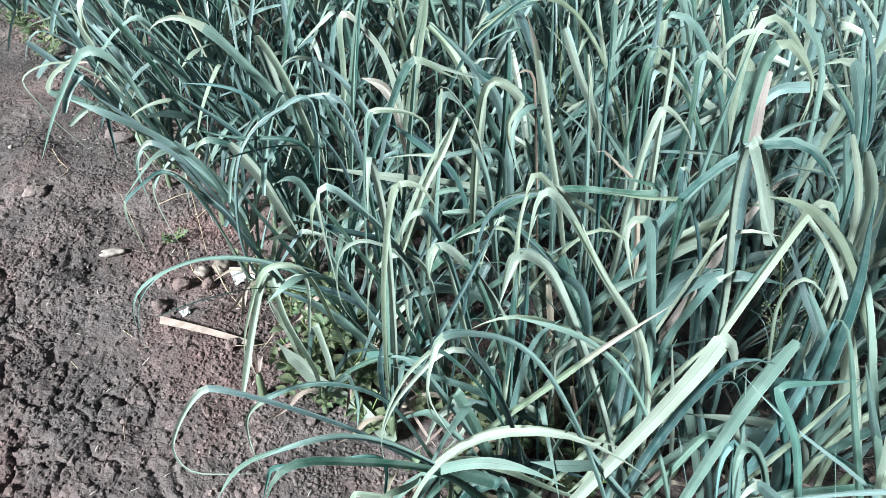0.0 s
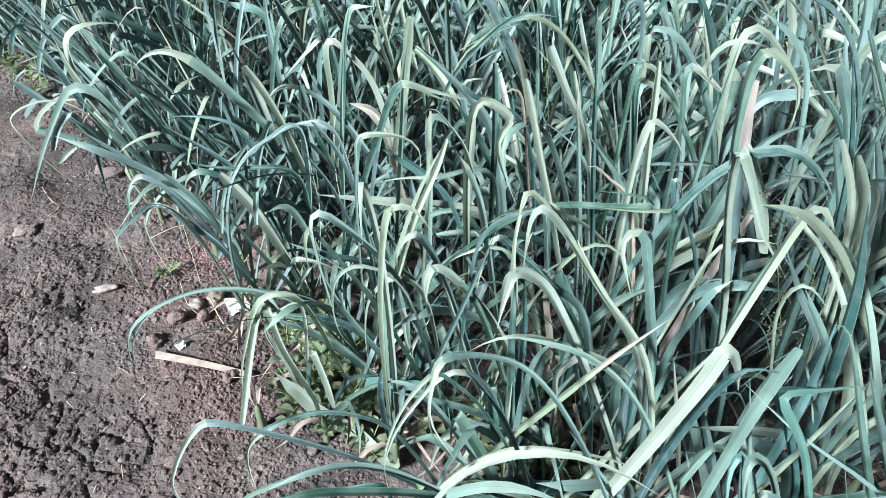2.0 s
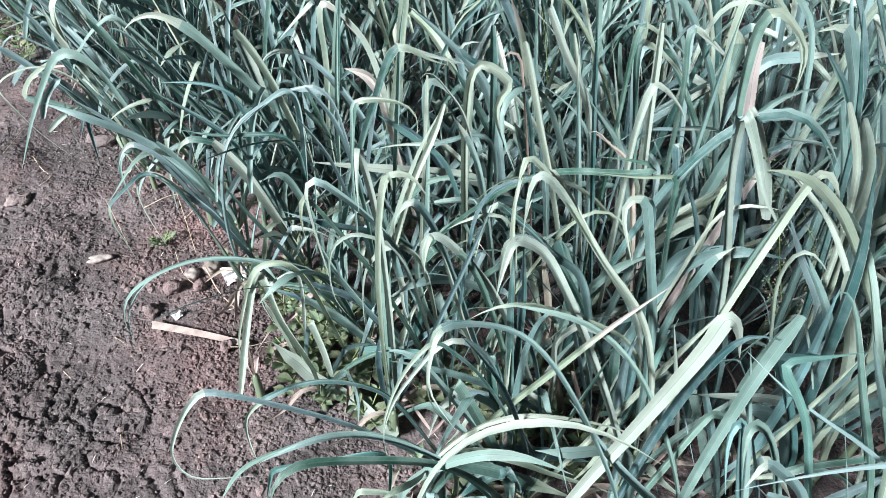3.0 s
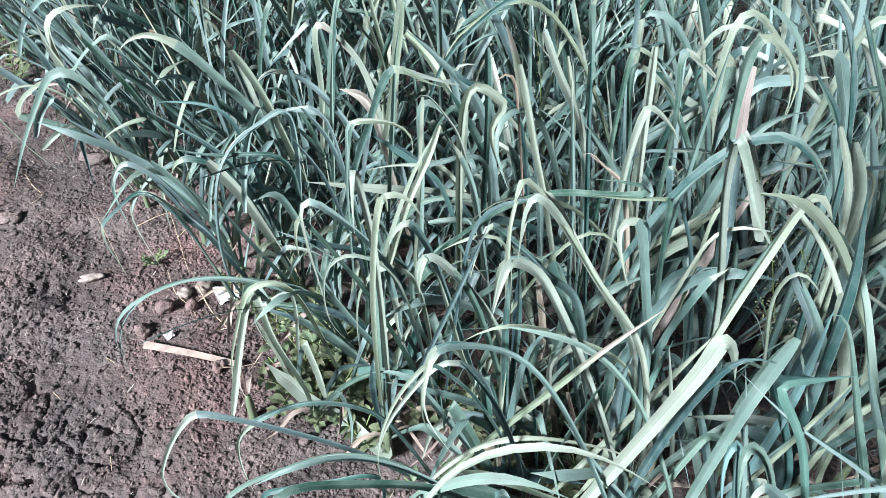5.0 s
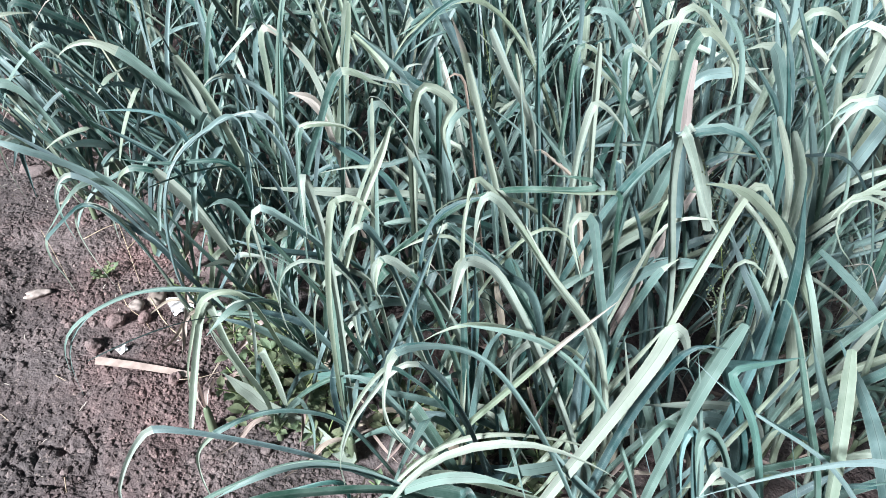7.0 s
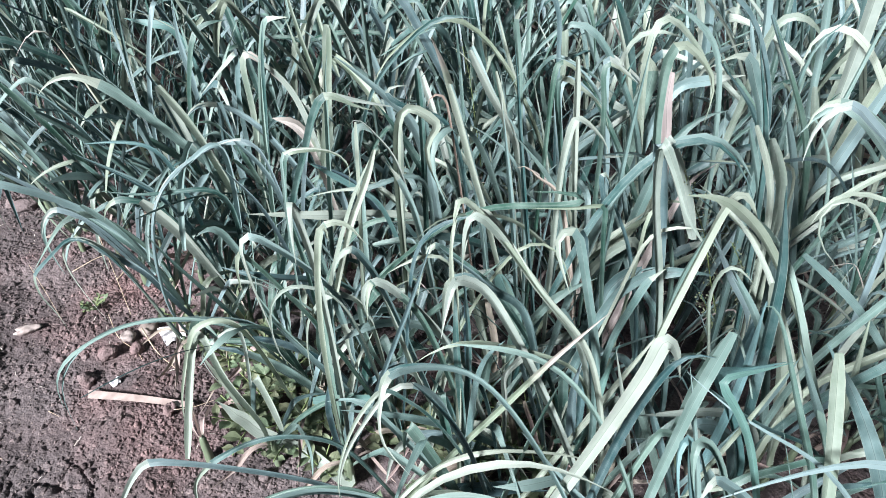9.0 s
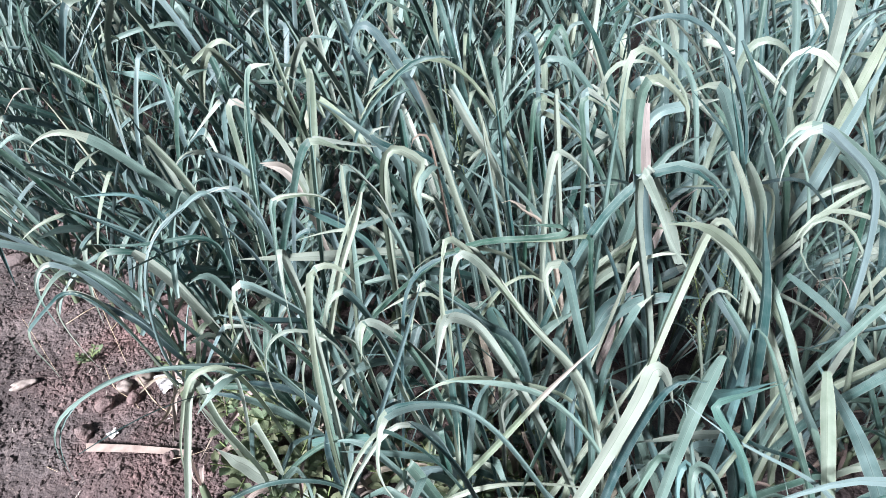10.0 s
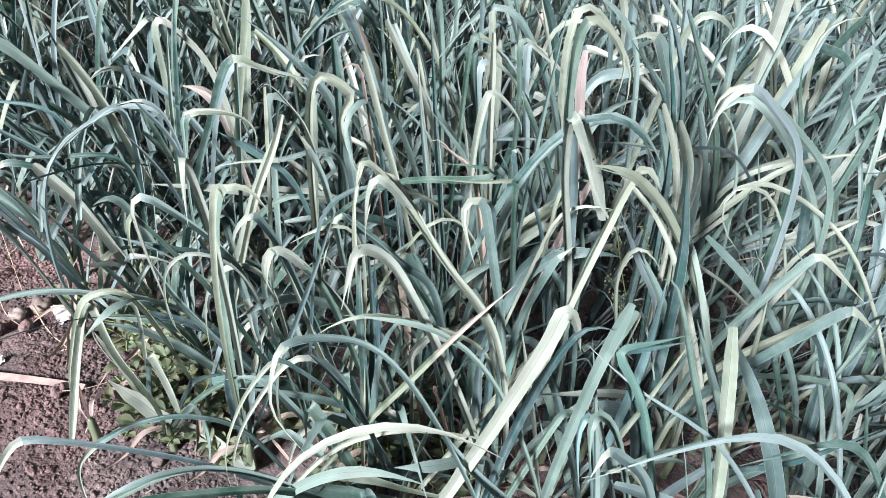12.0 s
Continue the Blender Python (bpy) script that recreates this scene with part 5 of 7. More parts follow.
field_leek((-0.144, 1.204), [
    blade(0.010, 3, 'sharp', (-0.141, 1.201, 0.200), (-0.146, 1.183, 0.420), (-0.160, 1.166, 0.601), (-0.151, 1.181, 0.700), (-0.074, 1.198, 0.689), (-0.042, 1.192, 0.664), (-0.044, 1.175, 0.630)),
    blade(0.012, 2, 'pale', (-0.138, 1.204, 0.200), (-0.045, 1.212, 0.573), (0.004, 1.217, 0.680)),
    blade(0.016, 2, '', (-0.152, 1.190, 0.150), (-0.228, 1.091, 0.351), (-0.264, 0.986, 0.450), (-0.312, 0.960, 0.401)),
    blade(0.018, 3, '', (-0.150, 1.205, 0.200), (-0.105, 1.275, 0.347), (-0.036, 1.353, 0.399), (0.088, 1.305, 0.440)),
])
field_leek((-0.076, 0.956), [
    blade(0.011, 2, 'pale sharp', (-0.069, 0.959, 0.200), (-0.084, 0.959, 0.632), (-0.105, 0.955, 0.776), (-0.104, 0.929, 0.723), (-0.100, 0.908, 0.683)),
    blade(0.014, 2, 'sharp', (-0.081, 0.948, 0.200), (-0.090, 1.013, 0.592), (-0.079, 1.032, 0.660), (-0.043, 1.040, 0.657), (-0.008, 1.024, 0.620)),
])
field_leek((0.194, 1.460), [
    blade(0.031, 3, 'pale', (0.193, 1.457, 0.200), (0.074, 1.424, 0.350), (-0.074, 1.392, 0.388), (-0.289, 1.351, 0.430)),
])
field_leek((-0.204, 1.435), [
    blade(0.019, 3, 'sharp', (-0.204, 1.435, 0.200), (-0.166, 1.434, 0.505), (-0.138, 1.432, 0.615), (-0.111, 1.444, 0.667), (-0.024, 1.456, 0.638), (0.048, 1.466, 0.618)),
])
field_leek((-0.166, 1.852), [
    blade(0.027, 2, 'pale cut', (-0.166, 1.842, 0.200), (-0.162, 1.818, 0.324), (-0.137, 1.821, 0.650)),
    blade(0.018, 3, 'pale', (-0.165, 1.863, 0.200), (-0.189, 1.859, 0.444), (-0.215, 1.829, 0.570), (-0.242, 1.851, 0.660)),
])
field_leek((-0.373, 1.797), [
    blade(0.024, 2, 'dry', (-0.364, 1.789, 0.200), (-0.343, 1.771, 0.434), (-0.342, 1.771, 0.620), (-0.232, 1.760, 0.494)),
    blade(0.022, 2, 'sharp', (-0.382, 1.805, 0.200), (-0.389, 1.827, 0.435), (-0.371, 1.832, 0.580), (-0.431, 1.819, 0.519), (-0.480, 1.804, 0.468)),
])
field_leek((-0.142, 1.614), [
    blade(0.024, 2, 'dry', (-0.138, 1.619, 0.200), (-0.175, 1.577, 0.470), (-0.204, 1.542, 0.550), (-0.247, 1.549, 0.549)),
    blade(0.020, 3, '', (-0.146, 1.609, 0.200), (-0.292, 1.640, 0.459), (-0.374, 1.666, 0.514), (-0.445, 1.603, 0.550), (-0.457, 1.594, 0.520)),
])
field_leek((-0.044, 1.378), [
    blade(0.016, 2, '', (-0.044, 1.378, 0.200), (-0.043, 1.378, 0.483), (-0.042, 1.378, 0.650), (0.005, 1.367, 0.606)),
])
field_leek((0.028, 1.502), [
    blade(0.017, 2, 'blue', (0.028, 1.502, 0.200), (-0.069, 1.453, 0.440), (-0.150, 1.411, 0.520)),
])
field_leek((-0.739, 2.076), [
    blade(0.017, 2, '', (-0.726, 2.086, 0.150), (-0.743, 1.819, 0.404), (-0.736, 1.661, 0.480)),
    blade(0.022, 3, '', (-0.746, 2.079, 0.200), (-0.842, 2.043, 0.402), (-0.950, 1.983, 0.510), (-1.048, 1.943, 0.580), (-1.049, 1.953, 0.436)),
    blade(0.021, 2, 'sharp', (-0.751, 2.067, 0.200), (-0.876, 1.943, 0.470), (-0.953, 1.859, 0.550), (-0.975, 1.858, 0.496)),
])
field_leek((-0.578, 1.518), [
    blade(0.022, 2, '', (-0.586, 1.509, 0.150), (-0.755, 1.538, 0.314), (-0.887, 1.496, 0.420), (-0.981, 1.517, 0.434)),
    blade(0.018, 1, '', (-0.580, 1.509, 0.150), (-0.697, 1.435, 0.380), (-0.826, 1.383, 0.243)),
    blade(0.017, 2, '', (-0.604, 1.508, 0.150), (-0.774, 1.547, 0.294), (-0.807, 1.504, 0.330), (-0.834, 1.484, 0.268), (-0.802, 1.452, 0.172)),
])
field_leek((-0.813, 1.840), [
    blade(0.024, 2, '', (-0.812, 1.846, 0.150), (-0.801, 1.663, 0.320), (-0.777, 1.488, 0.420)),
])
field_leek((-0.458, 1.316), [
    blade(0.012, 3, '', (-0.497, 1.287, 0.200), (-0.469, 1.336, 0.483), (-0.396, 1.408, 0.540), (-0.288, 1.419, 0.580), (-0.242, 1.415, 0.547)),
])
field_leek((-0.512, 1.548), [
    blade(0.015, 1, '', (-0.502, 1.546, 0.150), (-0.439, 1.321, 0.500)),
])
field_leek((-0.305, 1.362), [
    blade(0.021, 2, '', (-0.305, 1.362, 0.200), (-0.332, 1.351, 0.330), (-0.368, 1.338, 0.410), (-0.403, 1.329, 0.389)),
])
field_leek((0.240, 1.327), [
    blade(0.016, 2, 'cut', (0.240, 1.327, 0.200), (0.202, 1.332, 0.508), (0.143, 1.338, 0.740)),
])
field_leek((0.310, 1.493), [
    blade(0.016, 2, '', (0.311, 1.509, 0.200), (0.192, 1.358, 0.620), (0.128, 1.259, 0.700), (0.095, 1.246, 0.668), (0.108, 1.220, 0.610), (0.138, 1.194, 0.556)),
    blade(0.011, 3, 'pale', (0.307, 1.490, 0.200), (0.174, 1.494, 0.495), (0.080, 1.503, 0.587), (0.002, 1.507, 0.640)),
    blade(0.011, 2, 'pale cut', (0.313, 1.482, 0.200), (0.273, 1.461, 0.585), (0.245, 1.466, 0.700)),
])
field_leek((0.475, 1.265), [
    blade(0.014, 3, 'dry', (0.481, 1.263, 0.200), (0.361, 1.259, 0.540), (0.320, 1.259, 0.584), (0.268, 1.252, 0.620)),
    blade(0.009, 3, 'pale', (0.469, 1.266, 0.200), (0.259, 1.182, 0.540), (0.166, 1.141, 0.589), (0.093, 1.078, 0.620), (0.068, 1.062, 0.589)),
])
field_leek((0.378, 0.827), [
    blade(0.010, 4, 'pale sharp', (0.396, 0.825, 0.200), (0.332, 0.847, 0.546), (0.252, 0.868, 0.660), (0.179, 0.910, 0.752), (0.131, 0.925, 0.800), (0.121, 0.877, 0.711)),
    blade(0.010, 4, 'pale sharp', (0.398, 0.823, 0.200), (0.334, 0.845, 0.545), (0.246, 0.869, 0.666), (0.171, 0.926, 0.766), (0.151, 0.917, 0.780), (0.138, 0.879, 0.710)),
    blade(0.013, 3, 'sharp', (0.382, 0.838, 0.200), (0.357, 0.869, 0.502), (0.325, 0.871, 0.639), (0.297, 0.894, 0.755), (0.268, 0.893, 0.749), (0.274, 0.875, 0.711), (0.290, 0.852, 0.668)),
    blade(0.022, 1, '', (0.368, 0.823, 0.220), (0.241, 0.766, 0.300), (0.194, 0.768, 0.299)),
    blade(0.016, 3, 'sharp pale', (0.363, 0.823, 0.200), (0.215, 0.883, 0.569), (0.171, 0.909, 0.632), (0.128, 0.901, 0.660), (0.118, 0.883, 0.628), (0.107, 0.853, 0.579)),
])
field_leek((-0.075, 1.276), [
    blade(0.012, 3, '', (-0.069, 1.274, 0.200), (0.187, 1.118, 0.620), (0.286, 1.056, 0.667), (0.374, 1.020, 0.700), (0.353, 1.034, 0.713), (0.256, 1.044, 0.707)),
    blade(0.017, 2, 'up', (-0.072, 1.276, 0.200), (-0.128, 1.249, 0.320), (-0.255, 1.190, 0.400), (-0.326, 1.207, 0.411)),
])
field_leek((0.533, 0.949), [
    blade(0.017, 3, 'pale sharp', (0.529, 0.952, 0.200), (0.483, 0.969, 0.528), (0.432, 0.982, 0.750), (0.425, 0.998, 0.840), (0.456, 0.980, 0.780), (0.486, 0.949, 0.707), (0.505, 0.940, 0.687), (0.530, 0.924, 0.652)),
    blade(0.011, 4, 'sharp', (0.521, 0.948, 0.200), (0.489, 0.938, 0.477), (0.486, 0.930, 0.612), (0.507, 0.927, 0.726), (0.520, 0.921, 0.800), (0.537, 0.920, 0.788)),
    blade(0.018, 4, '', (0.550, 0.946, 0.200), (0.506, 0.989, 0.460), (0.463, 1.014, 0.518), (0.442, 1.032, 0.541), (0.488, 0.998, 0.580)),
])
field_leek((0.262, 1.054), [
    blade(0.012, 3, '', (0.267, 1.052, 0.200), (0.342, 1.039, 0.582), (0.396, 1.032, 0.733), (0.454, 1.004, 0.830), (0.501, 1.018, 0.830), (0.556, 1.014, 0.795), (0.591, 0.986, 0.723)),
    blade(0.017, 2, '', (0.258, 1.053, 0.202), (0.258, 1.047, 0.317), (0.327, 1.035, 0.480), (0.404, 1.064, 0.494)),
    blade(0.025, 3, '', (0.262, 1.056, 0.200), (0.260, 1.061, 0.308), (0.256, 1.060, 0.429), (0.227, 1.068, 0.500)),
])
field_leek((0.707, 0.632), [
    blade(0.016, 5, '', (0.715, 0.636, 0.200), (0.700, 0.693, 0.403), (0.647, 0.771, 0.554), (0.612, 0.913, 0.704), (0.556, 0.931, 0.747), (0.501, 0.930, 0.780), (0.460, 0.936, 0.780)),
    blade(0.012, 3, '', (0.699, 0.628, 0.200), (0.631, 0.657, 0.467), (0.575, 0.699, 0.606), (0.524, 0.777, 0.750), (0.518, 0.767, 0.725)),
])
field_leek((0.776, 1.087), [
    blade(0.038, 2, 'cut', (0.774, 1.088, 0.200), (0.742, 1.109, 0.532), (0.717, 1.127, 0.680)),
    blade(0.029, 2, 'cut', (0.786, 1.087, 0.200), (0.751, 1.128, 0.519), (0.664, 1.190, 0.740)),
    blade(0.012, 2, '', (0.767, 1.086, 0.200), (0.763, 1.072, 0.453), (0.794, 1.048, 0.680)),
])
field_leek((0.649, 1.490), [
    blade(0.019, 3, 'pale', (0.640, 1.503, 0.200), (0.592, 1.518, 0.540), (0.564, 1.504, 0.712), (0.581, 1.522, 0.820), (0.668, 1.526, 0.731), (0.737, 1.518, 0.660), (0.725, 1.483, 0.563)),
    blade(0.015, 3, '', (0.654, 1.495, 0.200), (0.572, 1.517, 0.565), (0.512, 1.524, 0.676), (0.431, 1.569, 0.780), (0.353, 1.564, 0.715), (0.284, 1.537, 0.619)),
])
field_leek((0.770, 1.394), [
    blade(0.012, 3, '', (0.770, 1.394, 0.200), (0.721, 1.456, 0.655), (0.700, 1.482, 0.749), (0.645, 1.494, 0.800), (0.589, 1.517, 0.826)),
])
field_leek((1.062, 1.371), [
    blade(0.021, 3, 'cut', (1.055, 1.362, 0.200), (0.986, 1.363, 0.424), (0.879, 1.411, 0.645), (0.805, 1.502, 0.800)),
    blade(0.021, 3, '', (1.070, 1.380, 0.200), (1.073, 1.400, 0.313), (1.029, 1.394, 0.484), (1.051, 1.417, 0.660)),
])
field_leek((1.228, 1.281), [
    blade(0.014, 2, 'pale', (1.228, 1.281, 0.200), (1.027, 1.433, 0.719), (0.944, 1.496, 0.800), (0.907, 1.506, 0.754), (0.901, 1.508, 0.707), (0.912, 1.505, 0.657)),
])
field_leek((0.851, 1.358), [
    blade(0.019, 4, '', (0.851, 1.358, 0.200), (0.855, 1.355, 0.336), (0.867, 1.343, 0.570), (0.879, 1.360, 0.650), (0.896, 1.327, 0.720)),
])
field_leek((0.612, 1.412), [
    blade(0.017, 3, 'dry', (0.618, 1.412, 0.200), (0.598, 1.394, 0.532), (0.573, 1.383, 0.649), (0.584, 1.400, 0.740)),
    blade(0.013, 3, '', (0.606, 1.413, 0.200), (0.506, 1.466, 0.568), (0.463, 1.493, 0.653), (0.384, 1.507, 0.720), (0.366, 1.507, 0.711)),
])
field_leek((0.416, 1.435), [
    blade(0.016, 3, '', (0.419, 1.432, 0.200), (0.404, 1.418, 0.445), (0.373, 1.407, 0.625), (0.365, 1.429, 0.720), (0.393, 1.435, 0.714), (0.479, 1.416, 0.625)),
    blade(0.006, 2, 'pale', (0.413, 1.438, 0.200), (0.370, 1.453, 0.498), (0.319, 1.465, 0.700)),
])
field_leek((0.471, 1.537), [
    blade(0.017, 2, 'pale cut', (0.468, 1.532, 0.200), (0.442, 1.526, 0.559), (0.428, 1.530, 0.700)),
    blade(0.021, 3, 'cut', (0.475, 1.532, 0.200), (0.436, 1.521, 0.348), (0.262, 1.516, 0.585), (0.204, 1.584, 0.700)),
    blade(0.012, 3, 'pale', (0.464, 1.538, 0.200), (0.324, 1.621, 0.576), (0.228, 1.681, 0.697), (0.140, 1.654, 0.750), (0.073, 1.647, 0.698), (-0.002, 1.634, 0.641), (-0.033, 1.611, 0.580), (-0.015, 1.597, 0.542)),
    blade(0.012, 3, 'pale', (0.477, 1.544, 0.200), (0.538, 1.603, 0.580), (0.568, 1.630, 0.693), (0.605, 1.581, 0.740), (0.680, 1.594, 0.707)),
])
field_leek((0.414, 1.691), [
    blade(0.016, 2, '', (0.402, 1.686, 0.200), (0.357, 1.676, 0.422), (0.304, 1.686, 0.750)),
    blade(0.014, 3, 'pale', (0.414, 1.704, 0.200), (0.387, 1.729, 0.368), (0.309, 1.716, 0.600), (0.273, 1.752, 0.720)),
    blade(0.022, 3, '', (0.425, 1.685, 0.200), (0.581, 1.641, 0.475), (0.701, 1.615, 0.574), (0.771, 1.575, 0.620)),
])
field_leek((1.153, 1.332), [
    blade(0.008, 3, '', (1.152, 1.337, 0.200), (0.823, 1.191, 0.660), (0.670, 1.117, 0.700), (0.509, 1.076, 0.740)),
    blade(0.022, 3, 'pale', (1.154, 1.328, 0.200), (1.158, 1.301, 0.477), (1.160, 1.284, 0.621), (1.186, 1.275, 0.700)),
])
field_leek((0.369, 1.277), [
    blade(0.018, 2, '', (0.371, 1.284, 0.200), (0.377, 1.302, 0.509), (0.375, 1.302, 0.700), (0.387, 1.303, 0.694)),
    blade(0.021, 2, 'pale', (0.366, 1.269, 0.200), (0.404, 1.238, 0.355), (0.529, 1.198, 0.550)),
])
field_leek((1.034, 1.730), [
    blade(0.025, 3, '', (1.034, 1.730, 0.200), (0.974, 1.727, 0.475), (0.909, 1.724, 0.620), (0.890, 1.775, 0.720)),
])
field_leek((-0.222, 1.177), [
    blade(0.011, 2, 'up', (-0.229, 1.183, 0.150), (-0.274, 1.237, 0.201), (-0.414, 1.178, 0.290), (-0.567, 1.180, 0.268), (-0.663, 1.154, 0.211), (-0.704, 1.119, 0.150), (-0.675, 1.070, 0.061)),
])
field_leek((-0.240, 1.007), [
    blade(0.019, 2, 'pale cut', (-0.247, 1.002, 0.150), (-0.315, 1.033, 0.288), (-0.351, 1.090, 0.370), (-0.380, 1.024, 0.248), (-0.395, 0.949, 0.123)),
])
field_leek((0.159, 0.698), [
    blade(0.011, 3, 'up', (0.147, 0.704, 0.200), (0.028, 0.721, 0.340), (-0.094, 0.721, 0.393), (-0.165, 0.683, 0.420), (-0.233, 0.665, 0.383)),
    blade(0.012, 3, 'up', (0.166, 0.699, 0.200), (0.038, 0.665, 0.420), (-0.072, 0.636, 0.465), (-0.175, 0.597, 0.500), (-0.183, 0.568, 0.453)),
])
field_leek((0.163, 0.864), [
    blade(0.008, 2, 'sharp', (0.168, 0.846, 0.200), (0.082, 0.790, 0.484), (0.020, 0.781, 0.564), (-0.023, 0.751, 0.512), (-0.049, 0.703, 0.437), (-0.037, 0.674, 0.392)),
    blade(0.013, 3, '', (0.161, 0.875, 0.200), (0.154, 0.898, 0.270), (0.133, 0.896, 0.532), (0.130, 0.901, 0.660)),
    blade(0.012, 3, '', (0.162, 0.878, 0.200), (0.158, 0.908, 0.256), (0.155, 0.905, 0.523), (0.141, 0.910, 0.660)),
    blade(0.016, 3, '', (0.160, 0.863, 0.200), (0.160, 0.863, 0.322), (0.176, 0.869, 0.511), (0.205, 0.857, 0.567)),
])
field_leek((0.339, 0.725), [
    blade(0.009, 4, 'sharp', (0.347, 0.713, 0.200), (0.197, 0.771, 0.530), (0.143, 0.800, 0.566), (0.073, 0.790, 0.592), (0.026, 0.761, 0.610), (0.017, 0.716, 0.536), (0.063, 0.683, 0.478)),
    blade(0.020, 3, '', (0.345, 0.739, 0.200), (0.383, 0.755, 0.494), (0.403, 0.743, 0.619), (0.425, 0.733, 0.690), (0.456, 0.728, 0.672)),
])
field_leek((0.448, 0.732), [
    blade(0.020, 3, 'cut', (0.448, 0.734, 0.200), (0.451, 0.738, 0.346), (0.457, 0.733, 0.601), (0.465, 0.728, 0.720)),
    blade(0.009, 3, '', (0.452, 0.735, 0.200), (0.334, 0.813, 0.477), (0.271, 0.849, 0.527), (0.203, 0.850, 0.557), (0.110, 0.862, 0.558)),
    blade(0.025, 3, 'up', (0.445, 0.719, 0.200), (0.410, 0.697, 0.259), (0.316, 0.733, 0.336), (0.238, 0.806, 0.400)),
])
field_leek((0.594, 0.602), [
    blade(0.011, 2, 'blue sharp', (0.597, 0.597, 0.200), (0.488, 0.653, 0.610), (0.438, 0.682, 0.690), (0.493, 0.692, 0.689), (0.545, 0.704, 0.691)),
    blade(0.018, 3, 'up', (0.581, 0.606, 0.200), (0.489, 0.658, 0.510), (0.468, 0.673, 0.559), (0.431, 0.675, 0.590), (0.438, 0.634, 0.510)),
    blade(0.014, 2, 'sharp', (0.603, 0.604, 0.200), (0.503, 0.605, 0.520), (0.432, 0.603, 0.600), (0.412, 0.585, 0.565)),
])
field_leek((0.559, 0.809), [
    blade(0.015, 2, 'blue', (0.567, 0.810, 0.200), (0.577, 0.819, 0.484), (0.564, 0.829, 0.670)),
    blade(0.008, 2, 'pale', (0.560, 0.799, 0.200), (0.575, 0.764, 0.482), (0.589, 0.752, 0.640)),
])
field_leek((0.816, 0.549), [
    blade(0.007, 3, '', (0.816, 0.549, 0.200), (0.584, 0.627, 0.580), (0.480, 0.661, 0.629), (0.417, 0.717, 0.660)),
])
field_leek((0.026, 0.609), [
    blade(0.009, 3, 'pale', (-0.012, 0.580, 0.200), (0.045, 0.556, 0.631), (0.078, 0.566, 0.673), (0.140, 0.561, 0.720), (0.210, 0.565, 0.709), (0.282, 0.549, 0.669)),
])
field_leek((-0.025, 0.723), [
    blade(0.018, 2, '', (-0.032, 0.714, 0.200), (0.051, 0.668, 0.420), (0.143, 0.644, 0.500), (0.224, 0.636, 0.470)),
])
field_leek((0.194, 0.788), [
    blade(0.011, 3, 'up', (0.194, 0.788, 0.200), (0.128, 0.794, 0.441), (0.077, 0.800, 0.526), (0.058, 0.801, 0.550)),
])
field_leek((0.361, 0.999), [
    blade(0.022, 3, '', (0.358, 1.003, 0.200), (0.405, 1.013, 0.448), (0.441, 1.014, 0.527), (0.493, 0.978, 0.590), (0.569, 0.983, 0.572)),
    blade(0.012, 3, 'sharp', (0.355, 0.998, 0.200), (0.211, 1.012, 0.515), (0.143, 1.021, 0.585), (0.098, 1.031, 0.620), (0.082, 1.004, 0.572), (0.073, 0.981, 0.533)),
    blade(0.006, 3, 'pale', (0.370, 0.995, 0.200), (0.434, 1.005, 0.564), (0.453, 1.013, 0.645), (0.477, 0.986, 0.680), (0.534, 0.991, 0.665)),
])
field_leek((0.062, 0.782), [
    blade(0.012, 3, 'pale', (0.062, 0.782, 0.200), (0.035, 0.725, 0.320), (-0.003, 0.647, 0.380), (-0.026, 0.632, 0.400), (-0.048, 0.617, 0.377)),
])
field_leek((0.536, 0.683), [
    blade(0.018, 3, 'blue up', (0.536, 0.683, 0.200), (0.531, 0.687, 0.243), (0.477, 0.726, 0.465), (0.477, 0.734, 0.500), (0.455, 0.730, 0.492), (0.453, 0.702, 0.439), (0.462, 0.670, 0.382)),
])
field_leek((-0.988, 1.913), [
    blade(0.025, 3, 'pale', (-1.014, 1.893, 0.200), (-1.068, 1.829, 0.335), (-1.056, 1.801, 0.437), (-1.076, 1.824, 0.550), (-0.992, 1.866, 0.575), (-0.952, 1.884, 0.564)),
])
field_leek((-0.770, 2.346), [
    blade(0.023, 1, 'pale', (-0.770, 2.346, 0.150), (-0.762, 1.768, 0.450), (-0.796, 1.758, 0.401)),
])
field_leek((-0.518, 1.781), [
    blade(0.033, 2, 'pale cut', (-0.518, 1.781, 0.200), (-0.529, 1.777, 0.318), (-0.566, 1.763, 0.520)),
])
field_leek((-0.565, 1.886), [
    blade(0.016, 4, '', (-0.565, 1.886, 0.200), (-0.539, 1.882, 0.416), (-0.509, 1.878, 0.535), (-0.497, 1.905, 0.593), (-0.472, 1.905, 0.620), (-0.405, 1.934, 0.616)),
])
field_leek((-0.233, 1.731), [
    blade(0.011, 3, 'pale', (-0.233, 1.731, 0.200), (-0.335, 1.684, 0.470), (-0.376, 1.665, 0.515), (-0.422, 1.623, 0.550), (-0.457, 1.621, 0.535), (-0.471, 1.608, 0.496)),
])
field_leek((0.099, 1.889), [
    blade(0.020, 3, '', (0.099, 1.889, 0.200), (0.019, 1.876, 0.406), (-0.087, 1.858, 0.522), (-0.209, 1.870, 0.620)),
])
field_leek((0.044, 1.328), [
    blade(0.015, 2, 'pale cut', (0.044, 1.328, 0.200), (0.047, 1.328, 0.538), (0.048, 1.328, 0.660)),
])
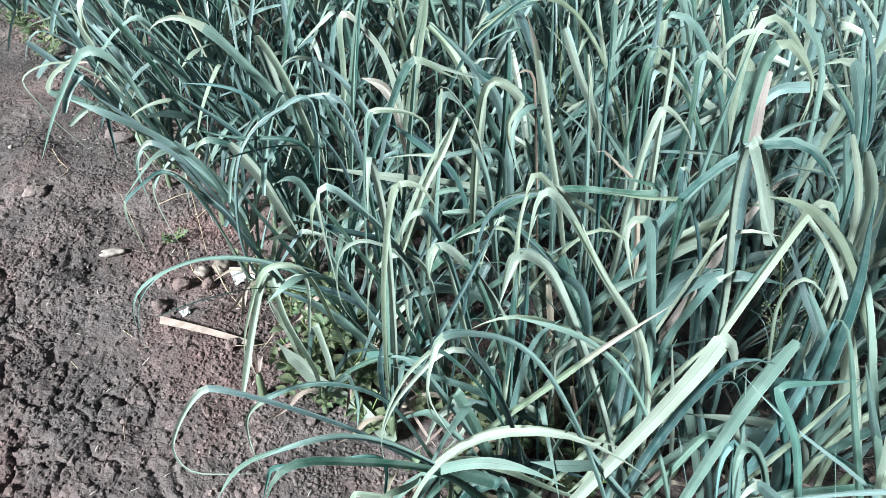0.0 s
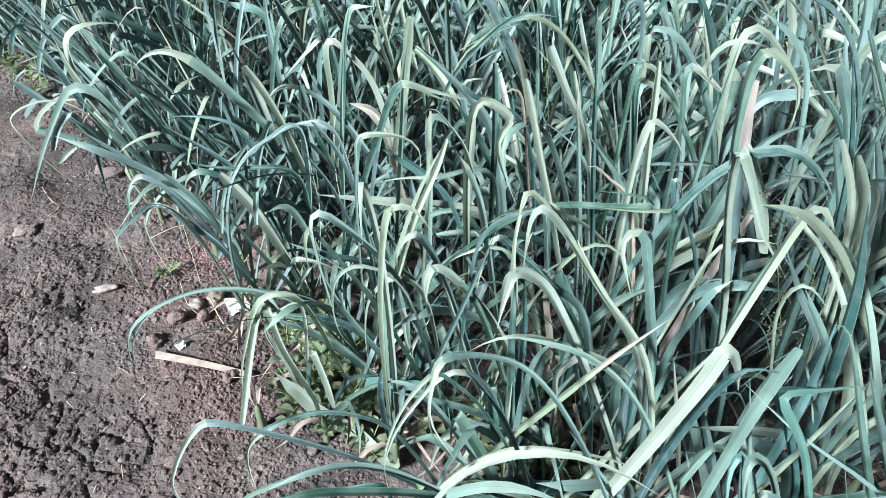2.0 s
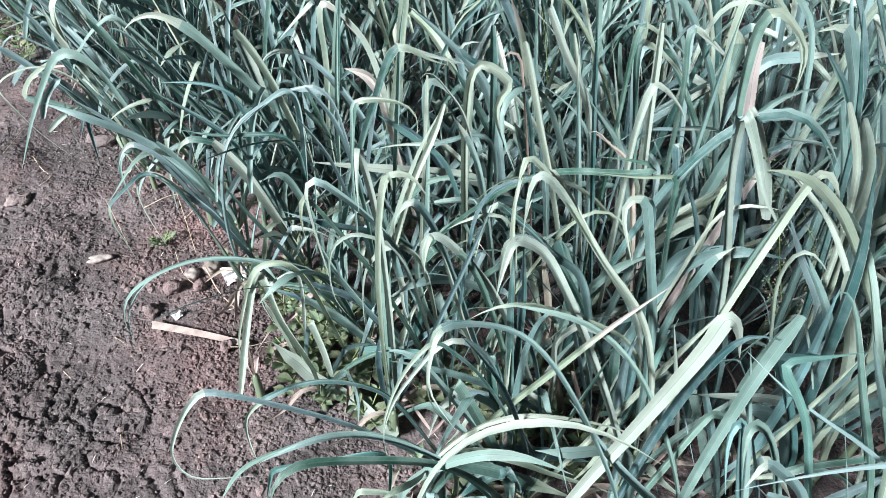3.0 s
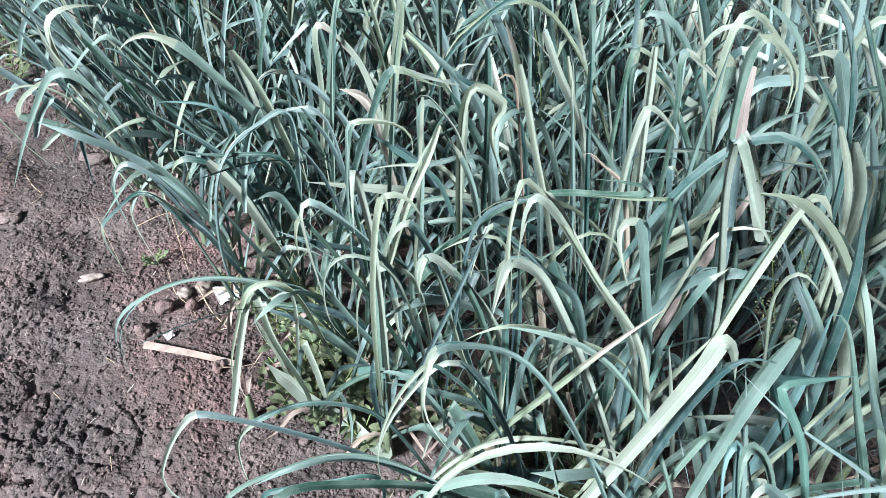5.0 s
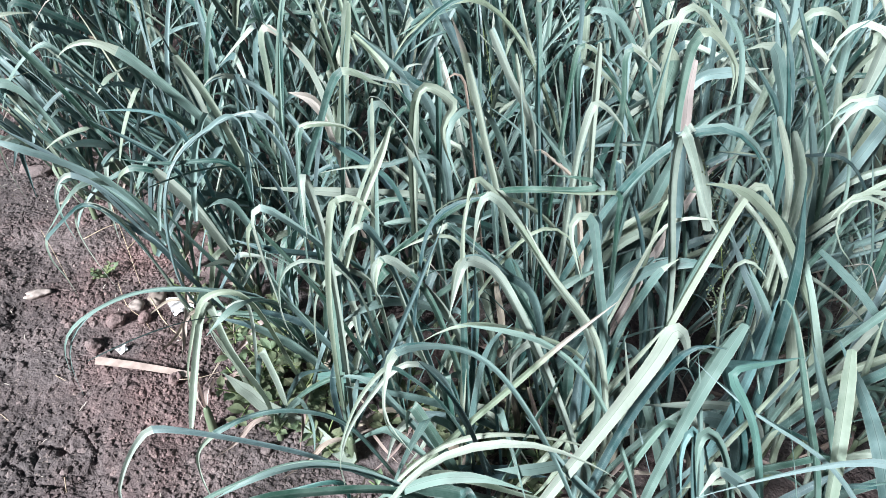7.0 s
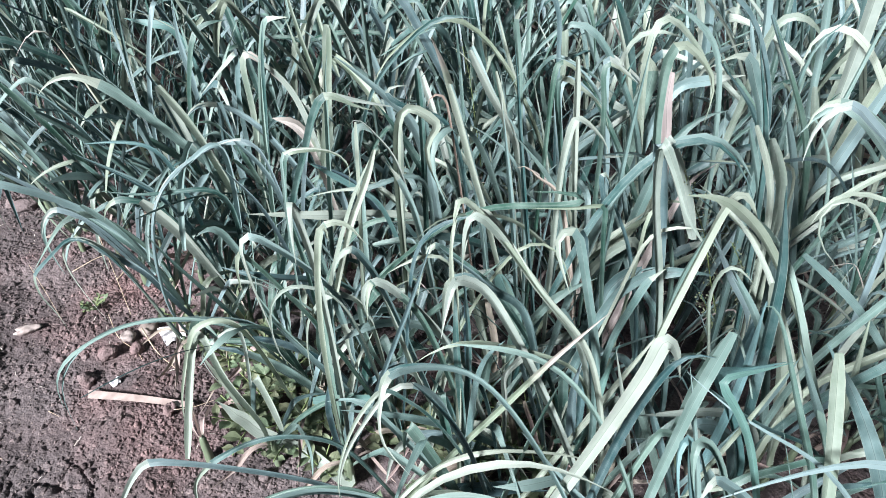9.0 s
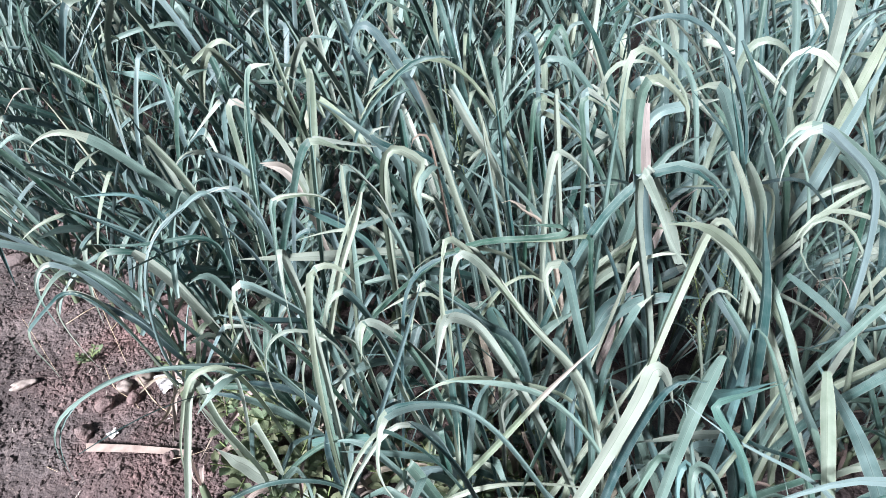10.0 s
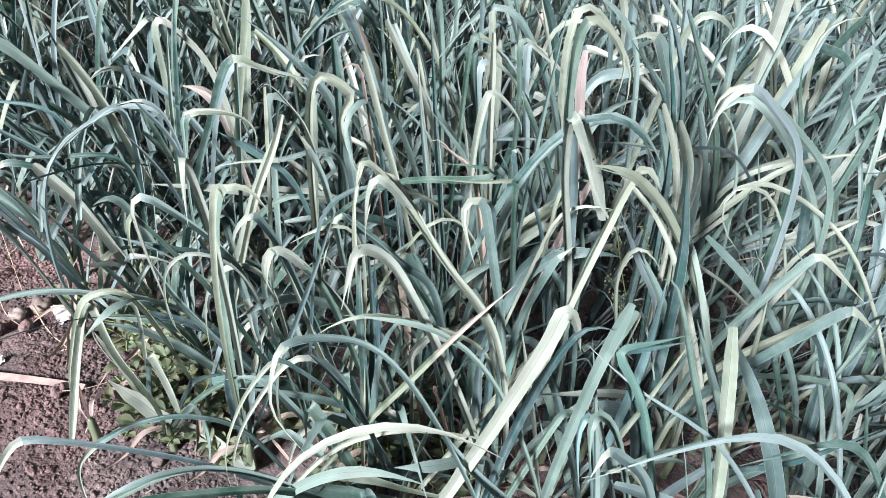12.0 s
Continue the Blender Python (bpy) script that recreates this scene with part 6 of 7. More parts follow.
field_leek((0.545, 1.488), [
    blade(0.016, 3, 'sharp', (0.545, 1.488, 0.200), (0.520, 1.482, 0.454), (0.484, 1.473, 0.635), (0.478, 1.496, 0.720), (0.558, 1.493, 0.655)),
])
field_leek((0.125, 1.517), [
    blade(0.017, 2, 'cut', (0.125, 1.517, 0.200), (0.108, 1.517, 0.469), (0.082, 1.518, 0.680)),
])
field_leek((0.215, 1.739), [
    blade(0.011, 2, '', (0.215, 1.739, 0.200), (0.198, 1.740, 0.499), (0.174, 1.742, 0.720)),
])
field_leek((0.667, 1.687), [
    blade(0.017, 2, 'pale', (0.667, 1.687, 0.200), (0.613, 1.706, 0.540), (0.547, 1.729, 0.740)),
])
field_leek((0.789, 1.540), [
    blade(0.007, 2, '', (0.782, 1.544, 0.200), (0.576, 1.420, 0.520), (0.380, 1.282, 0.600)),
    blade(0.017, 3, 'pale', (0.796, 1.537, 0.200), (0.854, 1.581, 0.655), (0.872, 1.604, 0.750), (0.885, 1.564, 0.780), (0.953, 1.580, 0.750), (1.002, 1.584, 0.687)),
])
field_leek((0.787, 1.882), [
    blade(0.018, 2, '', (0.793, 1.884, 0.200), (0.667, 1.719, 0.470), (0.415, 1.414, 0.550)),
    blade(0.011, 2, 'pale', (0.781, 1.879, 0.200), (0.792, 1.658, 0.640), (0.803, 1.554, 0.720)),
])
field_leek((0.988, 1.396), [
    blade(0.022, 3, '', (0.982, 1.405, 0.200), (0.879, 1.480, 0.514), (0.801, 1.528, 0.633), (0.754, 1.557, 0.680)),
    blade(0.020, 2, 'cut pale', (0.992, 1.400, 0.200), (0.951, 1.442, 0.571), (0.927, 1.459, 0.660)),
    blade(0.019, 2, '', (0.989, 1.384, 0.200), (1.064, 1.267, 0.421), (1.152, 1.252, 0.600)),
])
field_leek((0.930, 1.207), [
    blade(0.022, 2, 'cut', (0.919, 1.210, 0.200), (0.824, 1.264, 0.588), (0.789, 1.288, 0.680)),
    blade(0.008, 3, '', (0.940, 1.205, 0.200), (0.899, 1.260, 0.572), (0.863, 1.293, 0.668), (0.834, 1.309, 0.700), (0.812, 1.307, 0.675)),
])
field_leek((0.013, 1.099), [
    blade(0.015, 3, '', (0.020, 1.109, 0.200), (0.081, 1.126, 0.324), (0.168, 1.112, 0.425), (0.247, 1.123, 0.500)),
    blade(0.012, 3, '', (0.006, 1.089, 0.200), (-0.016, 1.062, 0.299), (-0.034, 1.053, 0.436), (-0.023, 1.061, 0.500), (-0.011, 1.014, 0.417)),
])
field_leek((0.093, 1.028), [
    blade(0.006, 2, 'pale', (0.098, 1.038, 0.200), (0.216, 1.044, 0.540), (0.272, 1.035, 0.620), (0.317, 1.030, 0.598), (0.339, 0.991, 0.525)),
])
field_leek((0.534, 1.081), [
    blade(0.009, 3, 'blue', (0.534, 1.081, 0.200), (0.455, 1.090, 0.551), (0.409, 1.095, 0.649), (0.390, 1.117, 0.700)),
])
field_leek((0.795, 0.806), [
    blade(0.012, 3, 'pale', (0.786, 0.812, 0.200), (0.634, 0.960, 0.615), (0.572, 1.021, 0.691), (0.523, 1.038, 0.720)),
    blade(0.012, 2, '', (0.797, 0.792, 0.200), (0.845, 0.722, 0.353), (0.904, 0.686, 0.500)),
    blade(0.013, 3, 'pale', (0.801, 0.813, 0.200), (0.805, 0.833, 0.324), (0.779, 0.841, 0.471), (0.769, 0.870, 0.600)),
])
field_leek((0.452, 1.030), [
    blade(0.006, 2, 'pale', (0.452, 1.030, 0.200), (0.452, 1.030, 0.612), (0.451, 1.031, 0.700), (0.506, 1.038, 0.690), (0.568, 1.035, 0.662)),
])
field_leek((0.623, 0.954), [
    blade(0.007, 3, 'pale', (0.623, 0.954, 0.200), (0.603, 0.962, 0.385), (0.567, 0.976, 0.553), (0.585, 0.973, 0.620), (0.631, 0.955, 0.568)),
])
field_leek((0.998, 0.967), [
    blade(0.007, 2, 'pale', (0.998, 0.967, 0.200), (0.837, 0.999, 0.640), (0.769, 1.013, 0.720), (0.716, 1.016, 0.704), (0.709, 1.006, 0.664), (0.735, 0.992, 0.617), (0.801, 0.979, 0.563)),
])
field_leek((0.720, 0.888), [
    blade(0.017, 3, '', (0.730, 0.895, 0.200), (0.683, 0.963, 0.448), (0.616, 1.011, 0.554), (0.577, 1.044, 0.600)),
    blade(0.017, 2, 'pale', (0.721, 0.884, 0.200), (0.611, 0.848, 0.370), (0.413, 0.796, 0.450)),
    blade(0.015, 3, 'sharp', (0.715, 0.879, 0.200), (0.729, 0.830, 0.423), (0.770, 0.785, 0.584), (0.804, 0.762, 0.680), (0.848, 0.752, 0.648)),
    blade(0.013, 3, 'sharp', (0.716, 0.891, 0.200), (0.722, 0.877, 0.450), (0.745, 0.849, 0.608), (0.775, 0.833, 0.720), (0.874, 0.808, 0.641)),
])
field_leek((0.165, 0.944), [
    blade(0.012, 3, 'sharp', (0.164, 0.950, 0.200), (0.080, 0.967, 0.501), (0.050, 0.969, 0.551), (0.001, 0.969, 0.600), (-0.008, 0.950, 0.567), (-0.008, 0.933, 0.539)),
    blade(0.012, 1, 'tan', (0.165, 0.939, 0.020), (0.195, 0.922, 0.100)),
])
field_leek((0.166, 1.117), [
    blade(0.018, 3, '', (0.166, 1.117, 0.200), (0.095, 1.091, 0.340), (0.028, 1.067, 0.386), (-0.032, 1.022, 0.420), (-0.074, 1.009, 0.396)),
])
field_leek((-0.411, 1.394), [
    blade(0.014, 1, 'pale', (-0.411, 1.394, 0.150), (-0.371, 1.157, 0.380)),
])
field_leek((0.902, 0.475), [
    blade(0.012, 3, '', (0.902, 0.475, 0.200), (0.758, 0.561, 0.540), (0.700, 0.595, 0.592), (0.644, 0.609, 0.620), (0.580, 0.610, 0.603), (0.487, 0.605, 0.567), (0.412, 0.597, 0.532)),
])
field_leek((1.084, 1.539), [
    blade(0.023, 3, 'pale cut', (1.084, 1.539, 0.200), (1.086, 1.524, 0.414), (1.091, 1.488, 0.666), (1.119, 1.501, 0.800)),
])
field_leek((1.112, 1.011), [
    blade(0.016, 3, '', (1.112, 1.011, 0.200), (0.947, 1.108, 0.640), (0.867, 1.155, 0.728), (0.822, 1.217, 0.780), (0.783, 1.213, 0.745), (0.760, 1.202, 0.701)),
])
field_leek((0.781, 1.275), [
    blade(0.019, 3, 'pale', (0.781, 1.275, 0.200), (0.939, 1.195, 0.614), (0.980, 1.174, 0.658), (1.027, 1.125, 0.700)),
])
field_leek((1.309, 1.482), [
    blade(0.028, 3, '', (1.309, 1.482, 0.200), (1.294, 1.482, 0.381), (1.258, 1.482, 0.606), (1.285, 1.490, 0.740)),
])
field_leek((1.229, 1.389), [
    blade(0.026, 3, '', (1.229, 1.389, 0.200), (1.219, 1.381, 0.435), (1.203, 1.370, 0.611), (1.230, 1.371, 0.720)),
])
field_leek((1.205, 0.881), [
    blade(0.009, 3, 'pale', (1.205, 0.881, 0.200), (1.004, 1.024, 0.580), (0.895, 1.102, 0.639), (0.813, 1.096, 0.660), (0.773, 1.095, 0.644), (0.767, 1.078, 0.596)),
])
field_leek((1.154, 1.225), [
    blade(0.026, 3, '', (1.154, 1.225, 0.200), (1.070, 1.255, 0.538), (1.018, 1.274, 0.635), (0.995, 1.320, 0.700)),
])
field_leek((1.058, 1.224), [
    blade(0.008, 3, '', (1.058, 1.224, 0.200), (1.027, 1.235, 0.365), (0.972, 1.253, 0.507), (0.951, 1.299, 0.600)),
])
field_leek((0.956, 0.652), [
    blade(0.010, 4, '', (0.956, 0.652, 0.200), (0.923, 0.840, 0.470), (0.899, 0.980, 0.520), (0.884, 1.001, 0.528), (0.759, 0.869, 0.550)),
])
field_leek((0.965, 0.551), [
    blade(0.012, 2, '', (0.965, 0.551, 0.200), (0.847, 0.597, 0.500), (0.771, 0.626, 0.580), (0.731, 0.623, 0.560), (0.625, 0.619, 0.518)),
])
field_leek((1.008, 0.796), [
    blade(0.011, 3, '', (1.008, 0.796, 0.200), (0.993, 0.835, 0.349), (0.959, 0.919, 0.497), (0.869, 0.995, 0.600)),
])
field_leek((0.243, 1.157), [
    blade(0.017, 2, 'tan', (0.243, 1.157, 0.200), (0.222, 1.193, 0.308), (0.213, 1.221, 0.350)),
])

# leeks that fill the bed between and behind them
KINDS = [random_leek(100 + k, rise, flop, 7 + k % 2, 1 + k % 2) for k, (rise, flop) in enumerate(
    [(0.62, 0.2), (0.66, 0.5), (0.58, 0.7), (0.7, 0.3), (0.6, 0.9), (0.64, 0.4), (0.68, 0.6), (0.56, 0.3), (0.72, 0.5), (0.62, 0.8), (0.66, 0.2), (0.6, 0.5),
     (0.64, 0.3), (0.68, 0.7), (0.6, 0.4), (0.7, 0.2)])]
LOW = [random_leek(200 + k, 0.62, 1.0, 6, 3, 0.014, 0.032, (0.35, 0.25)) for k in range(5)]
# those by the path lean out over it and away
FRINGE = [random_leek(300 + k, 0.62 + 0.03 * k, 0.5, 10, 1, 0.009, 0.02, (-0.7, -0.5), 2.3) for k in range(6)]
fill = random.Random(23)


def plant_matrix(x, y):
    near = y < 1.75 and x < 1.1
    size = fill.uniform(0.62, 0.82) if near else fill.uniform(0.95, 1.2) if y < 2.2 else fill.uniform(1.1, 1.35)
    # the unseen nearest ones grow taller, to cast shade on the bed
    if y < 0.85:
        size = fill.uniform(0.42, 0.58) if y > 0.4 else fill.uniform(0.82, 0.95) if y > 0.15 else fill.uniform(1.0, 1.15)
    out = x - edge_x(y)
    m = pose(x, y, 0)
    if out < 0.5 and y > 1.4:
        m = m @ Matrix.Rotation(radians(fill.uniform(6, 20) * (1 - out / 0.5) + 3), 4, Vector((-0.8, -0.5, 0)).normalized())
        size *= 0.9
    return m @ pose(0, 0, 0, fill.uniform(-5, 5), fill.uniform(-5, 5), fill.uniform(-25, 25) if out < 0.5 else fill.uniform(-90, 90)), size


def scatter(count, xs, ys, taken, keep):
    """Places for leeks in the bed, none nearer to another than the spacing at its distance."""
    cells, got = {}, []
    for p in taken:
        cells.setdefault((int(p[0] // 0.2), int(p[1] // 0.2)), []).append(p)
    for k in range(count):
        x, y = fill.uniform(*xs), fill.uniform(*ys)
        if x < edge_x(y) + 0.04 or not keep(x, y):
            continue
        if y < 1.4 and x < edge_x(y) + 0.24 or 0.44 < y < 0.8 and x < 0.45:
            continue
        if (x - 0.76) ** 2 + (y - 0.78) ** 2 < 0.045:
            continue
        if (x - 0.2) ** 2 + (y - 0.86) ** 2 < 0.045:
            continue
        gap = 0.08 if x > 0.45 and 0.6 < y < 1.15 else 0.115 if y < 0.95 else 0.125 if y < 1.5 else 0.125 if y < 2.2 and x > 0.5 else 0.105 if y < 2.2 else 0.175 if y < 3.4 and x > 0.5 else 0.15 if y < 3.4 else 0.2
        i, j = int(x // 0.2), int(y // 0.2)
        near = [q for a in (-1, 0, 1) for b in (-1, 0, 1) for q in cells.get((i + a, j + b), ())]
        if all((x - a) ** 2 + (y - b) ** 2 > gap * gap for a, b in near):
            cells.setdefault((i, j), []).append((x, y))
            got.append((x, y))
    return got


def in_front(x, y):
    return -0.75 * y - 0.4 < x < 0.72 * y + 0.45


spots = scatter(14000, (-2.6, 2.6), (0.46, 3.4), STANDING, in_front)
spots.sort(key=lambda p: p[1] + 0.25 * abs(p[0]))
single, rest = spots[:135], spots[135:]
rest += scatter(6000, (-4.6, 4.6), (3.4, 5.8), rest, lambda x, y: True)
# unseen leeks added beside the path to shade the near end of the bed
rest += scatter(2500, (0.2, 1.9), (-0.7, 0.44), spots, lambda x, y: x > 0.17 and (y < 0.4 or x > 0.62 * y + 0.45))
rest += scatter(7000, (0.2, 4.6), (-0.6, 3.4), spots, lambda x, y: x < 3.4 and not in_front(x, y) and x > 0.72 * y + 0.4 and x > 0.9)

# those far off or out of reach are one mass of plants
def bulk(base, spare=False):
    """All parts of a plant as one set of arrays; spare: leaves with half the rings and a plain keel."""
    verts, loops, totals, uvs, mats = [], [], [], [], []
    for ob in base.children:
        me = ob.data
        n = sum(len(v) for v in verts)
        co = np.empty(len(me.vertices) * 3, dtype=np.float32)
        me.vertices.foreach_get("co", co)
        li = np.empty(len(me.loops), dtype=np.int32)
        me.loops.foreach_get("vertex_index", li)
        lt = np.empty(len(me.polygons), dtype=np.int32)
        me.polygons.foreach_get("loop_total", lt)
        uv = np.empty(len(me.loops) * 2, dtype=np.float32)
        me.uv_layers[0].data.foreach_get("uv", uv)
        slot = np.empty(len(me.polygons), dtype=np.int32)
        me.polygons.foreach_get("material_index", slot)
        rings = len(me.vertices) // 6
        if spare and len(me.polygons) == 5 * (rings - 1) and rings * 6 == len(me.vertices):
            pick = sorted({*range(0, rings, 2), rings - 1})
            co = co.reshape(rings, 6, 3)[pick][:, (0, 2, 5)].ravel()
            k = np.arange(len(pick) - 1)[:, None] * 3
            li = np.concatenate([k + 0, k + 1, k + 4, k + 3, k + 1, k + 2, k + 5, k + 4], axis=1).ravel().astype(np.int32)
            lt = np.full(2 * (len(pick) - 1), 4, dtype=np.int32)
            across, v = np.array((0.0, 0.48, 1.0)), np.array(pick) / (rings - 1)
            uv = np.stack([across[li % 3], v[li // 3]], axis=1).astype(np.float32).ravel()
            slot = np.repeat(slot[np.array(pick[:-1]) * 5], 2)
        verts.append(co.reshape(-1, 3))
        loops.append(li + n)
        totals.append(lt)
        uvs.append(uv)
        mats.append(np.array([BULK.index(q) for q in me.materials], dtype=np.int32)[slot])
    return [np.concatenate(a) for a in (verts, loops, totals, uvs, mats)]


BULK = [LEAF, LEAF_PALE_LIT, LEAF_BLUE_SHEEN, LEAF_DRY_TIP, LEAF_GREY, LEAF_DEAD, STEM]
cores = [bulk(k) for k in KINDS]
edge_cores = [bulk(k) for k in FRINGE]
far_cores, far_edge_cores = [bulk(k, True) for k in KINDS], [bulk(k, True) for k in FRINGE]
out_v, out_l, out_t, out_u, out_m, start = [], [], [], [], [], 0
for x, y in rest:
    m, size = plant_matrix(x, y)
    fringed, far = x < edge_x(y) + 0.35 and 1.3 < y < 2.4, y > 2.3 or y < 0.44 or not in_front(x, y)
    v, li, lt, uv, mi = fill.choice((far_edge_cores if far else edge_cores) if fringed else (far_cores if far else cores))
    m = np.array(m @ Matrix.Scale(size, 4), dtype=np.float32)
    out_v.append(v @ m[:3, :3].T + m[:3, 3])
    out_l.append(li + start)
    out_t.append(lt)
    out_u.append(uv)
    out_m.append(mi)
    start += len(v)
me = bpy.data.meshes.new("leek_rows")
li, lt = np.concatenate(out_l), np.concatenate(out_t)
me.vertices.add(start)
me.loops.add(len(li))
me.polygons.add(len(lt))
me.vertices.foreach_set("co", np.concatenate(out_v).astype(np.float32).ravel())
me.loops.foreach_set("vertex_index", li.astype(np.int32))
me.polygons.foreach_set("loop_start", np.concatenate([[0], np.cumsum(lt)[:-1]]).astype(np.int32))
me.polygons.foreach_set("material_index", np.concatenate(out_m))
me.update(calc_edges=True)
me.polygons.foreach_set("use_smooth", [True] * len(lt))
me.uv_layers.new(name="UVMap").data.foreach_set("uv", np.concatenate(out_u))
for m in BULK:
    me.materials.append(m)
me.validate()
# also holds the unseen leeks added for shade
tagged(new("leek_rows", me), "dense mass of leek plants further back in the bed", "leeks", kind="stuff")

used = set()
KINDS += LOW + FRINGE
for x, y in single:
    kind = fill.randrange(16) if y > 1.15 or fill.random() < 0.3 else fill.randrange(16, 21)
    if x < edge_x(y) + 0.35 and y > 1.3:
        kind = fill.randrange(21, 27)
    m, size = plant_matrix(x, y)
    if kind in used:
        copy_thing(KINDS[kind], m @ Matrix.Scale(size, 4))
    else:
        KINDS[kind].matrix_basis = m
        used.add(kind)
for k, ob in enumerate(KINDS):
    if k not in used:
        ob.matrix_basis = pose(1.6 + 0.1 * k, 2.0, 0)

# ---- small things on the soil and among the leeks ----
def on_soil(x, y, sink=0.0):
    return Vector((x, y, soil_height(x, y) - sink))


def reed_stalk(a, b, width):
    """A split dry cane: flat face up, round back, one end cut at a slant."""
    ob = new("dry_cane")
    pa, pb = on_soil(*a), on_soil(*b)
    lift = max(on_soil(a[0] + (b[0] - a[0]) * k / 20, a[1] + (b[1] - a[1]) * k / 20).z - (pa.z + (pb.z - pa.z) * k / 20) for k in range(21))
    pa, pb = pa + UP * (lift + 0.003), pb + UP * (lift + 0.003)
    ob.location = pa
    along = (pb - pa)
    t = along.normalized()
    s = t.cross(UP).normalized()
    n = s.cross(t)
    verts, faces, uvs, sides, rings = [], [], [], 9, 12
    for i in range(rings + 1):
        v = i / rings
        w = 0.5 * width * (1 - 0.3 * v)
        bow = n * 0.002 * math.sin(math.pi * v) - s * 0.002 * math.sin(math.pi * v)
        for k in range(sides):
            q = math.pi * k / (sides - 1)
            skew = 0.006 * math.cos(q) if i == 0 else 0
            lift = -math.sin(q) * w * 0.22 + (0.12 * w if k in (0, sides - 1) else 0)
            verts.append(tuple(along * v + bow + s * math.cos(q) * w + n * lift + t * skew))
            uvs.append((k / sides, v))
        if i:
            o = i * sides
            faces += [(o - sides + k, o - sides + (k + 1) % sides, o + (k + 1) % sides, o + k) for k in range(sides)]
    faces += [tuple(range(sides))[::-1], tuple(range(len(verts) - sides, len(verts)))]
    cane = part("cane", mesh_of("cane", verts, faces, uvs, REED), ob)
    cane.data.polygons.foreach_set("use_smooth", [False] * len(faces))
    tagged(ob, "pale split dry cane lying on the soil", "cane")


reed_stalk((-0.705, 1.192), (-0.455, 1.155), 0.022)


def stone(name, x, y, size, seed, mat, label, category, flat=0.7, stretch=1.0, turn=0.0):
    v, f, _ = lump((0, 0, 0), size, seed, flat, 3)
    v = [(a * stretch, b, c) for a, b, c in v]
    ob = new(name, mesh_of(name, v, f, None, mat))
    ob.matrix_basis = Matrix.Translation(on_soil(x, y) + UP * (size * flat * 0.4 + 0.004)) @ pose(0, 0, 0, 0, 0, turn)
    tagged(ob, label, category, "stones on the soil")
    return ob


stone("pebble", -0.673, 1.383, 0.021, 3, PALE_STONE, "pale rounded pebble on dry soil", "pebble", 0.8, 1, 0)
stone("stone", -0.630, 1.413, 0.029, 9, PEBBLE, "brownish stone half sunk in dry soil", "stone", 0.6, 1.1, 0)
stone("stone", -0.705, 1.326, 0.0288, 14, CLOD, "grey clod of dry soil", "clod", 0.6, 1, 0)
stone("stone", -0.637, 1.339, 0.0206, 17, CLOD, "grey clod of dry soil", "clod", 0.7, 1, 0)
stone("stone", -0.507, 1.149, 0.0204, 21, CLOD, "grey clod of dry soil", "clod", 0.7, 1, 0)
stone("stone", -0.944, 1.422, 0.0174, 27, PALE_STONE, "flat pale stone chip lying on dry soil", "stone", 0.7, 2, 15)
stone("stone", -0.727, 1.245, 0.0235, 31, CLOD, "grey clod of dry soil", "clod", 0.6, 1, 0)
stone("stone", -1.284, 1.636, 0.030, 33, CLOD, "grey clod of dry soil", "clod", 0.25, 1.3, 30)
stone("pebble", -1.461, 1.811, 0.0087, 35, PALE_STONE, "small white pebble on dry soil", "pebble", 0.8, 1, 0)
stone("stone", -1.148, 1.944, 0.0378, 41, CLOD, "grey clod of dry soil", "clod", 0.6, 1, 0)
stone("stone", -1.208, 1.970, 0.0278, 43, CLOD, "grey clod of dry soil", "clod", 0.6, 1, 0)
stone("stone", -0.101, 1.006, 0.0132, 45, PEBBLE, "brownish stone half sunk in dry soil", "stone", 0.7, 1, 0)
stone("stone", -0.344, 1.100, 0.0153, 47, CLOD, "grey clod of dry soil", "clod", 0.7, 1, 0)
stone("stone", -0.349, 1.036, 0.0137, 49, CLOD, "grey clod of dry soil", "clod", 0.7, 1, 0)
stone("stone", -0.263, 0.976, 0.0146, 51, CLOD, "grey clod of dry soil", "clod", 0.7, 1, 0)


def paper_scrap(x, y, size, seed):
    """A crumpled piece of white paper."""
    r = random.Random(seed)
    n, verts, faces, uvs = 9, [], [], []
    for j in range(n):
        for i in range(n):
            u, v = i / (n - 1) - 0.5, j / (n - 1) - 0.5
            h = 0.6 * abs(noise.noise(Vector((u * 1.6 + seed, v * 1.8, 1.3)))) + 0.15 * abs(noise.noise(Vector((u * 3.5, v * 3.5 + seed, 4.1))))
            verts.append((u * size * (1 + 0.3 * v), v * size * 0.8 * (1 - 0.3 * u), 0.004 + h * size * 0.9))
            uvs.append((u, v))
    faces = [(j * n + i, j * n + i + 1, (j + 1) * n + i + 1, (j + 1) * n + i) for j in range(n - 1) for i in range(n - 1)]
    ob = new("paper_scrap", mesh_of("paper_scrap", verts, faces, uvs, PAPER))
    ob.data.polygons.foreach_set("use_smooth", [False] * len(faces))
    ob.matrix_basis = Matrix.Translation(on_soil(x, y)) @ pose(0, 0, 0, 8, -6, r.uniform(0, 90))
    tagged(ob, "crumpled scrap of white paper on the soil", "paper")


def straw(points, radius=0.0012):
    pts = [on_soil(x, y) + UP * z for x, y, z in points]
    line = spline(pts, 12)
    v, f, u = tube(line, [radius * (1 - 0.5 * k / 11) for k in range(12)], 5)
    ob = new("straw", mesh_of("straw", v, f, u, STRAW))
    tagged(ob, "thin dry bent straw lying on the soil", "straw", "straws")


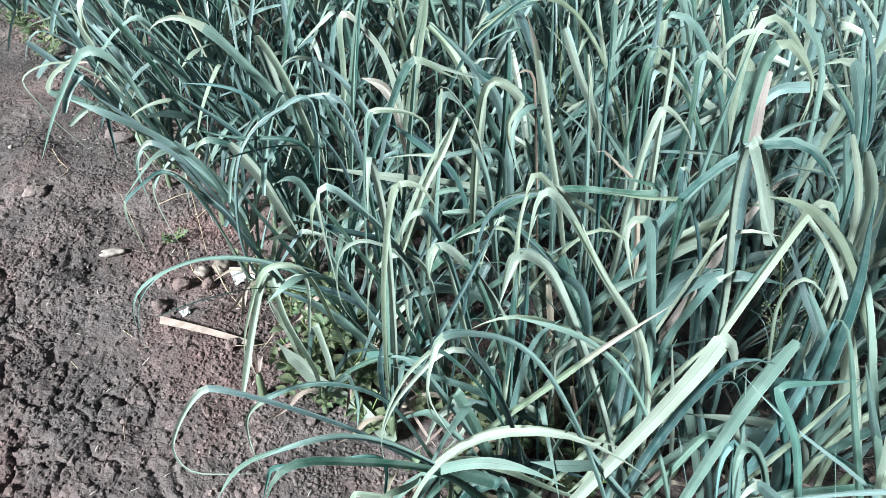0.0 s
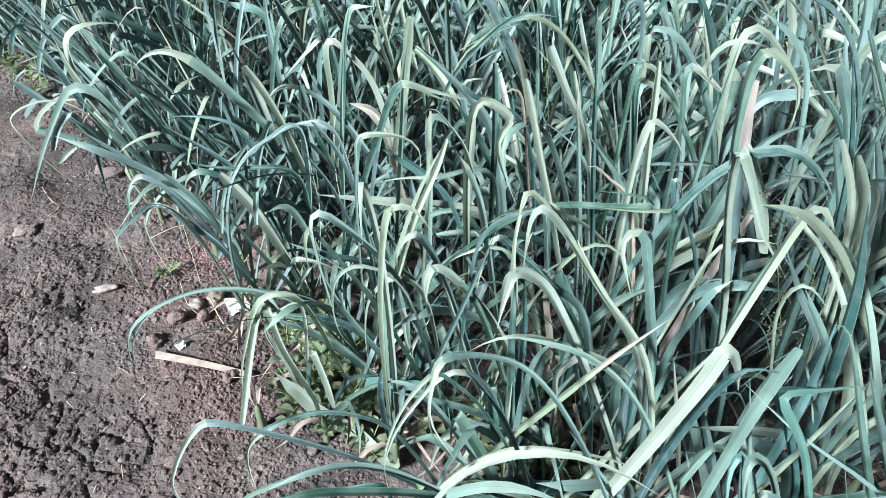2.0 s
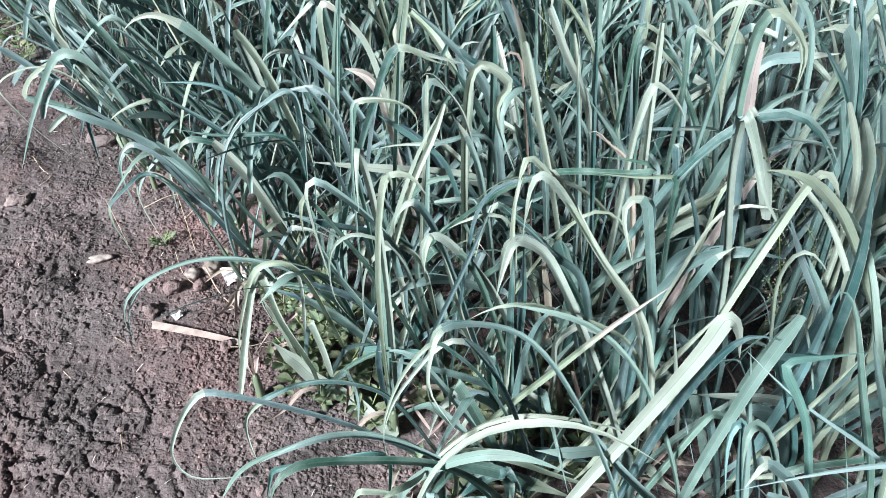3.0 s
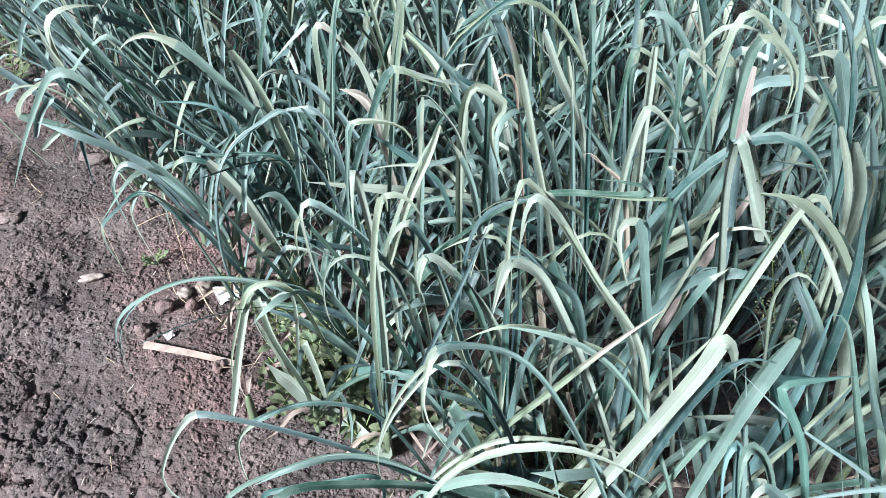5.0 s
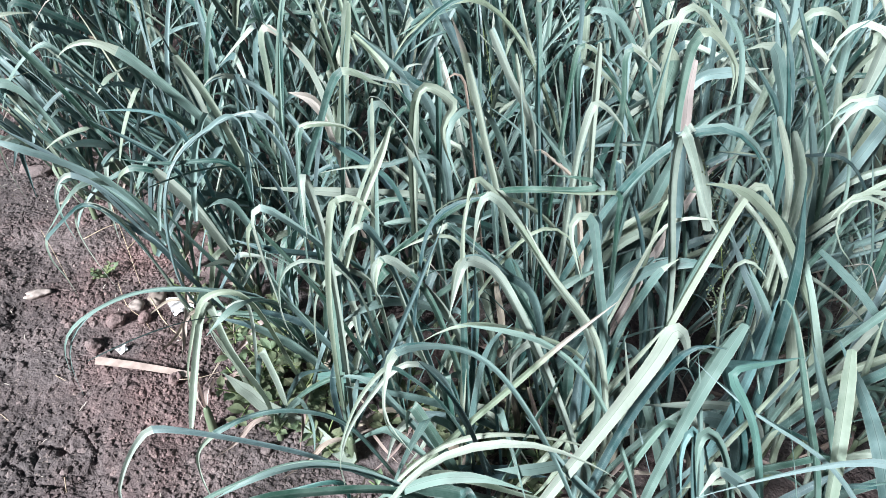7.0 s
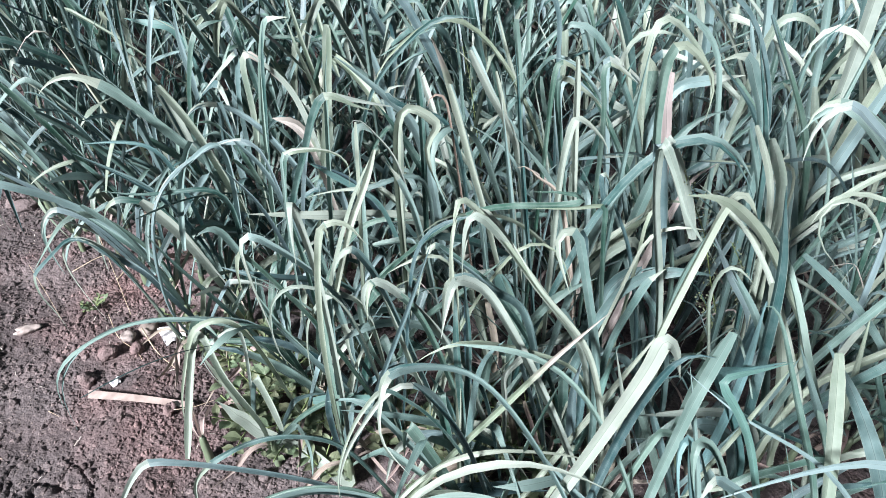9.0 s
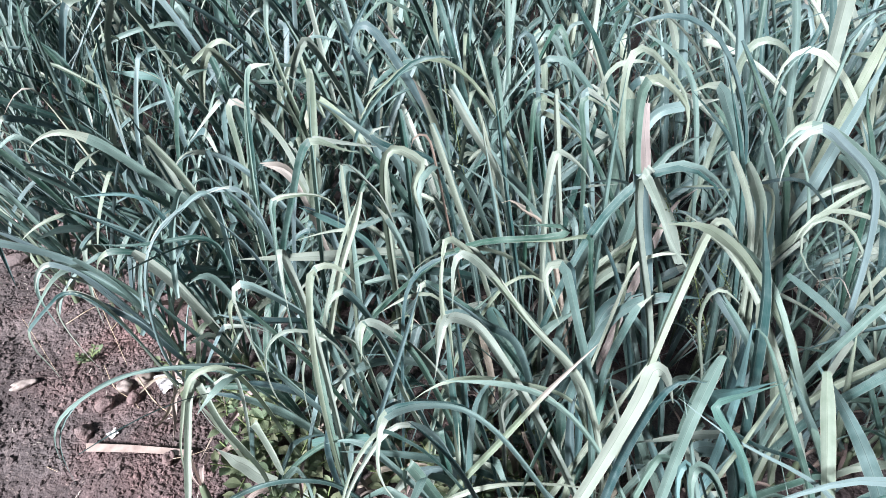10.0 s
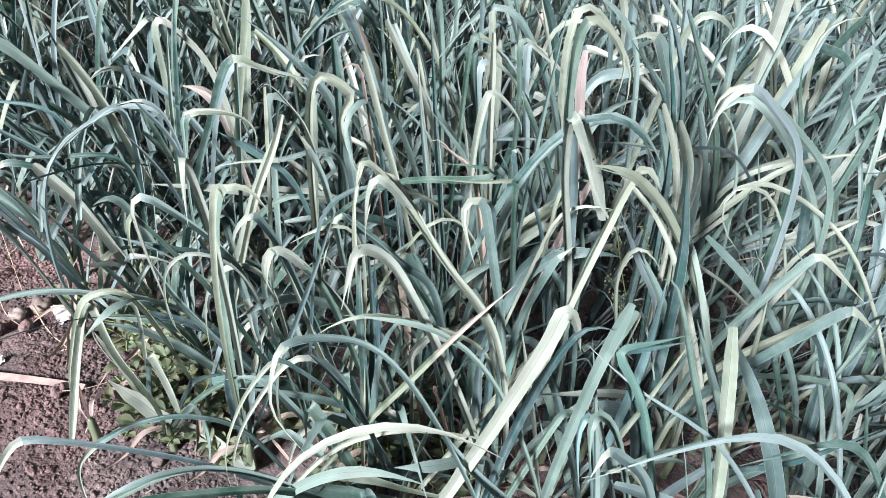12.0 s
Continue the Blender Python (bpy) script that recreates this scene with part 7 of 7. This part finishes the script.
def weed(x, y, height, stems, seed, spread=0.09):
    """A low weed: short branching stems with small oval leaves."""
    r = random.Random(seed)
    base = new("weed")
    base.location = on_soil(x, y)
    tagged(base, "low green weed with small oval leaves among the leeks", "weed", "weeds")
    for k in range(stems):
        az = 6.28 * k / stems + r.uniform(-0.5, 0.5)
        out = Vector((math.cos(az), math.sin(az), 0))
        pts = [Vector((0, 0, 0)), out * spread * 0.35 + UP * height * 0.5, out * spread * r.uniform(0.7, 1.2) + UP * height * r.uniform(0.7, 1.1)]
        line = spline(pts, 8)
        stem = part("stem", mesh_of("stem", *tube(line, [0.0016] * 8, 5), WEED_STEM), base)
        for j in range(2, 8, 2):
            for side in (-1, 1):
                d = (Vector((-out.y, out.x, 0)) * side + out * r.uniform(0, 0.8) + UP * r.uniform(-0.1, 0.6)).normalized()
                size = r.uniform(0.024, 0.052) * (1.15 - 0.05 * j) * min(1, spread / 0.08)
                q = line[j]
                tip = [q, q + d * size * 0.5 + UP * size * 0.12, q + d * size]
                leaf = strap(spline(tip, 7), size * r.uniform(0.5, 0.7), (UP - d * 0.3).normalized(), 0.25)
                w = leaf[0]
                shaped = []
                for i, c in enumerate(w):
                    mid = (Vector(w[i - i % 6 + 2]) + Vector(w[i - i % 6 + 3])) / 2
                    grow = math.sin(math.pi * min(0.06 + (i // 6) / 6 * 0.94, 0.97)) ** 0.8
                    shaped.append(tuple(mid + (Vector(c) - mid) * grow))
                part("leaf", mesh_of("leaf", shaped, leaf[1], leaf[2], WEED), stem)


def seed_stalk(points, seed):
    """A thin weed stalk set with small clusters of round green seeds."""
    r = random.Random(seed)
    base = new("seeding_weed")
    pts = [Vector(p) for p in points]
    base.location = (pts[0].x, pts[0].y, 0)
    root = Vector(base.location)
    line = spline([p - root for p in pts], 26)
    part("stem", mesh_of("stem", *tube(line, [0.0017 - 0.0009 * k / 25 for k in range(26)], 5), WEED_STEM), base)
    ball = lump((0, 0, 0), 1.0, 5, 1.0, 1)
    pieces = []
    for j in range(9, 26):
        for k in range(r.randrange(4, 9)):
            c = line[j] + Vector((r.gauss(0, 0.008), r.gauss(0, 0.008), r.gauss(0, 0.007)))
            s = r.uniform(0.0013, 0.0024)
            pieces.append(([(c.x + a * s, c.y + b * s, c.z + d * s) for a, b, d in ball[0]], ball[1], []))
    v, f, _ = join(pieces)
    tagged(part("seed_head", mesh_of("seed_head", v, f, None, SEED), base), kind="stuff")
    tagged(base, "thin weed stalk with clusters of small green seeds", "weed", "seeding weeds")


paper_scrap(-0.556, 1.386, 0.06, 4)
paper_scrap(-0.657, 1.233, 0.023, 9)
straw([(-1.333, 1.827, 0.012), (-1.287, 1.781, 0.008), (-1.242, 1.745, 0.006), (-1.260, 1.707, 0.004)], 0.0013)
straw([(-1.432, 1.835, 0.006), (-1.450, 1.912, 0.008), (-1.460, 2.004, 0.01)], 0.0014)
straw([(-0.895, 1.816, 0.03), (-0.788, 1.634, 0.03), (-0.690, 1.463, 0.01)], 0.0016)
straw([(-0.738, 1.447, 0.03), (-0.685, 1.365, 0.02), (-0.642, 1.338, 0.006), (-0.616, 1.306, 0.004)], 0.0013)
straw([(-0.635, 1.391, 0.03), (-0.576, 1.314, 0.02), (-0.511, 1.258, 0.01)], 0.0022)
straw([(-1.033, 1.662, 0.02), (-0.939, 1.544, 0.012), (-0.870, 1.456, 0.004)], 0.001)
straw([(-0.896, 1.623, 0.02), (-0.827, 1.670, 0.03), (-0.773, 1.688, 0.02)], 0.0016)
straw([(-0.763, 1.586, 0.02), (-0.726, 1.636, 0.03), (-0.661, 1.584, 0.02)], 0.0016)
straw([(-0.493, 1.140, 0.02), (-0.454, 1.149, 0.02), (-0.404, 1.171, 0.02)], 0.001)
straw([(-0.791, 1.161, 0.004), (-0.761, 1.146, 0.004)], 0.001)
straw([(-0.882, 1.066, 0.004), (-0.851, 1.044, 0.004)], 0.001)
straw([(-0.667, 0.902, 0.004), (-0.650, 0.869, 0.004)], 0.0013)
straw([(-0.949, 0.912, 0.004), (-0.944, 0.932, 0.004)], 0.0016)
weed(-0.40, 1.30, 0.06, 4, 21, 0.07)
weed(-0.31, 1.10, 0.07, 5, 22, 0.09)
weed(-0.22, 1.06, 0.08, 5, 24, 0.09)
weed(-0.248, 1.218, 0.12, 6, 2, 0.1)
weed(-0.288, 1.174, 0.08, 5, 3, 0.08)
weed(-0.172, 1.129, 0.08, 4, 4, 0.08)
weed(0.135, 1.013, 0.1, 5, 5, 0.09)
weed(-1.813, 2.582, 0.14, 6, 6, 0.12)
weed(-1.688, 2.434, 0.1, 5, 7, 0.1)
weed(-1.900, 2.621, 0.12, 5, 8, 0.1)
weed(-0.524, 1.424, 0.06, 4, 9, 0.06)
weed(-0.797, 1.498, 0.035, 4, 10, 0.04)
weed(-0.292, 1.609, 0.08, 4, 11, 0.08)
weed(-0.140, 0.988, 0.07, 4, 12, 0.07)
weed(0.198, 1.002, 0.08, 5, 13, 0.08)
seed_stalk([(0.801, 1.205, 0.100), (0.661, 1.125, 0.400), (0.583, 1.082, 0.580), (0.513, 1.034, 0.700), (0.482, 1.009, 0.760)], 1)
seed_stalk([(0.835, 1.207, 0.100), (0.708, 1.097, 0.400), (0.671, 1.056, 0.500), (0.609, 1.031, 0.600)], 2)
seed_stalk([(0.792, 1.205, 0.100), (0.632, 1.063, 0.400), (0.574, 1.008, 0.500)], 5)
seed_stalk([(0.286, 1.864, 0.100), (0.231, 1.729, 0.450), (0.210, 1.688, 0.580), (0.190, 1.668, 0.660)], 3)
seed_stalk([(0.797, 1.897, 0.100), (0.631, 1.622, 0.450), (0.585, 1.519, 0.550)], 4)


def withered_leaf(x, y, turn, length, width, seed):
    """A dead leaf that has dropped: dry, curled and twisted, its tip lifted a little."""
    r = random.Random(seed)
    ob = new("withered_leaf")
    ob.location = on_soil(x, y)
    out = Vector((math.cos(turn), math.sin(turn), 0))
    side = Vector((-out.y, out.x, 0))
    pts = [UP * 0.012, out * length * 0.35 + side * r.uniform(-0.02, 0.02) + UP * r.uniform(0.02, 0.05),
           out * length * 0.7 + side * r.uniform(-0.03, 0.03) + UP * r.uniform(0.012, 0.05), out * length + side * r.uniform(-0.03, 0.03) + UP * 0.012]
    part("leaf", leaf_mesh(pts, width, (UP + side * r.uniform(-0.5, 0.5)).normalized(), 16, None, LEAF_DEAD, fold=0.9, twist=r.uniform(-1.6, 1.6), wave=0.3, phase=r.uniform(0, 6)), ob)
    tagged(ob, "curled withered tan leek leaf lying on the soil", "dead leaf", "withered leaves")


litter = random.Random(41)
for k in range(26):
    withered_leaf(litter.uniform(0.02, 0.42), litter.uniform(0.78, 1.12), litter.uniform(0, 6.28), litter.uniform(0.1, 0.2), litter.uniform(0.008, 0.018), k)
for k in range(10):
    y = litter.uniform(1.15, 1.6)
    withered_leaf(edge_x(y) + litter.uniform(0.06, 0.25), y, litter.uniform(0, 6.28), litter.uniform(0.08, 0.16), litter.uniform(0.006, 0.012), 50 + k)
for k in range(9):
    weed(litter.uniform(0.0, 0.36), litter.uniform(0.8, 1.1), litter.uniform(0.06, 0.1), 4, 60 + k, litter.uniform(0.07, 0.1))
for k in range(5):
    y = litter.uniform(1.0, 1.35)
    weed(edge_x(y) + litter.uniform(0.08, 0.22), y, litter.uniform(0.06, 0.09), 4, 80 + k, litter.uniform(0.07, 0.09))


def chaff_field():
    """Short flat bits of dry leaf and straw strewn over the trodden soil."""
    r = random.Random(77)
    pieces = []
    for k in range(120):
        y = r.uniform(0.6, 2.2)
        x = edge_x(y) - 0.02 - 0.95 * r.random() ** 1.3
        turn, length = r.uniform(0, math.pi), r.uniform(0.006, 0.02)
        d = Vector((math.cos(turn), math.sin(turn), 0))
        a, c = Vector((x, y, soil_height(x, y) + 0.003)), Vector((x, y, 0)) + d * length
        c.z = soil_height(c.x, c.y) + r.uniform(0.002, 0.006)
        middle = (a + c) / 2 + Vector((-d.y, d.x, 0)) * r.uniform(-0.001, 0.001) + UP * r.uniform(0, 0.002)
        pieces.append(strap(spline([a, middle, c], 5), r.uniform(0.001, 0.0032), UP, 0.3))
    v, f, u = join(pieces)
    tagged(new("chaff", mesh_of("chaff", v, f, u, CHAFF)), "scattered pale bits of straw on dry soil", "straw bits", kind="stuff")


chaff_field()
